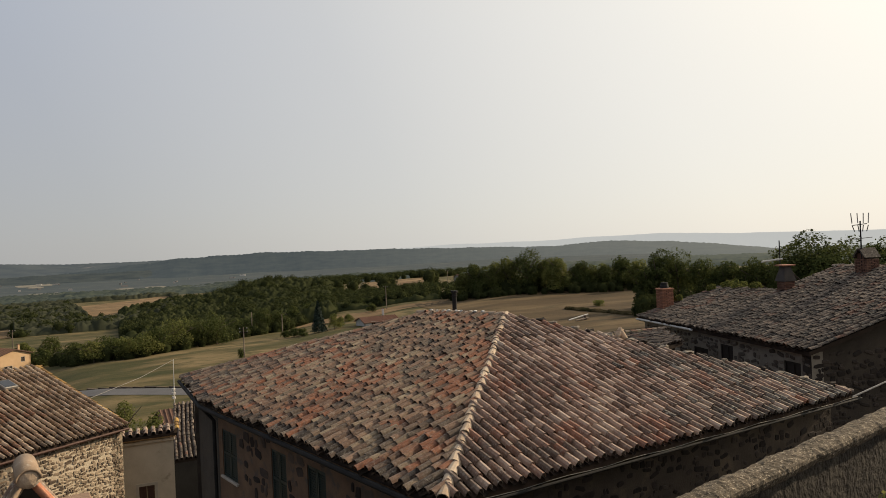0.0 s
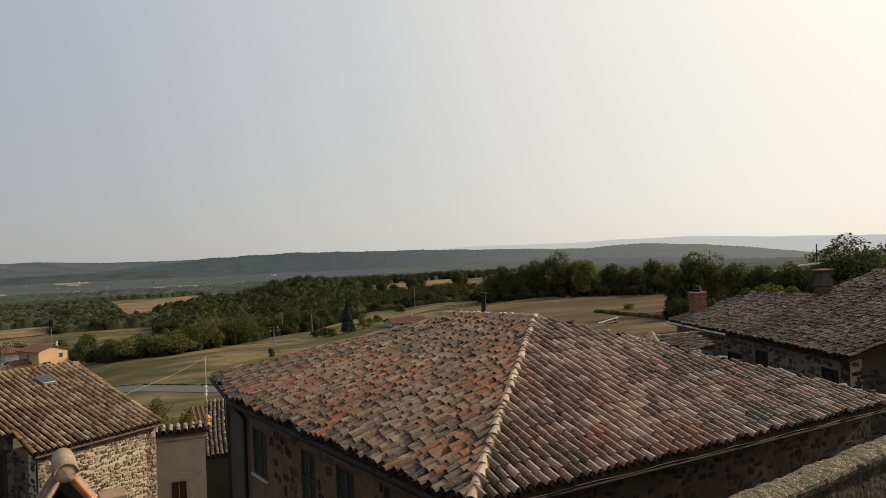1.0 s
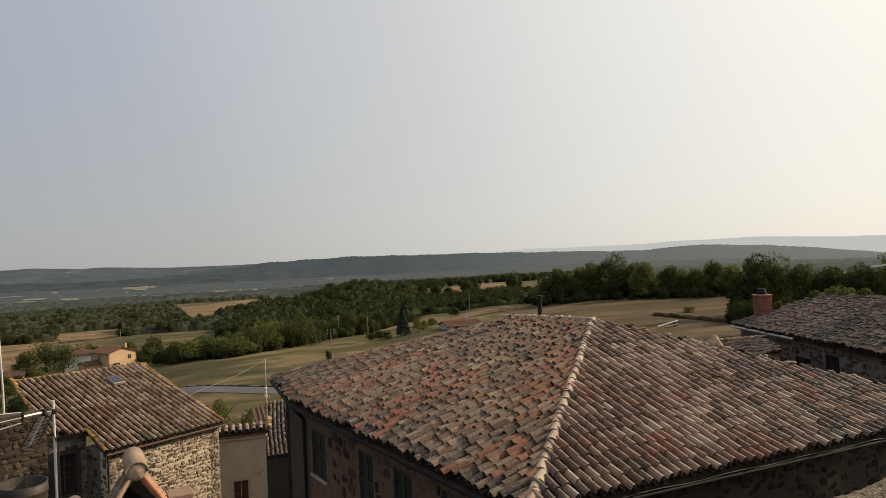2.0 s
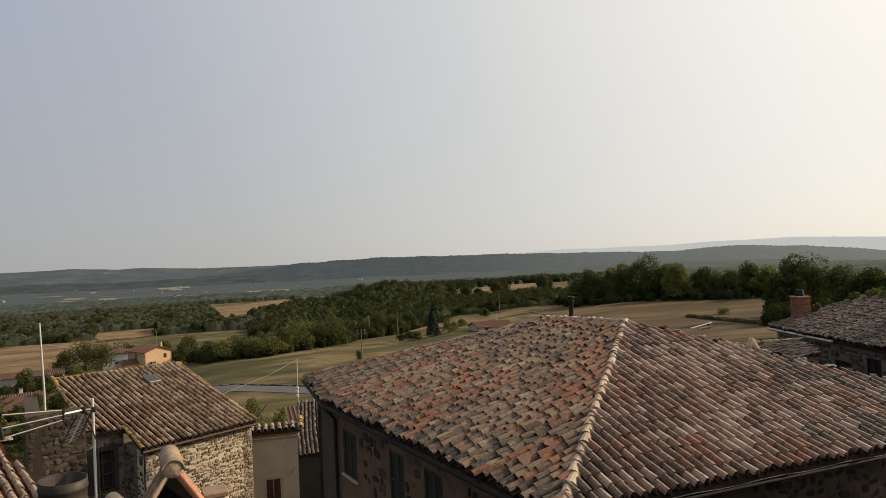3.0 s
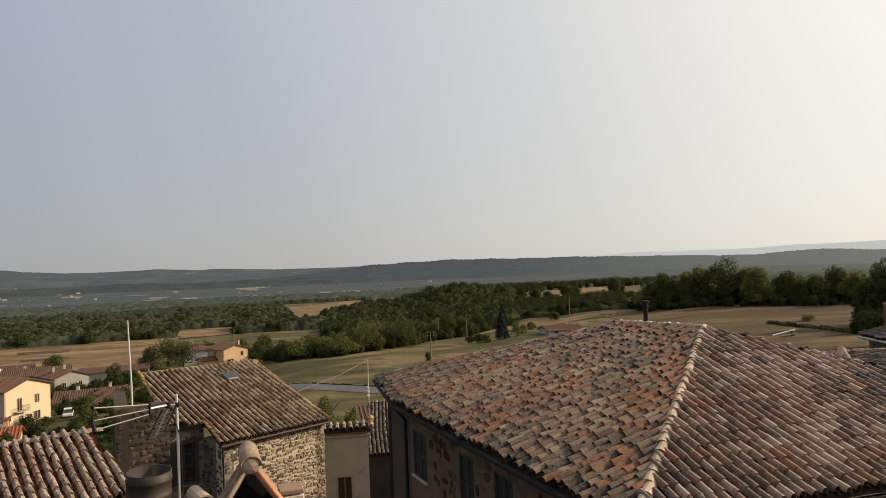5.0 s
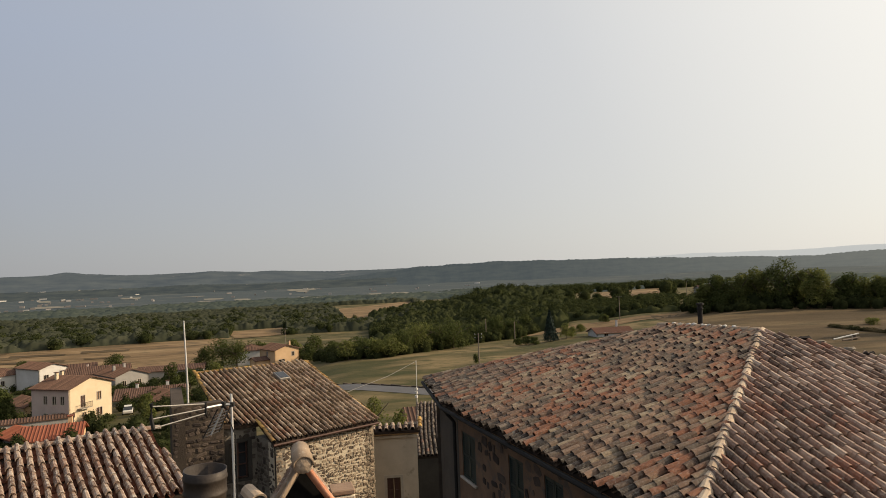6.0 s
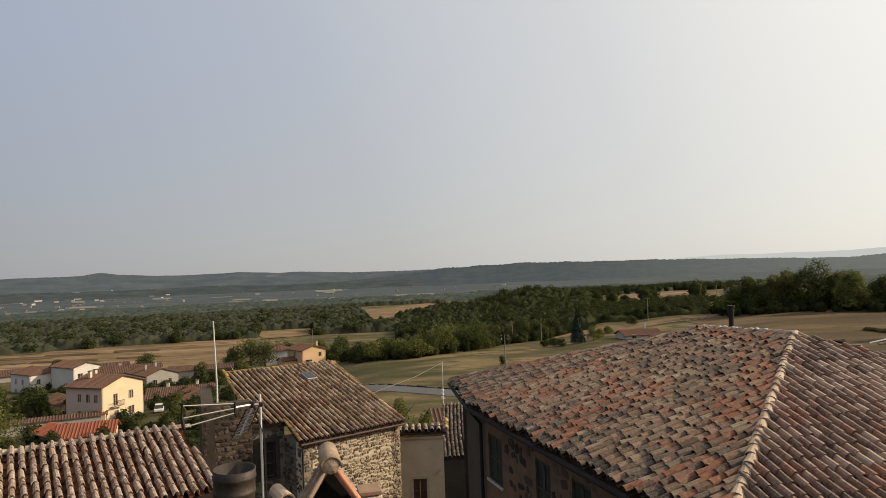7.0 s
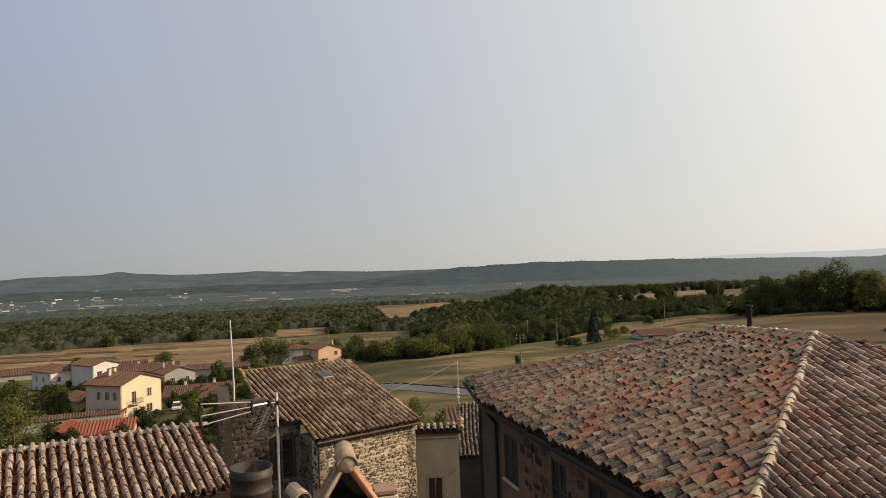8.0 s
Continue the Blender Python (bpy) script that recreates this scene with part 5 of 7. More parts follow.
def canopy(name, az0, az1, azs, d0, d1, ds, cell, height, material, label, gap=-0.35, skip=None, seed=0.0):
    """A closed wood seen from afar: crowns as uneven domes that meet in creases, with clearings."""
    A, D = np.arange(az0, az1, azs), np.arange(0, 1.0001, 1.0 / ds)
    V, keep = [], []
    for f in D:
        d = d0 * (d1 / d0) ** f
        for a in A:
            x, y = polar(a, d)
            q = Vector((x / cell + seed, y / cell, 0.0))
            F = noise.voronoi(q)[0]
            c = noise.noise((x * 0.009 + seed, y * 0.009, 7.0))
            tall = height * (0.75 + 0.35 * noise.noise((x * 0.03, y * 0.03, seed)))
            edge = min(1.0, (a - az0) / 0.6, (az1 - a) / 0.6, f * ds / 3)
            ok = c > gap and edge > 0 and not (skip and skip(a, d))
            k = 1.05 - 1.0 * min(1.0, F[0]) ** 1.4 + 0.22 * noise.noise((x * 0.9 / cell * 4, y * 0.9 / cell * 4, 2.0))
            z = float(ground_z(x, y)) + (tall * max(0.12, k) * (0.55 + 0.45 * max(0, edge)) if ok else -1.0)
            V.append((x, y, z))
            keep.append(ok)
    n = len(A)
    Fc = [(j * n + i, j * n + i + 1, (j + 1) * n + i + 1, (j + 1) * n + i) for j in range(len(D) - 1) for i in range(n - 1)
          if keep[j * n + i] or keep[j * n + i + 1] or keep[(j + 1) * n + i] or keep[(j + 1) * n + i + 1]]
    me = from_arrays(name, V, Fc, material)
    me.polygons.foreach_set("use_smooth", [True] * len(me.polygons))
    tagged(new(name, me), label, "woods", kind="stuff")


def scatter(rng, quad, n):
    c = [Vector(p) for p in quad]
    out = []
    for _ in range(n):
        u, v = rng.random(), rng.random()
        out.append((c[0] * (1 - u) + c[1] * u) * (1 - v) + (c[3] * (1 - u) + c[2] * u) * v)
    return out


def polar(az, d):
    return (d * math.sin(radians(az)), d * math.cos(radians(az)))


def build_woods():
    rng = random.Random(77)
    clearing = lambda a, d: (-15.4 - (d - 480) * 0.004 < a < -9.4 + (480 - d) * 0.001 and 470 < d < 850) or (-24.6 < a < -20.2 and 380 < d < 480) or (-41.5 < a < -38.4 and 580 < d < 650) or (-30 < a < -17 and 1050 < d < 1120)
    canopy("plain_woods", -54, -9.0, 0.09, 400, 900, 230, 5.6, 6.5, M_WOODS_P, "wide green woods across the plain", -0.75, clearing, 1.0)
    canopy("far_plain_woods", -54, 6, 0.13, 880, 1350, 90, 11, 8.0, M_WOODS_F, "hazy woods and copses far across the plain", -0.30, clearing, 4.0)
    canopy("hill_woods", -13.5, 3.2, 0.09, 232, 540, 190, 4.6, 7.0, M_WOODS_H, "dense green wood covering a low hill", -0.6, None, 9.0)
    canopy("flank_thicket", 2.6, 12.0, 0.09, 252, 405, 90, 4.0, 3.6, M_WOODS_H, "dense green thicket and hedges beside the hill", -0.42, None, 12.0)
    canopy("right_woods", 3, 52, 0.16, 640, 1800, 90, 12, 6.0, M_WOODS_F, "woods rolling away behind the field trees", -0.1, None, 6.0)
    spots = []
    for p in scatter(rng, [polar(-13, 252), polar(3, 262), polar(3.5, 500), polar(-12, 500)], 170):
        spots.append((p.x, p.y, rng.uniform(2.6, 4.6), rng.uniform(5.5, 8.4)))
    for p in scatter(rng, [polar(-54, 440), polar(-14, 400), polar(-12, 800), polar(-54, 800)], 420):
        if not clearing(math.degrees(math.atan2(p.x, p.y)), p.length):
            spots.append((p.x, p.y, rng.uniform(3, 6.0), rng.uniform(4.5, 7.5)))
    woods("emergent_trees", spots, "taller crowns standing out of the woods", M_WOODS, seed=8, quads=130)
    # hedgerows and clumps right of the hill
    spots = []
    for p in scatter(rng, [polar(3.0, 250), polar(11.6, 262), polar(12.4, 400), polar(2.5, 400)], 260):
        spots.append((p.x, p.y, rng.uniform(1.8, 3.6), rng.uniform(2.5, 5.5)))
    for p in scatter(rng, [polar(2.0, 620), polar(12.5, 610), polar(16, 900), polar(2, 900)], 260):
        spots.append((p.x, p.y, rng.uniform(3, 6), rng.uniform(5, 9)))
    for az, d, r, h in ((3.4, 420, 5, 9), (4.6, 430, 5, 8.5), (7.2, 425, 5.5, 10), (7.8, 430, 4.5, 8.5), (11.0, 455, 6.0, 13), (11.4, 460, 5, 10), (5.6, 405, 4, 7)):
        spots.append((*polar(az, d), r, h))
    woods("scattered_woods", spots, "scattered clumps of trees among dry fields", seed=9, quads=110)
    # hedge under the meadow trees
    spots = []
    line = [(-23, 236), (-19, 222), (-16.4, 188), (-12.9, 182), (-9.6, 186), (-7.4, 191), (-5.2, 206), (-1.7, 217), (1, 236), (3, 244)]
    for (a0, d0), (a1, d1) in zip(line, line[1:]):
        for k in range(int(abs(a1 - a0) * 9)):
            f = rng.random()
            x, y = polar(a0 + (a1 - a0) * f, d0 + (d1 - d0) * f + rng.uniform(-3, 12))
            spots.append((x, y, rng.uniform(1.2, 2.6), rng.uniform(1.8, 4.5)))
    for k in range(120):
        x, y = polar(rng.uniform(12.8, 40), rng.uniform(229, 240))
        spots.append((x, y, rng.uniform(1.2, 2.6), rng.uniform(2, 4.5)))
    for k in range(70):
        x, y = polar(rng.uniform(28, 47), rng.uniform(150, 172))
        spots.append((x, y, rng.uniform(1.4, 3), rng.uniform(3, 6)))
    woods("hedge", spots, "thick green hedge and undergrowth along the fields", seed=12, quads=110)
    # low dry bank across the brown field
    spots = []
    for k in range(130):
        f = rng.random()
        x, y = polar(22.4 + 6.6 * f, 177 - 30 * f + rng.uniform(-0.8, 0.8))
        spots.append((x, y, rng.uniform(0.5, 1.1), rng.uniform(0.5, 1.0)))
    woods("field_bank", spots, "low dry grass bank across the brown field", M_GRASS, seed=14, quads=30)
    # shrubs in the gardens
    spots = []
    for k in range(300):
        x, y = polar(rng.uniform(-44, -25), rng.uniform(90, 235))
        spots.append((x, y, rng.uniform(0.8, 2.2), rng.uniform(1.0, 3.2)))
    woods("garden_shrubs", spots, "low green shrubs in the village gardens", seed=13, quads=110)
    # belt behind the brown field: its far rows
    spots = []
    for p in scatter(rng, [polar(12.5, 246), polar(40, 235), polar(40, 300), polar(13, 300)], 330):
        spots.append((p.x, p.y, rng.uniform(2.5, 4.5), rng.uniform(4, 7)))
    woods("field_wood", spots, "wood behind the brown field", seed=10, quads=60)


build_woods()


# single trees
def plant():
    rng = random.Random(5)
    k = 100
    g = "trees along the brown field"
    for az, h, r in ((13.6, 9.0, 4.8), (14.9, 11.6, 6.2), (16.4, 11.2, 5.5), (17.8, 12.6, 6.0), (19.2, 14.2, 7.2), (20.7, 12.2, 5.5), (21.9, 12.6, 6.4), (23.5, 9.8, 4.6), (24.3, 8.0, 4.0), (25.5, 8.6, 5.0), (27.0, 10.4, 5.6), (28.0, 9.4, 4.4)):
        d = 238 + rng.uniform(-5, 5)
        k += 1
        tree(*polar(az, d), h * 1.13, r * 1.15, M_LEAF_L if k % 3 else M_LEAF, 2800, 0.42, "full yellow-green field-edge tree in low sun" if k % 3 else "full green field-edge tree in low sun", 0.04, k, group=g)
    g = "dark trees behind the houses"
    for az, h, d, r in ((28.9, 10.5, 170, 4.2), (29.6, 14.4, 172, 5.2), (31.2, 12.9, 175, 6.0), (33.3, 11.2, 172, 5.5), (34.9, 10.8, 170, 4.8), (36.2, 9.6, 166, 4.4), (37.4, 11.4, 163, 5.4), (39.0, 10.2, 160, 5.0), (44.5, 14.0, 118, 5.6), (46.6, 14.5, 118, 6.0), (49.0, 14.0, 118, 6.0)):
        k += 1
        tree(*polar(az, d), h * 1.12, r * 1.15, M_LEAF, 3200, 0.34, "dense dark green tree against the hazy light", 0.04, k, group=g)
    tree(*polar(40.9, 92), 14.6, 8.2, M_LEAF, 17000, 0.27, "large rounded dark green tree behind the tile roofs", 0.1, 150)
    # along the top of the meadow
    g = "trees along the meadow"
    for px, d, h in ((-16.4, 215, 8.5), (-15.2, 208, 8), (-14.0, 206, 9), (-12.9, 200, 8.5), (-11.8, 205, 9), (-10.6, 206, 8), (-9.6, 212, 10), (-8.5, 214, 11), (-7.4, 218, 12.5), (-6.4, 222, 11), (-5.2, 236, 8), (-4.2, 240, 9), (-2.9, 240, 9.5), (-1.7, 246, 9), (-0.4, 240, 8), (0.9, 240, 7.5), (-18, 230, 9), (-19.5, 240, 8), (-20.8, 235, 8), (-22.2, 240, 9)):
        k += 1
        tree(*polar(px, d * (0.9 if -18 < px < -1 else 1.0) + rng.uniform(-4, 4)), h * rng.uniform(0.62, 0.92), h * rng.uniform(0.55, 0.8), M_LEAF if rng.random() < 0.85 else M_LEAF_L, 1300, 0.34, "green hedgerow tree at the meadow edge", 0.05, k, group=g)
    # among the far houses
    g = "garden trees among the houses"
    for x, y, h, r, m in ((-96, 113, 8.0, 4.3, M_LEAF), (-78, 84, 8.5, 5.2, M_LEAF_L), (-90, 90, 8.0, 4.5, M_LEAF_L), (-104, 112, 9, 4.5, M_LEAF), (-172, 214, 6.5, 4.5, M_LEAF), (-146, 226, 6.5, 5.0, M_LEAF), (-94, 200, 11, 6.6, M_LEAF), (-101, 203, 8.5, 5.6, M_LEAF), (-89, 199, 9.5, 5.4, M_LEAF), (-66, 199, 5, 3.2, M_LEAF), (-62, 104, 4.2, 1.8, M_LEAF_L), (-71, 118, 4.0, 2.0, M_LEAF_L), (-120, 165, 5.0, 3.0, M_LEAF_L), (-86, 178, 4.0, 3.0, M_LEAF_L), (-140, 150, 5.0, 3.0, M_LEAF_L), (-101, 130, 4.0, 2.0, M_LEAF_L), (-60, 112, 3.0, 1.6, M_LEAF)):
        k += 1
        tree(x, y, h, r, m, 1400, 0.30, "round green garden tree" if m is M_LEAF else "light green garden tree in sun", 0.08, k, group=g)
    tree(-15.6, 66.5, 5.8, 1.9, M_LEAF_L, 900, 0.16, "leafy light green tree behind the roofs", 0.1, 301)
    tree(-13.2, 66, 4.2, 1.6, M_LEAF_L, 700, 0.16, "leafy light green shrub behind the roofs", 0.1, 302)
    tree(-11.6, 144, 2.4, 1.0, M_LEAF, 420, 0.16, "small dark bush standing alone in the meadow", 0.02, 303, name="bush")
    tree(24.9, 232, 3.4, 2.6, M_LEAF, 900, 0.25, "small dark bush in the dry meadow", 0.02, 304, name="bush")
    tree(77, 165, 1.8, 2.4, M_LEAF_L, 500, 0.2, "low green bush in the brown field", 0.02, 305, name="bush")
    conifer(5.38, 186.3, 8.2, 2.2, 306)
    for bx, by, bh, br in ((9.6, 187, 4.6, 2.6), (11.5, 190, 3.2, 2.2), (-1.0, 186, 2.6, 2.4), (1.2, 183, 2.2, 1.8), (-3.4, 189, 2.0, 1.8), (14.6, 205, 2.4, 2.0)):
        k += 1
        tree(bx, by, bh, br, M_LEAF_L if bx > 5 else M_LEAF, 700, 0.22, "rounded green bush beside the fir", 0.02, k, name="bush", group="bushes beside the fir")
    tree(-82.9, 149.2, 8.0, 2.6, M_LEAF, 1300, 0.24, "slim dark green garden tree", 0.06, 307)
    tree(-79.5, 152, 5.5, 2.2, M_LEAF, 1000, 0.24, "slim dark green garden tree", 0.06, 308)


def conifer(x, y, height, spread, seed):
    rng = random.Random(seed)
    t = thing("conifer", "dark blue-green conical fir standing in the meadow", "tree", "conifers")
    t.location = (x, y, float(ground_z(x, y)))
    part("trunk", tubed([(0, 0, -0.3), (0, 0, height * 0.9)], 0.14, 7, 0.2), M_BARK, t)
    V, Fc = [], []
    for k in range(16):
        f = k / 15
        r = spread * (1 - f) ** 0.85 + 0.12
        for j in range(6):
            a = j * 1.05 + k * 0.5
            leaf_cloud(rng, (math.cos(a) * r * 0.6, math.sin(a) * r * 0.6, height * (0.06 + 0.92 * f)), (r * 0.5, r * 0.5, height * 0.06), 34, 0.24, V, Fc)
    child("crown", from_arrays("crown", V, Fc, M_FIR), t)


M_FIR = surf("fir_needles", [(0.1, (0.012, 0.022, 0.016)), (0.5, (0.026, 0.042, 0.03)), (0.9, (0.05, 0.07, 0.05))], 0.5, 0.8, 0.0, vary="island", amount=0.35)
plant()


# ---- far houses ----
def village_house(name, label, x, y, yaw, w, l, eave, rise, wall, roof, windows=(), group="village houses", overhang=0.45, hip=0.0, zoff=-1.6, chimneys=()):
    """A rendered house: local x is its gable width w, local y its ridge length l, turned by yaw degrees.
    windows: (face 0 front gable or 1 side, position along it, sill height, width, height, material)."""
    h = thing(name, label, "house", group)
    h.matrix_basis = pose(x, y, float(ground_z(x, y)) + zoff, 0, 0, yaw)
    hw, hl = w / 2, l / 2
    for face, (p, q) in enumerate((((-hw, -hl), (hw, -hl)), ((hw, -hl), (hw, hl)), ((hw, hl), (-hw, hl)), ((-hw, hl), (-hw, -hl)))):
        holes = [(s - ww / 2, s + ww / 2, z, z + wh) for f, s, z, ww, wh, m in windows if f == face]
        part("wall", wall_panel(p, q, -5, eave, holes, 0.3), wall, h)
        W = wall_frame(p, q)
        for f, s, z, ww, wh, m in windows:
            if f != face:
                continue
            win = child("window", None, h)
            win.matrix_basis = W
            part("pane", boxed(s - ww / 2, -0.2, z, s + ww / 2, -0.16, z + wh), m, win)
            bm = bmesh.new()
            for x0, x1, z0, z1 in ((s - ww / 2 - 0.1, s - ww / 2, z - 0.1, z + wh + 0.1), (s + ww / 2, s + ww / 2 + 0.1, z - 0.1, z + wh + 0.1), (s - ww / 2, s + ww / 2, z + wh, z + wh + 0.1), (s - ww / 2, s + ww / 2, z - 0.1, z), (s - 0.03, s + 0.03, z, z + wh)):
                box(bm, x0, -0.18, z0, x1, 0.03, z1)
            part("window_frame", bm, M_TRIM, win)
    if not hip:
        for yy in (-hl, hl - 0.3):
            bm = bmesh.new()
            a = [bm.verts.new((px, yy + d, pz)) for d in (0, 0.3) for px, pz in ((-hw, eave), (hw, eave), (0, eave + rise))]
            for f in ((0, 1, 2), (5, 4, 3), (0, 3, 4, 1), (1, 4, 5, 2), (2, 5, 3, 0)):
                bm.faces.new([a[i] for i in f])
            part("gable", bm, wall, h)
    o = overhang
    k = rise / hw
    for sgn in (-1, 1):
        e0, e1 = Vector((sgn * (hw + o), -hl - o, eave - k * o + 0.08)), Vector((sgn * (hw + o), hl + o, eave - k * o + 0.08))
        r0, r1 = Vector((0, -hl - o + hip, eave + rise + 0.08)), Vector((0, hl + o - hip, eave + rise + 0.08))
        roof_rows(h, e0, e1, r1, r0, roof)
    if hip:
        for sgn in (-1, 1):
            e0, e1 = Vector((-hw - o, sgn * (hl + o), eave - k * o + 0.08)), Vector((hw + o, sgn * (hl + o), eave - k * o + 0.08))
            r = Vector((0, sgn * (hl + o - hip), eave + rise + 0.08))
            roof_rows(h, e0, e1, r, r, roof)
    for cx, cy, cz, s in chimneys:
        c = child("chimney", None, h)
        part("shaft", boxed(cx - s / 2, cy - s / 2, eave, cx + s / 2, cy + s / 2, cz, None, 0.02), wall, c)
        part("cap", boxed(cx - s * 0.7, cy - s * 0.7, cz, cx + s * 0.7, cy + s * 0.7, cz + 0.12, None, 0.02), roof, c)
    return h


def roof_rows(h, e0, e1, r1, r0, roof):
    """A slab with rolled tile rows running up the slope."""
    bm = prism([e0, e1, r1, r0] if (r1 - r0).length > 0.01 else [e0, e1, r0], 0.14)
    part("roof", bm, roof, h)
    n = max(3, int((e1 - e0).length / 0.45))
    bm = bmesh.new()
    up = Vector((0, 0, 0.05))
    for i in range(n):
        f = (i + 0.5) / n
        a, b = e0.lerp(e1, f), r0.lerp(r1, f)
        if (r1 - r0).length < (e1 - e0).length - 0.1:
            t = min(1, min(f, 1 - f) * (e1 - e0).length / max(0.01, ((e1 - e0).length - (r1 - r0).length) / 2))
            full = e0.lerp(e1, 0.5).lerp(r0.lerp(r1, 0.5), 1.0) - e0.lerp(e1, 0.5)
            b = a + full * t
        d = (e1 - e0).normalized() * 0.13
        v = [bm.verts.new(p) for p in (a - d, a + up * 2, a + d, b - d, b + up * 2, b + d)]
        bm.faces.new((v[0], v[1], v[4], v[3]))
        bm.faces.new((v[1], v[2], v[5], v[4]))
        bm.faces.new((v[0], v[2], v[1]))
    tagged(part("tile_covering", bm, roof, h, "rows of clay tiles"), kind="stuff")


G = M_GLASS
K = M_SHUTTER_K
Bn = M_SHUTTER_B
# the tall cream house: lit gable with balconies, pinkish side
YB = village_house("apartment_house", "tall cream and pink rendered house, brown tile roof, small balconies", -83.2, 114.5, 79, 9.6, 8.4, 9.9, 1.5, M_CREAM, M_FARROOF,
                   [(0, 6.6, 7.0, 1.0, 1.4, M_SHUTTER_T), (0, 6.6, 4.1, 1.3, 1.4, Bn), (0, 6.8, 1.2, 0.9, 1.4, M_SHUTTER_T), (0, 3.0, 6.3, 0.9, 2.0, Bn), (0, 3.2, 3.3, 0.9, 2.0, M_SHUTTER_T), (0, 3.2, 0.3, 0.9, 2.0, M_SHUTTER_T),
                    (3, 5.2, 7.2, 0.8, 1.4, K), (3, 7.0, 7.2, 0.8, 1.4, K), (3, 3.2, 7.2, 0.8, 1.4, K), (3, 5.2, 4.2, 0.8, 1.4, K), (3, 7.0, 4.2, 0.8, 1.4, K), (3, 3.2, 4.2, 0.8, 1.4, K), (3, 7.0, 1.2, 0.8, 1.6, K)], zoff=-2.0, chimneys=((-1.5, 2, 12.2, 0.5), (1.5, 4.0, 12.0, 0.5)))
for _z in (6.2, 3.2):
    _b = child("balcony", None, YB)
    part("slab", boxed(-3.0, -5.2, _z - 0.1, -0.6, -4.2, _z), M_TRIM, _b)
    for _x in [-3.0 + 0.2 * i for i in range(13)]:
        part("baluster", boxed(_x - 0.02, -5.18, _z, _x + 0.02, -5.14, _z + 0.95), K, _b)
    part("rail", boxed(-3.02, -5.2, _z + 0.93, -0.58, -5.12, _z + 0.99), K, _b)
part("side_facing", wall_panel((-4.815, 4.2), (-4.815, -4.2), -4.5, 9.8, [(c - 0.5, c + 0.5, z, z + 1.7) for c, z in ((5.2, 7.05), (7.0, 7.05), (3.2, 7.05), (5.2, 4.05), (7.0, 4.05), (3.2, 4.05), (7.0, 1.05))], 0.02), M_PINK, YB, "pinkish render")
village_house("white_house", "white rendered house with hipped brown roof", -152, 180, 66, 9, 11, 7.0, 1.6, M_WHITE, M_FARROOF, [(0, 2.5, 4.0, 0.9, 1.4, K), (3, 3, 4, 0.9, 1.4, K), (3, 7, 4, 0.9, 1.4, K), (3, 3, 1, 0.9, 1.4, K), (3, 7, 1, 0.9, 1.4, K)], hip=3.0)
village_house("white_house", "white rendered wing with arched dark window", -139, 180, 66, 8, 12, 8.2, 1.2, M_WHITE, M_FARROOF, [(0, 2.0, 4.2, 1.3, 2.2, K)])
YB.matrix_basis = Matrix.Translation((0.5, 0.4, -1.0)) @ YB.matrix_basis
village_house("ochre_house", "small yellow ochre house with brown roof", -106, 134, 60, 6.0, 9, 3.4, 1.2, M_OCHRE, M_FARROOF, [(0, 4.0, 0.5, 1.2, 1.8, K)])
village_house("long_house", "long low grey-green house with brown roof", -190, 203, 130, 9, 26, 3.8, 1.6, M_GREYW, M_FARROOF, [(3, 6, 0.5, 2.0, 1.8, K), (3, 14, 0.5, 2.0, 1.8, K)])
village_house("long_house", "long low house with brown tile roof", -166, 218, 125, 9, 30, 3.5, 1.5, M_GREYW, M_FARROOF)
village_house("row_house", "pale rendered house with brown tile roof", -112, 176, 55, 9, 13, 5.2, 1.6, M_GREYW, M_FARROOF, [(0, 2.5, 2.6, 0.9, 1.3, K), (0, 6.5, 2.6, 0.9, 1.3, K), (3, 4, 2.6, 0.9, 1.3, K)], chimneys=((-2, 0, 7.6, 0.6), (2, 3, 7.6, 0.6)))
village_house("row_house", "pale rendered house with brown tile roof", -124, 184, 120, 9, 16, 5.6, 1.6, M_PINK, M_FARROOF, [(3, 4, 2.6, 0.9, 1.3, K)], chimneys=((1, 3, 8.0, 0.6),))
village_house("bungalow", "low white house with broad brown roof", -82, 140, 115, 8, 13, 2.9, 1.4, M_WHITE, M_FARROOF, [(3, 3, 0.6, 1.2, 1.3, K), (3, 9, 0.6, 1.2, 1.3, K)], overhang=0.9, chimneys=((1, -3, 5.2, 0.6), (0, 3, 5.2, 0.6)))
village_house("bungalow", "low white house with broad brown roof", -73, 131, 52, 7, 9, 2.8, 1.2, M_WHITE, M_FARROOF, [(0, 3.5, 0.3, 2.0, 1.9, K)], overhang=0.9)
village_house("garden_shed", "long plain grey-beige outbuilding with flat tile edge", -86, 106, 125, 4, 16, 2.6, 0.4, M_GREYW, M_FARROOF, [(3, 5.5, 1.2, 1.4, 0.9, G)], overhang=0.2, zoff=-0.6)
village_house("red_roofed_house", "low house with bright red tile roof", -70, 93, 118, 6.4, 7.5, 1.4, 1.3, M_OCHRE, M_REDROOF, zoff=0.3, chimneys=((1, -2, 3.6, 0.6),))
village_house("red_roofed_house", "low house with bright red tile roof", -76.5, 95, 60, 5, 5.5, 1.6, 0.9, M_GREYW, M_REDROOF, zoff=0.0)
village_house("barn", "dull grey barn with dark roof", -106, 192, 112, 8, 18, 4.0, 1.0, M_GREYW, M_FARROOF, [(3, 9, 0.5, 2.5, 2.5, K)])
village_house("white_villa", "white rendered house behind trees", -92, 217, 20, 8, 10, 5.2, 1.2, M_WHITE, M_FARROOF, hip=2.5, zoff=-0.2)
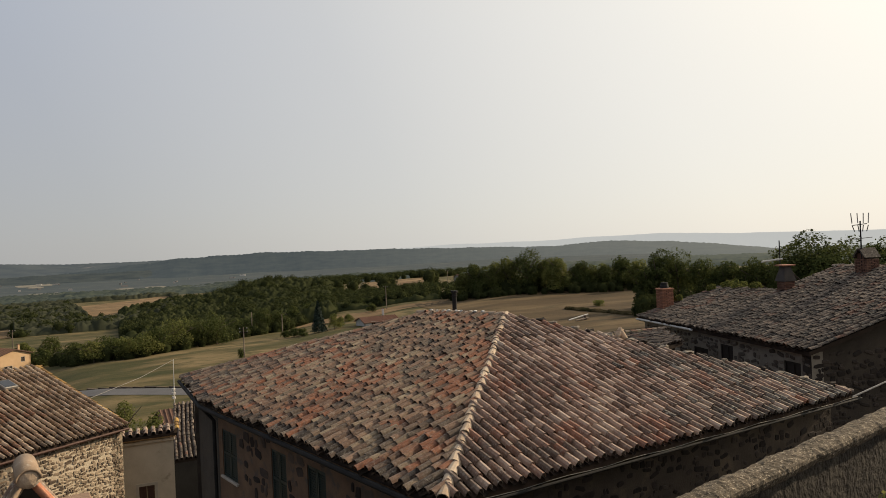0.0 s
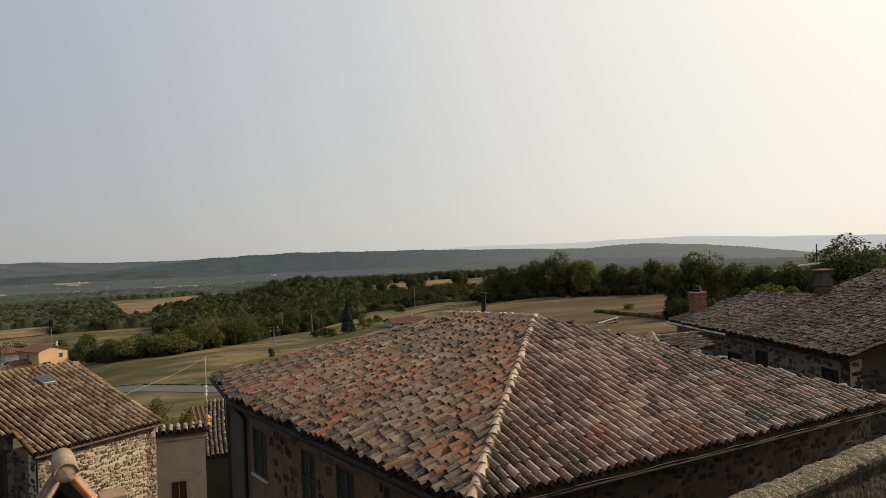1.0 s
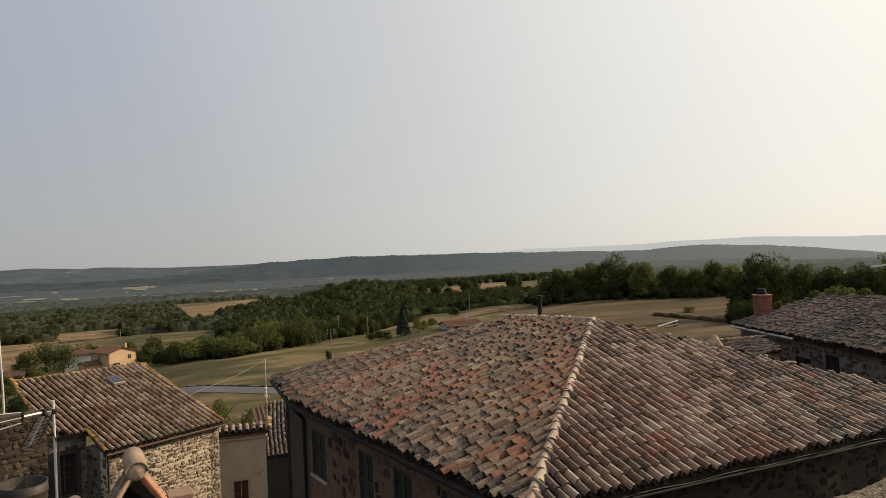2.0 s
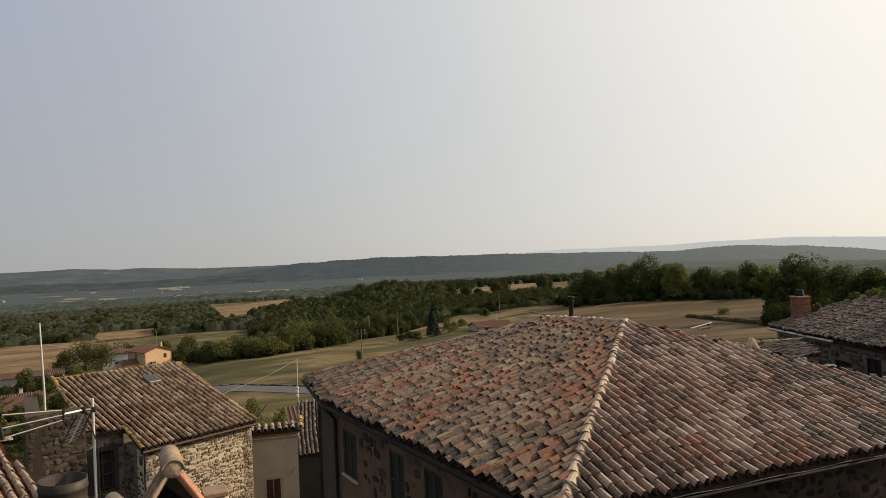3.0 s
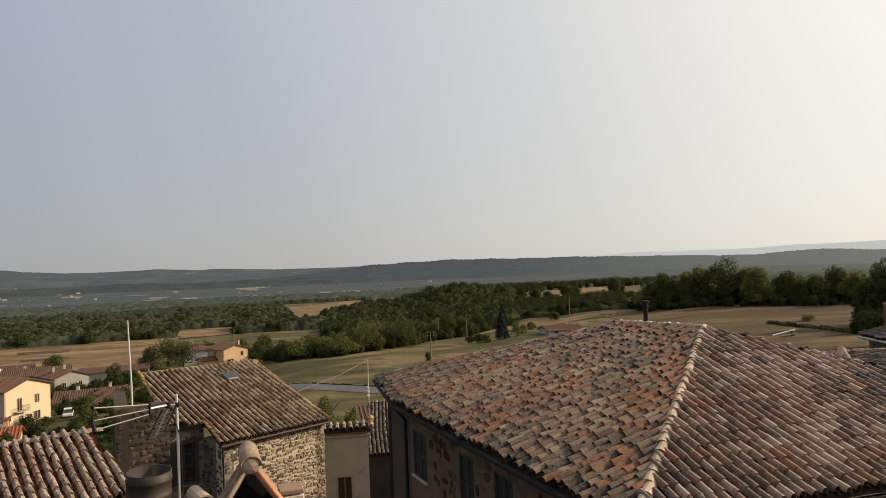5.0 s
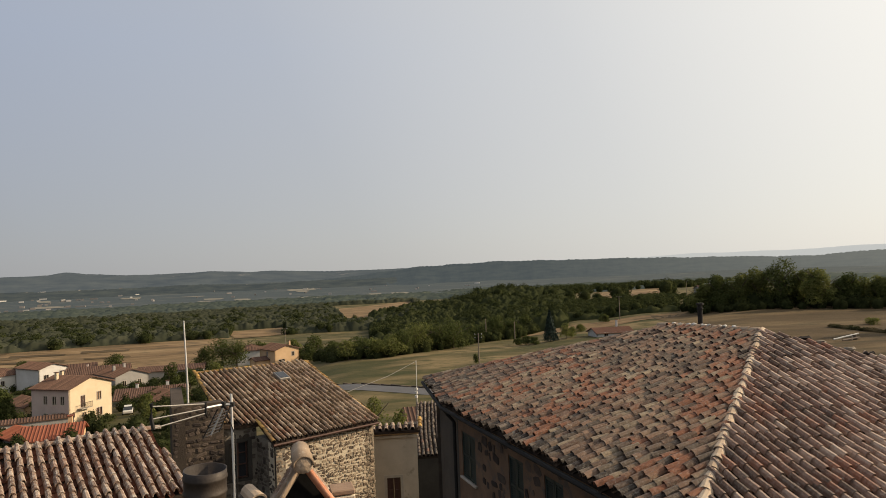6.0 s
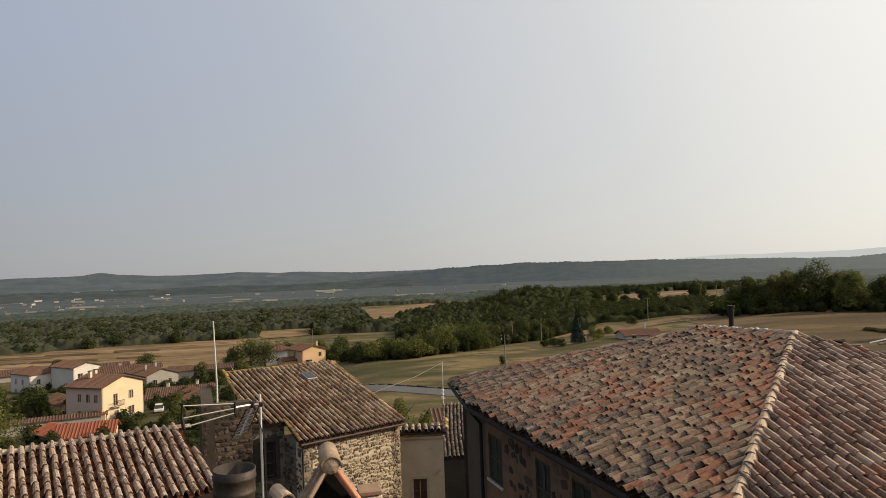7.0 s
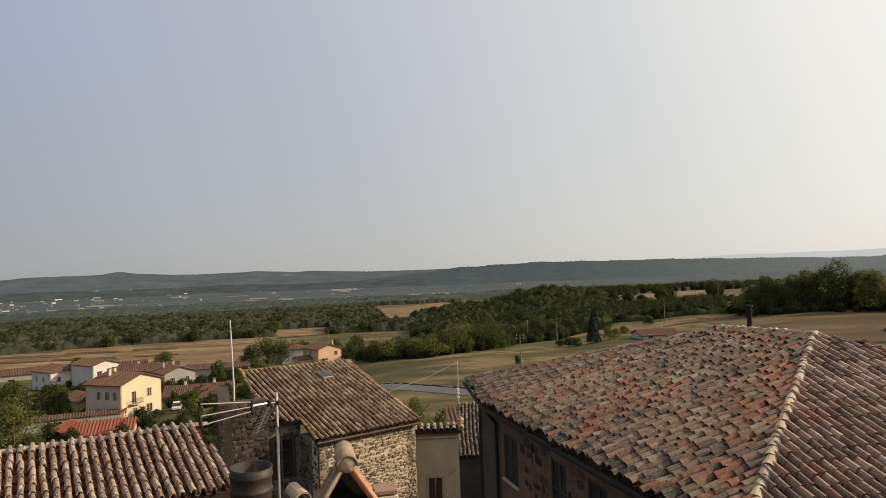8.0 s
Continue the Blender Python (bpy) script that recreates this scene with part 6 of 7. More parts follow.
village_house("ochre_villa", "ochre rendered house with brown roof and porch", -77, 203, 48, 8, 10, 5.0, 1.3, M_OCHRE, M_FARROOF, [(0, 6.0, 2.9, 0.9, 1.2, K), (3, 5, 2.9, 1.1, 1.4, K), (0, 2.2, 0.3, 2.0, 1.8, K)], zoff=0.2, chimneys=((2.5, -2, 7.2, 0.5),))
village_house("porch_house", "small ochre house with brown lean-to roof", -81.5, 199, 138, 4, 5, 2.2, 0.8, M_OCHRE, M_FARROOF, zoff=0.2)
village_house("red_roofed_house", "low pale house with red tile roof in the meadow", 21.4, 188, 105, 7, 10, 1.2, 1.1, M_WHITE, M_DULLRED, [(3, 2.5, 0.4, 1.0, 0.9, K)], zoff=-0.3, chimneys=((0.5, -2, 4.2, 0.5),))
village_house("hill_villa", "pale stone villa among far trees", 100, 395, 100, 9, 14, 5.0, 1.6, M_GREYW, M_FARROOF, [(3, 4, 2.5, 1.0, 1.4, K), (3, 9, 2.5, 1.0, 1.4, K)], zoff=0)
village_house("red_brown_house", "low house with weathered red-brown roof", -8.8, 76.5, 108, 7, 11, 2.6, 1.4, M_GREYW, M_FARROOF, zoff=-1.5)



def small_car(x, y, yaw, material, label):
    c = thing("car", label, "car", "parked cars")
    c.matrix_basis = pose(x, y, float(ground_z(x, y)) + 0.02, 0, 0, yaw)
    bm = boxed(-0.85, -2.0, 0.3, 0.85, 2.0, 0.85, None, 0.12)
    part("body", bm, material, c)
    bm = bmesh.new()
    lo = [bm.verts.new(p) for p in ((-0.8, -1.3, 0.83), (0.8, -1.3, 0.83), (0.8, 1.6, 0.83), (-0.8, 1.6, 0.83))]
    hi = [bm.verts.new(p) for p in ((-0.65, -0.6, 1.42), (0.65, -0.6, 1.42), (0.65, 1.1, 1.42), (-0.65, 1.1, 1.42))]
    bm.faces.new(hi)
    bm.faces.new(lo[::-1])
    for i in range(4):
        bm.faces.new((lo[i], lo[(i + 1) % 4], hi[(i + 1) % 4], hi[i]))
    part("cabin", bm, M_GLASS, c, "dark glazed cabin")
    part("roof", boxed(-0.66, -0.62, 1.41, 0.66, 1.12, 1.46, None, 0.02), material, c)
    for sx in (-0.85, 0.85):
        for sy in (-1.25, 1.25):
            w = child("wheel", None, c)
            part("tyre", tubed([(sx - 0.1, sy, 0.32), (sx + 0.1, sy, 0.32)], 0.32, 14), M_DARKMETAL, w)
            part("rim", tubed([(sx - 0.105, sy, 0.32), (sx + 0.105, sy, 0.32)], 0.19, 10), M_ALU, w)


small_car(-76.2, 121.5, 30, M_WHITE, "small white car parked beside the tall house")
small_car(-118, 140, 80, M_GREYW, "grey car parked below the white house")

# ---- distant town on the plain ----
def far_town():
    rng = random.Random(19)
    bm = bmesh.new()
    spots = [(-46 + 15 * rng.random() ** 1.4, rng.uniform(1300, 2800), 1.0) for _ in range(150)] + [(rng.uniform(-33, -3), rng.uniform(1500, 2700), 0.7) for _ in range(50)]
    for az, d, k in spots:
        x, y = polar(az, d)
        z = plain_z(x, y)
        w, l, h = rng.choice((5, 6, 8, 10, 18)) * k, rng.uniform(5, 9), rng.uniform(1.5, 4.0)
        box(bm, -w / 2, -l / 2, -6, w / 2, l / 2, h, pose(x, y, z, 0, 0, rng.uniform(-20, 20) - az))
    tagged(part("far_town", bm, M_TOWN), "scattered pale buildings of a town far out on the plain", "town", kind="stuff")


# town walls glow faintly to carry the distance haze
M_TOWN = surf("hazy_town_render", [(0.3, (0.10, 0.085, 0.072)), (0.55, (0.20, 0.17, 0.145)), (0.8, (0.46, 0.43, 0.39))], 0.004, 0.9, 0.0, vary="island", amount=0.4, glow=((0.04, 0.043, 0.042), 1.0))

far_town()


# ---- the plaster house beside the stone house, and roofs behind ----
def plaster_house():
    h = thing("plaster_house", "narrow grey-beige plastered house with a tile-edged flat roof", "house")
    p, q = (-7.62, 31.1), (-5.46, 31.53)
    hole = [(0.75, 1.38, 1.25, 2.45)]
    # front in pale plaster, side wall in its shade-darkened copy
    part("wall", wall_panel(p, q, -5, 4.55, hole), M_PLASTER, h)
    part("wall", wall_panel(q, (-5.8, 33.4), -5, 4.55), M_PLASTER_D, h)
    W = wall_frame(p, q)
    shutter_window(h, W, *hole[0], M_SHUTTER_B, False, False, label="closed brown shutters in pale surround", trim=M_TRIM)
    u = Vector((q[0] - p[0], q[1] - p[1], 0)).normalized()
    n = Vector((u.y, -u.x, 0))
    c = child("cornice", None, h)
    c.matrix_basis = W
    part("band", boxed(-0.05, 0, 4.28, 2.25, 0.09, 4.40, None, 0.01), M_PLASTER, c)
    part("ledge", boxed(-0.05, 0, 4.44, 2.3, 0.15, 4.56, None, 0.01), M_OCHRE, c)
    a, b = Vector((*p, 4.62)) + n * 0.25 - u * 0.1, Vector((*q, 4.62)) + n * 0.25 + u * 0.15
    part("roof_deck", prism([a, b, b - n * 0.75 + Vector((0, 0, 0.14)), a - n * 0.75 + Vector((0, 0, 0.14))], 0.1), M_CHANNEL, h)
    tile_face(h, (a, b, b - n * 0.75 + Vector((0, 0, 0.14)), a - n * 0.75 + Vector((0, 0, 0.14))), M_PALE, M_PALES, a, pitch=0.30, width=0.2, rise=0.1, singles=80, rng=random.Random(71))
    tile_line(h, b + Vector((0, 0, 0.05)), b - n * 0.75 + Vector((0, 0, 0.2)), M_MOSS, width=0.22, name="verge_tile")


plaster_house()


def back_roof(name, e0, e1, r0, seed, wall_z=-5):
    h = thing(name, "lower house behind with a dull barrel-tile roof", "house", "roofs behind the plaster house")
    e0, e1, r0 = Vector(e0), Vector(e1), Vector(r0)
    r1 = r0 + (e1 - e0)
    part("roof_deck", prism([e0, e1, r1, r0], 0.12), M_CHANNEL, h)
    tile_face(h, (e0, e1, r1, r0), M_OLD, M_OLDS, e0, pitch=0.24, singles=60, rng=random.Random(seed))
    part("wall", wall_panel(e0[:2], e1[:2], wall_z, min(e0.z, e1.z) - 0.1), M_PLASTER_D, h)
    return h


back_roof("back_house", (-7.2, 38.0, 1.5), (-3.2, 38.8, 1.5), (-7.7, 40.5, 2.3), 81)
back_roof("back_house", (-7.1, 41.3, 1.9), (-3.0, 41.9, 1.9), (-7.7, 44.9, 3.1), 82)


# ---- small roof between the big house and the dark house ----
def small_roof():
    h = thing("outhouse", "low outhouse with a dark mossy tile roof", "house")
    e0, e1, r1, r0 = Vector((10.2, 23.6, 7.35)), Vector((16.2, 26.4, 7.6)), Vector((17.0, 29.3, 7.82)), Vector((10.8, 27.2, 8.0))
    part("roof_deck", prism([e0, e1, r1, r0], 0.15), M_CHANNEL, h)
    tile_face(h, (e0, e1, r1, r0), M_OLD, M_OLDS, e1, singles=150, rough=1.4, rng=random.Random(91), edge=0.05)
    tile_line(h, r0, r1, M_OLD, width=0.2, rise=0.06)
    part("wall", wall_panel((10.4, 24.0), (16.0, 26.7), -5, 7.3), M_MORTAR_D, h)
    part("wall", wall_panel((16.0, 26.7), (16.8, 29.0), -5, 7.4), M_MORTAR_D, h)


small_roof()


# ---- chimneys and aerials on the dark house ----
def brick_stack(name, label, x, y, z0, z1, w, material=None):
    t = thing(name, label, "chimney")
    t.location = (x, y, z0)
    part("core", boxed(-w / 2 + 0.02, -w / 2 + 0.02, -0.5, w / 2 - 0.02, w / 2 - 0.02, z1 - z0 - 0.01), M_MORTAR_D, t)
    me = bpy.data.meshes.new("brick")
    bm = boxed(-0.12, -0.055, -0.03, 0.12, 0.055, 0.03, None, 0.006)
    bm.to_mesh(me)
    bm.free()
    me.materials.append(material or M_BRICKRED)
    rng = random.Random(int(x * 10))
    k = 0
    z = 0.03
    while z < z1 - z0:
        for side in range(4):
            n = int(w / 0.25)
            for i in range(n):
                s = -w / 2 + (i + 0.5 + (0.25 if k % 2 else -0.25)) * w / n
                s = max(-w / 2 + 0.12, min(w / 2 - 0.12, s))
                b = child("brick", me, t)
                b.matrix_basis = pose(0, 0, z, 0, 0, 90 * side) @ pose(s, -w / 2 + 0.055 - rng.uniform(0.0, 0.012), 0)
        z += 0.072
        k += 1
    return t


rc = brick_stack("brick_chimney", "square red brick chimney with a black metal cowl", 19.2, 32.85, 8.3, 9.45, 0.64)
part("cowl", tubed([(0, 0, 1.1), (0, 0, 1.30), (0, 0, 1.36), (0, 0, 1.50)], 0.24, 14, 0.7), M_DARKMETAL, rc, "black metal cowl")
part("rim", boxed(-0.36, -0.36, 1.12, 0.36, 0.36, 1.19, None, 0.01), M_BRICKRED, rc)

dc = brick_stack("brick_chimney", "brick chimney under a flared sheet-metal hood", 22.2, 27.35, 9.1, 9.95, 0.52, M_BRICKDK)
_bm = bmesh.new()
_r = [[_bm.verts.new((a * s, b * s, z)) for a, b in ((-1, -1), (1, -1), (1, 1), (-1, 1))] for s, z in ((0.33, 0.80), (0.16, 1.45))]
for _i in range(4):
    _bm.faces.new((_r[0][_i], _r[0][(_i + 1) % 4], _r[1][(_i + 1) % 4], _r[1][_i]))
_bm.faces.new(_r[1])
_bm.faces.new(_r[0][::-1])
part("hood", _bm, M_RUST, dc, "rusty tapered hood")
part("top_plate", boxed(-0.34, -0.28, 1.50, 0.34, 0.28, 1.56, None, 0.01), M_BRICKRED, dc)
part("post", boxed(-0.18, -0.18, 1.40, 0.18, 0.18, 1.52), M_RUST, dc)

bc = brick_stack("brick_chimney", "broad brick chimney with a small gabled tile cap", 24.6, 25.2, 9.9, 10.85, 0.66, M_BRICKDK)
_bm = bmesh.new()
for _s in (-1, 1):
    box(_bm, -0.42, -0.03, 0, 0.42, 0.03, 0.52, pose(0, _s * 0.32, 0.98, _s * 36, 0, 0))
part("gable_cap", _bm, M_OLD, bc, "two leaning tile slabs")
for _x in (-0.26, 0.0, 0.26):
    part("support", boxed(_x - 0.05, -0.2, 0.93, _x + 0.05, 0.2, 1.2), M_BRICKDK, bc)


def roof_aerial(x, y, z0, z1):
    t = thing("tv_aerial", "grey metal television aerial with paired reflector grids", "aerial")
    t.location = (x, y, z0)
    H = z1 - z0
    part("mast", tubed([(0, 0, -0.9), (0, 0, H * 0.75)], 0.03, 6), M_DARKMETAL, t)
    part("cross_arm", tubed([(-0.55, 0.1, 0.25), (0.5, -0.1, 0.32)], 0.018, 6), M_GUTTER, t)
    part("boom", tubed([(-0.35, 0.05, H * 0.62), (0.3, -0.05, H * 0.66)], 0.02, 6), M_DARKMETAL, t)
    for sx, tilt in ((-0.42, -0.12), (-0.12, -0.05), (0.16, 0.05), (0.42, 0.10)):
        part("reflector", tubed([(sx - tilt, 0, H * 0.42), (sx, 0, H * 0.62)], 0.02, 5), M_DARKMETAL, t)
        part("reflector", tubed([(sx, 0, H * 0.68), (sx + tilt * 0.4, 0, H)], 0.022, 5), M_ALU, t)


roof_aerial(24.3, 25.15, 11.45, 12.85)

pole = thing("aerial_pole", "thin dark pole with a short pale cross bar", "pole")
part("mast", tubed([(26.24, 32.75, -1.0), (26.24, 32.75, 11.75)], 0.045, 6, 0.7), M_DARKMETAL, pole)
part("cross_bar", tubed([(25.2, 32.9, 10.62), (26.4, 32.75, 10.72)], 0.06, 6), M_POLE, pole)

fp = thing("flue_pipe", "black metal flue pipe on the ridge of the hip roof", "chimney")
part("pipe", tubed([(5.18, 22.0, 9.3), (5.20, 22.0, 10.60)], 0.075, 12), M_DARKMETAL, fp)
part("rain_cap", tubed([(5.20, 22.0, 10.59), (5.20, 22.0, 10.65)], 0.115, 12), M_DARKMETAL, fp)
part("collar", tubed([(5.20, 22.0, 10.46), (5.20, 22.0, 10.50)], 0.1, 12), M_DARKMETAL, fp)

cable = thing("cable", "pale grey cable running from the eave of the hip roof", "cable")
part("wire", tubed([(14.05, 14.95, 7.74), (15.6, 15.2, 8.05), (19.0, 15.9, 8.75), (24.0, 20.1, 9.6)], 0.022, 6), M_GREYW, cable)

# ---- masts and poles ----
mast = thing("mast", "slender white mast rising behind the stone house", "pole")
part("shaft", tubed([(-18.7, 35.5, -4.5), (-18.75, 35.5, 6.2), (-18.9, 35.55, 9.7)], 0.07, 8, 0.5), M_POLE, mast)


def wood_pole(x, y, height, arms=1, label="wooden power pole in the meadow", top=None):
    t = thing("power_pole", label, "pole", "power poles")
    t.location = (x, y, float(ground_z(x, y)))
    part("shaft", tubed([(0, 0, -0.5), (0, 0, height)], 0.14, 8, 0.7), M_WOODPOLE, t)
    for k in range(arms):
        arm = part("cross_arm", boxed(-0.8, -0.06, height - 0.4 - k * 0.7, 0.8, 0.06, height - 0.28 - k * 0.7), M_DARKMETAL, t)
        for s in (-0.7, 0, 0.7):
            part("insulator", tubed([(s, 0, height - 0.28 - k * 0.7), (s, 0, height - 0.05 - k * 0.7)], 0.05, 6), M_POLE, arm)


wood_pole(-10.9, 144, 6.4, 2)
wood_pole(-13.5, 211, 7.0, 0)
wood_pole(-4.5, 202, 6.0, 0)
wood_pole(30, 234, 8.0, 1)
wood_pole(80, 360, 10, 1)
wood_pole(-79, 214, 11, 1)
line_mast = thing("line_mast", "thin grey mast with glass insulators and a slack cable", "pole")
part("shaft", tubed([(-9.3, 54.2, -4.5), (-9.21, 54.22, 4.75)], 0.05, 6, 0.6), M_POLE, line_mast)
for _z in (1.9, 2.2, 2.5):
    part("insulator", tubed([(-9.28, 54.2, _z - 0.1), (-9.28, 54.2, _z + 0.08)], 0.13, 8), M_POLE, line_mast)
part("cable", tubed([(-9.21, 54.22, 4.7), (-9.9, 46.6, 4.75), (-10.75, 38.5, 5.1)], 0.014, 5), M_GUTTER, line_mast)


# ---- close by: chimney hood, flue pot, aerial ----
def lookout_roof():
    h = thing("lookout_roof", "small tile roof just under the lookout", "roof")
    e0, e1, r1, r0 = Vector((-3.6, 4.6, 8.5)), Vector((-1.2, 5.4, 8.5)), Vector((-2.0, 7.9, 9.05)), Vector((-4.4, 7.1, 9.05))
    part("roof_deck", prism([e0, e1, r1, r0], 0.15), M_CHANNEL, h)
    tile_face(h, (e0, e1, r1, r0), M_PALE, M_PALES, e0, singles=60, rng=random.Random(95))
    part("wall", wall_panel(e0[:2], e1[:2], -2, 8.35), M_MORTAR_D, h)
    part("wall", wall_panel(r1[:2], r0[:2], -2, 8.9), M_MORTAR_D, h)


lookout_roof()


def tent_chimney():
    t = thing("chimney", "chimney with a tent-shaped hood of old barrel tiles", "chimney")
    t.matrix_basis = pose(-2.30, 6.5, 9.0, 0, 0, 23)
    part("shaft", boxed(-0.42, -0.22, -0.6, 0.42, 0.30, 0.62, None, 0.015), M_MORTAR_D, t, "mortared shaft")
    part("ledge", boxed(0.28, 0.04, 0.80, 0.52, 0.30, 0.85, None, 0.01), M_RUSTY, t, "brick ledge")
    part("ledge_stone", boxed(0.30, 0.04, 0.5, 0.52, 0.30, 0.79, None, 0.01), M_MORTAR, t)
    tv, tf = barrel(0.21, 0.18, 0.74, 0.06, 0.0, 8)
    tv2 = tv.copy()
    for sgn, mats in ((-1, (M_RIDGE, M_PALE)), (1, (M_REDTILE, M_PALE))):
        for k, y in enumerate((-0.12, 0.08)):
            me = from_arrays("hood_tile", tv, tf.tolist(), mats[k], True)
            s = Vector((-sgn * 0.56, 0, 0.83)).normalized()
            u = Vector((0, -sgn, 0))
            n = u.cross(s)
            m = Matrix((u, s, n)).transposed().to_4x4()
            m.translation = (sgn * 0.43, y, 0.62)
            ob = child("hood_tile", me, t)
            ob.matrix_basis = m
            ob.modifiers.new("thick", "SOLIDIFY").thickness = 0.016
    bm = bmesh.new()
    a = [bm.verts.new(c) for y in (0.20, 0.24) for c in ((-0.42, y, 0.6), (0.42, y, 0.6), (0, y, 1.2))]
    for f in ((0, 1, 2), (5, 4, 3), (0, 3, 4, 1), (1, 4, 5, 2), (2, 5, 3, 0)):
        bm.faces.new([a[i] for i in f])
    # the slab's black carries the shade inside the hood
    part("back_slab", bm, M_DARKMETAL, t, "back slab, near black for the shade inside the hood")
    rv, rf = barrel(0.205, 0.185, 0.46, 0.10, 0.0, 10)
    ob = child("ridge_tile", from_arrays("ridge_tile", rv, rf.tolist(), M_RIDGE, True), t, "pale arched ridge tile")
    ob.matrix_basis = pose(0, -0.32, 1.225, 4, 0, 0)
    ob.modifiers.new("thick", "SOLIDIFY").thickness = 0.018
    bm = bmesh.new()
    bmesh.ops.create_icosphere(bm, subdivisions=2, radius=0.10, matrix=pose(0, -0.27, 1.235) @ Matrix.Diagonal((0.98, 0.6, 0.92, 1)))
    part("mortar_plug", bm, M_RIDGE, t, "mortar filling the tile end")


M_REDTILE = surf("red_tile", [(0.2, (0.30, 0.12, 0.07)), (0.5, (0.50, 0.22, 0.13)), (0.8, (0.60, 0.32, 0.20))], 8, 0.85, 0.4, 50)
M_RUSTY = surf("brown_brick", [(0.2, (0.20, 0.13, 0.09)), (0.8, (0.32, 0.22, 0.15))], 8, 0.9, 0.4, 50)
tent_chimney()


def flue_pot():
    t = thing("flue_pot", "squat open brown metal flue pot on a pipe", "chimney")
    t.matrix_basis = pose(-2.80, 5.48, 9.28, 1, 2, 0)
    bm = bmesh.new()
    prof = [(0.085, -0.8), (0.095, 0.82), (0.11, 0.85), (0.155, 0.87), (0.165, 0.885), (0.168, 0.94), (0.176, 0.95), (0.176, 0.97), (0.170, 0.98), (0.170, 1.06), (0.178, 1.07), (0.178, 1.09), (0.172, 1.10), (0.174, 1.145), (0.166, 1.145), (0.160, 0.90), (0.07, 0.89)]
    rings = [[bm.verts.new((r * math.cos(a), r * math.sin(a), z)) for a in [2 * math.pi * i / 40 for i in range(40)]] for r, z in prof]
    for a, b in zip(rings, rings[1:]):
        for i in range(40):
            bm.faces.new((a[i], a[(i + 1) % 40], b[(i + 1) % 40], b[i]))
    bm.faces.new(rings[-1])
    ob = part("pot", bm, M_RUST, t, "ringed pot with an open top")
    ob.data.polygons.foreach_set("use_smooth", [True] * len(ob.data.polygons))
    part("base_flange", tubed([(0, 0, 0.0), (0, 0, 0.05)], 0.14, 20), M_RUST, t)


flue_pot()


def yard_aerial():
    t = thing("tv_aerial", "weathered television aerial on a pale galvanised mast", "aerial")
    M = Vector((-2.68, 5.84, 0))
    part("mast", tubed([M + Vector((0, 0, 9.3)), M + Vector((-0.01, 0, 10.97))], 0.011, 10), M_POLE, t)
    part("clamp", boxed(-0.018, -0.018, 10.86, 0.018, 0.018, 10.90, Matrix.Translation(M), 0.006), M_DARKMETAL, t)
    hub = Vector((-2.745, 5.80, 10.885))
    head = Vector((-2.84, 5.66, 10.885))
    part("boom", tubed([M + Vector((0.01, 0.01, 10.875)), hub, head], 0.012, 6), M_ALU, t)
    part("dipole_box", boxed(-0.02, -0.02, -0.026, 0.02, 0.02, 0.026, Matrix.Translation(hub), 0.006), M_DARKMETAL, t, "black plastic junction box")
    part("bracket", tubed([head + Vector((0, 0, 0.05)), head + Vector((0, 0, -0.05))], 0.012, 6), M_DARKMETAL, t)
    for z0, end in ((0.035, Vector((-3.11, 5.29, 10.975))), (-0.005, Vector((-3.11, 5.29, 10.875))), (-0.045, Vector((-3.11, 5.28, 10.80)))):
        part("rod", tubed([head + Vector((0, 0, z0)), end], 0.0065, 6), M_GUTTER, t, "pale pitted rod")
    part("end_bracket", tubed([(-3.115, 5.285, 11.0), (-3.12, 5.285, 10.88), (-3.10, 5.28, 10.79)], 0.016, 6), M_DARKMETAL, t)
    a, b = Vector((-2.74, 5.80, 10.87)), Vector((-2.845, 5.755, 10.63))
    part("director_boom", tubed([a, b], 0.009, 6), M_ALU, t)
    side = Vector((0.075, 0.0, 0.03))
    for k in range(7):
        p = a.lerp(b, 0.25 + 0.12 * k)
        part("director", tubed([p - side, p + side], 0.0035, 5), M_ALU, t)
    part("side_rail", tubed([a + side, b + side], 0.006, 5), M_DARKMETAL, t)
    part("side_rail", tubed([a - side * 0.8, b - side], 0.006, 5), M_DARKMETAL, t)
    part("coax", tubed([hub, M + Vector((0.02, 0.0, 10.6)), M + Vector((0.03, 0.01, 9.4))], 0.005, 5), M_DARKMETAL, t)


yard_aerial()

rt = thing("ridge_stub", "short end of ridge tiles bedded in mortar", "roof")
tile_line(rt, (-2.54, 6.0, 9.93), (-2.66, 6.14, 9.96), M_RIDGE, width=0.17, length=0.3, rise=0.08, step=0.24, lift=0.0)
part("bed", boxed(-0.08, -0.25, -1.3, 0.08, 0.25, 0.0, pose(-2.64, 6.12, 9.95, 0, 0, 40)), M_MORTAR_D, rt)


# stone gable standing against the stone house
def side_gable():
    h = thing("stone_lean_to", "dark rubble stone gable against the stone house", "house")
    p, q = (-13.05, 23.5), (-11.6, 24.6)
    part("wall", wall_panel(p, q, -5, 7.35, thick=0.5), M_MORTAR_D, h)
    part("wall", wall_panel((-15.6, 28.0), p, -5, 7.3), M_MORTAR_D, h)
    rubble(h, p, q, 2.5, 7.3, M_DSTONE, M_DSTONES, (), (0.27, 0.18), 0.9, 150, (-12, 24, 7), 0.03, 97)


side_gable()

# shrub below the parapet
tree(4.45, 4.0, 1.38, 0.45, M_LEAF_L, 900, 0.035, "fresh green shrub growing on the terrace below the parapet", 0.1, 401, name="shrub", group="", zoff=8.9 - float(ground_z(4.35, 4.05)))


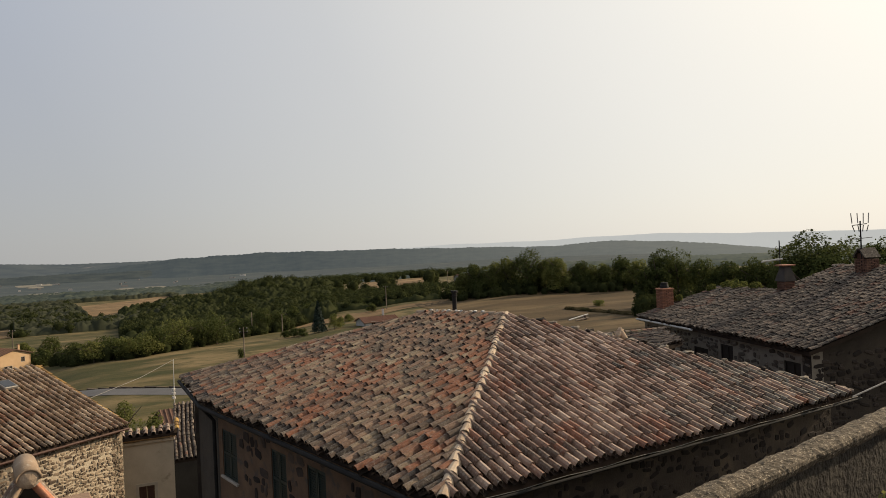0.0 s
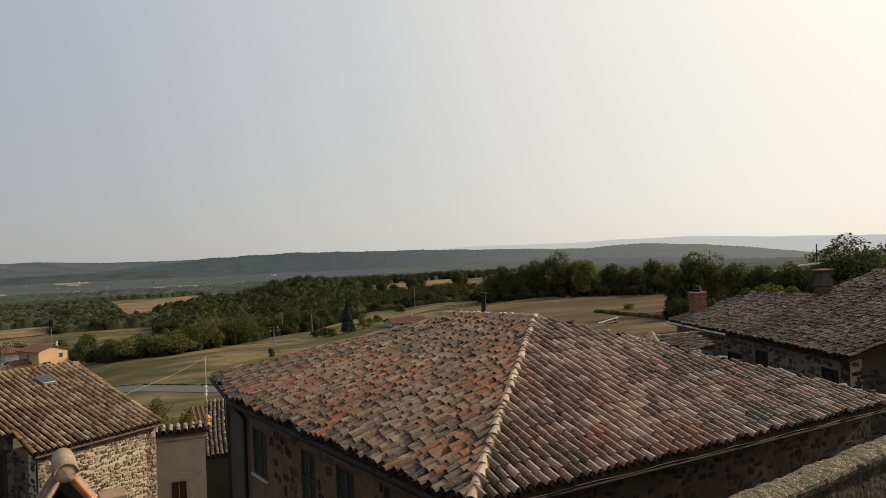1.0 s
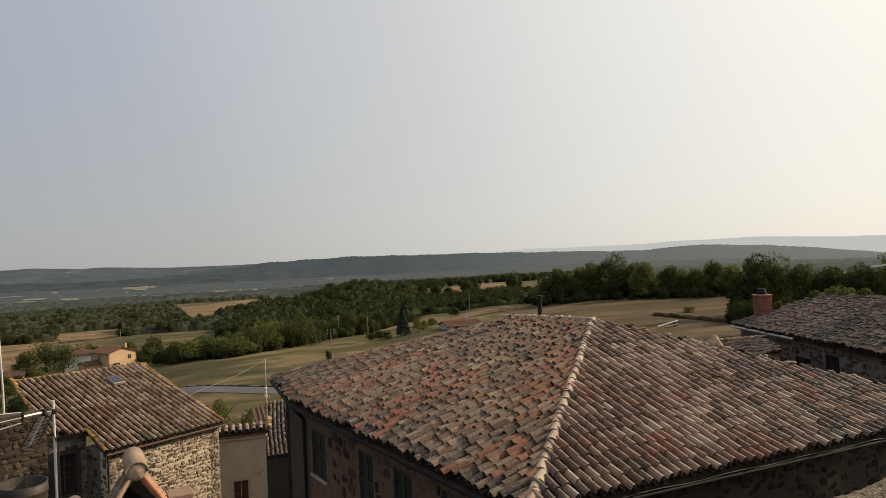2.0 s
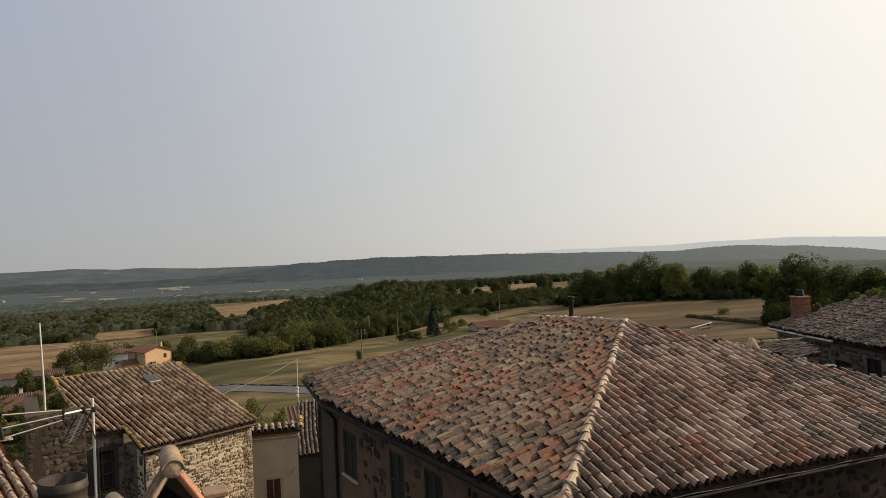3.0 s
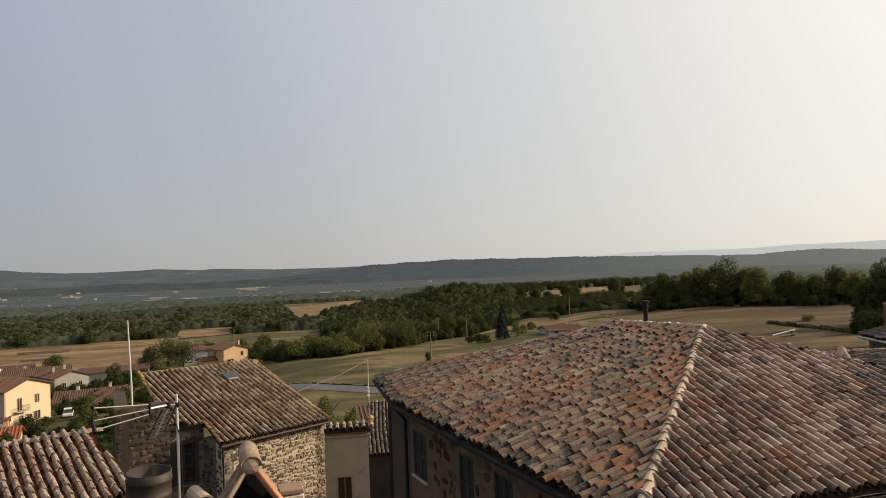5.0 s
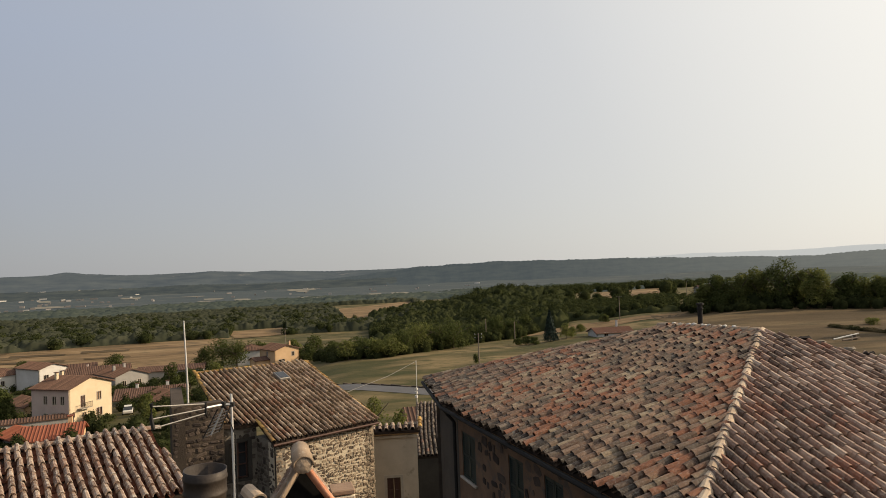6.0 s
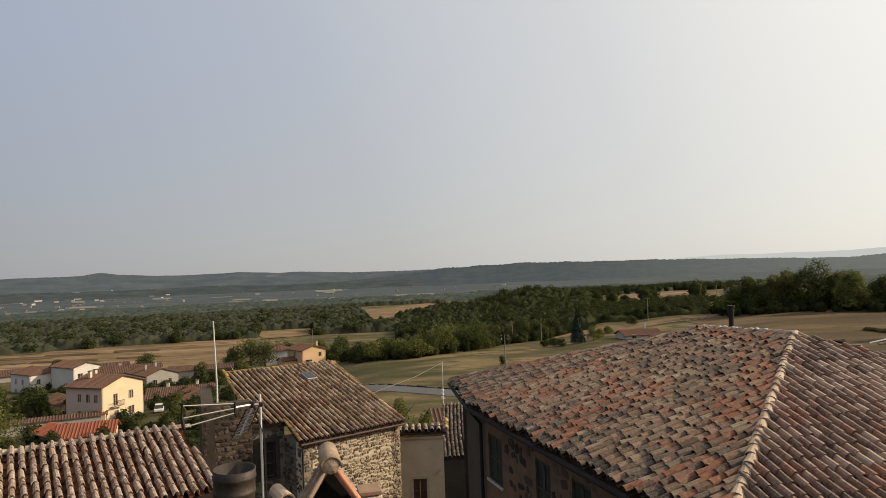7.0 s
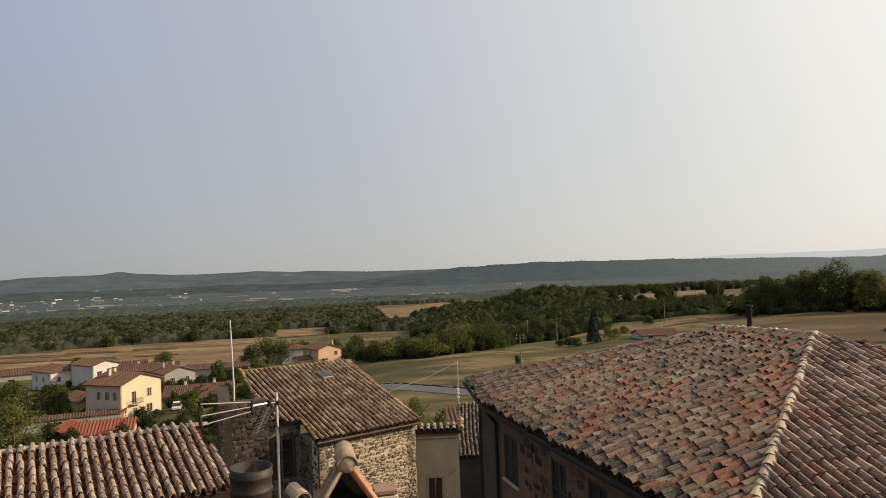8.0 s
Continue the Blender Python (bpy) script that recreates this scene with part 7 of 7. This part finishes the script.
# weeds rooted along the ridge of the lower dark roof
def roof_weeds(x, y, z, spread, seed):
    rng = random.Random(seed)
    t = thing("roof_weed", "tuft of yellow-green weeds growing on the old roof ridge", "plant", "weeds on the old roof")
    t.location = (x, y, z)
    V, Fc = [], []
    leaf_cloud(rng, (0, 0, 0.1), (spread, spread * 0.6, 0.28), 260, 0.06, V, Fc)
    child("leaves", from_arrays("leaves", V, Fc, M_LEAF_L), t)
    part("root_clump", tubed([(0, 0, -0.15), (0.02, 0, 0.12)], 0.05, 6, 0.5), M_BARK, t)


for _k, (_x, _y, _z, _r) in enumerate(((22.55, 32.2, 9.42, 0.5), (22.6, 31.2, 9.42, 0.6), (22.6, 30.0, 9.42, 0.45), (21.9, 32.7, 9.25, 0.35), (20.0, 32.8, 8.78, 0.3))):
    roof_weeds(_x, _y, _z, _r, 700 + _k)


# two old ridge tiles propped against each other on the hip
def propped_tiles():
    t = thing("propped_tile_pair", "two pale old tiles leaning together on the hip of the roof", "roof tile")
    t.location = (8.95, 17.65, 9.13)
    tv, tf = barrel(0.20, 0.17, 0.46, 0.07, 0.0, 6)
    for sgn in (-1, 1):
        ob = child("tile", from_arrays("tile", tv, tf.tolist(), M_RIDGE, True), t)
        ob.matrix_basis = pose(sgn * 0.19, 0, 0.06, 0, -sgn * 30, 0) @ pose(0, 0, 0, 90, 0, 0)
        ob.modifiers.new("thick", "SOLIDIFY").thickness = 0.018


# timber left lying in the brown field
def timber_pile():
    t = thing("timber_pile", "pale weathered beams lying on the brown field", "timber")
    x, y = 58.8, 136.5
    t.location = (x, y, float(ground_z(x, y)) + 0.12)
    for k, (a, b) in enumerate((((-2.6, -0.8, 0.35), (2.6, 1.0, 1.15)), ((-1.2, -1.2, 0.2), (2.4, 0.2, 0.5)), ((0.6, -0.6, 0.1), (1.6, 0.8, 0.9)))):
        part("beam", tubed([a, b], 0.16, 6, 0.9), M_POLE if k == 0 else M_WOODPOLE, t)
    part("stump", tubed([(1.6, 0.4, -0.3), (1.65, 0.4, 1.0)], 0.5, 9, 0.75), M_BARK, t)


propped_tiles()
timber_pile()
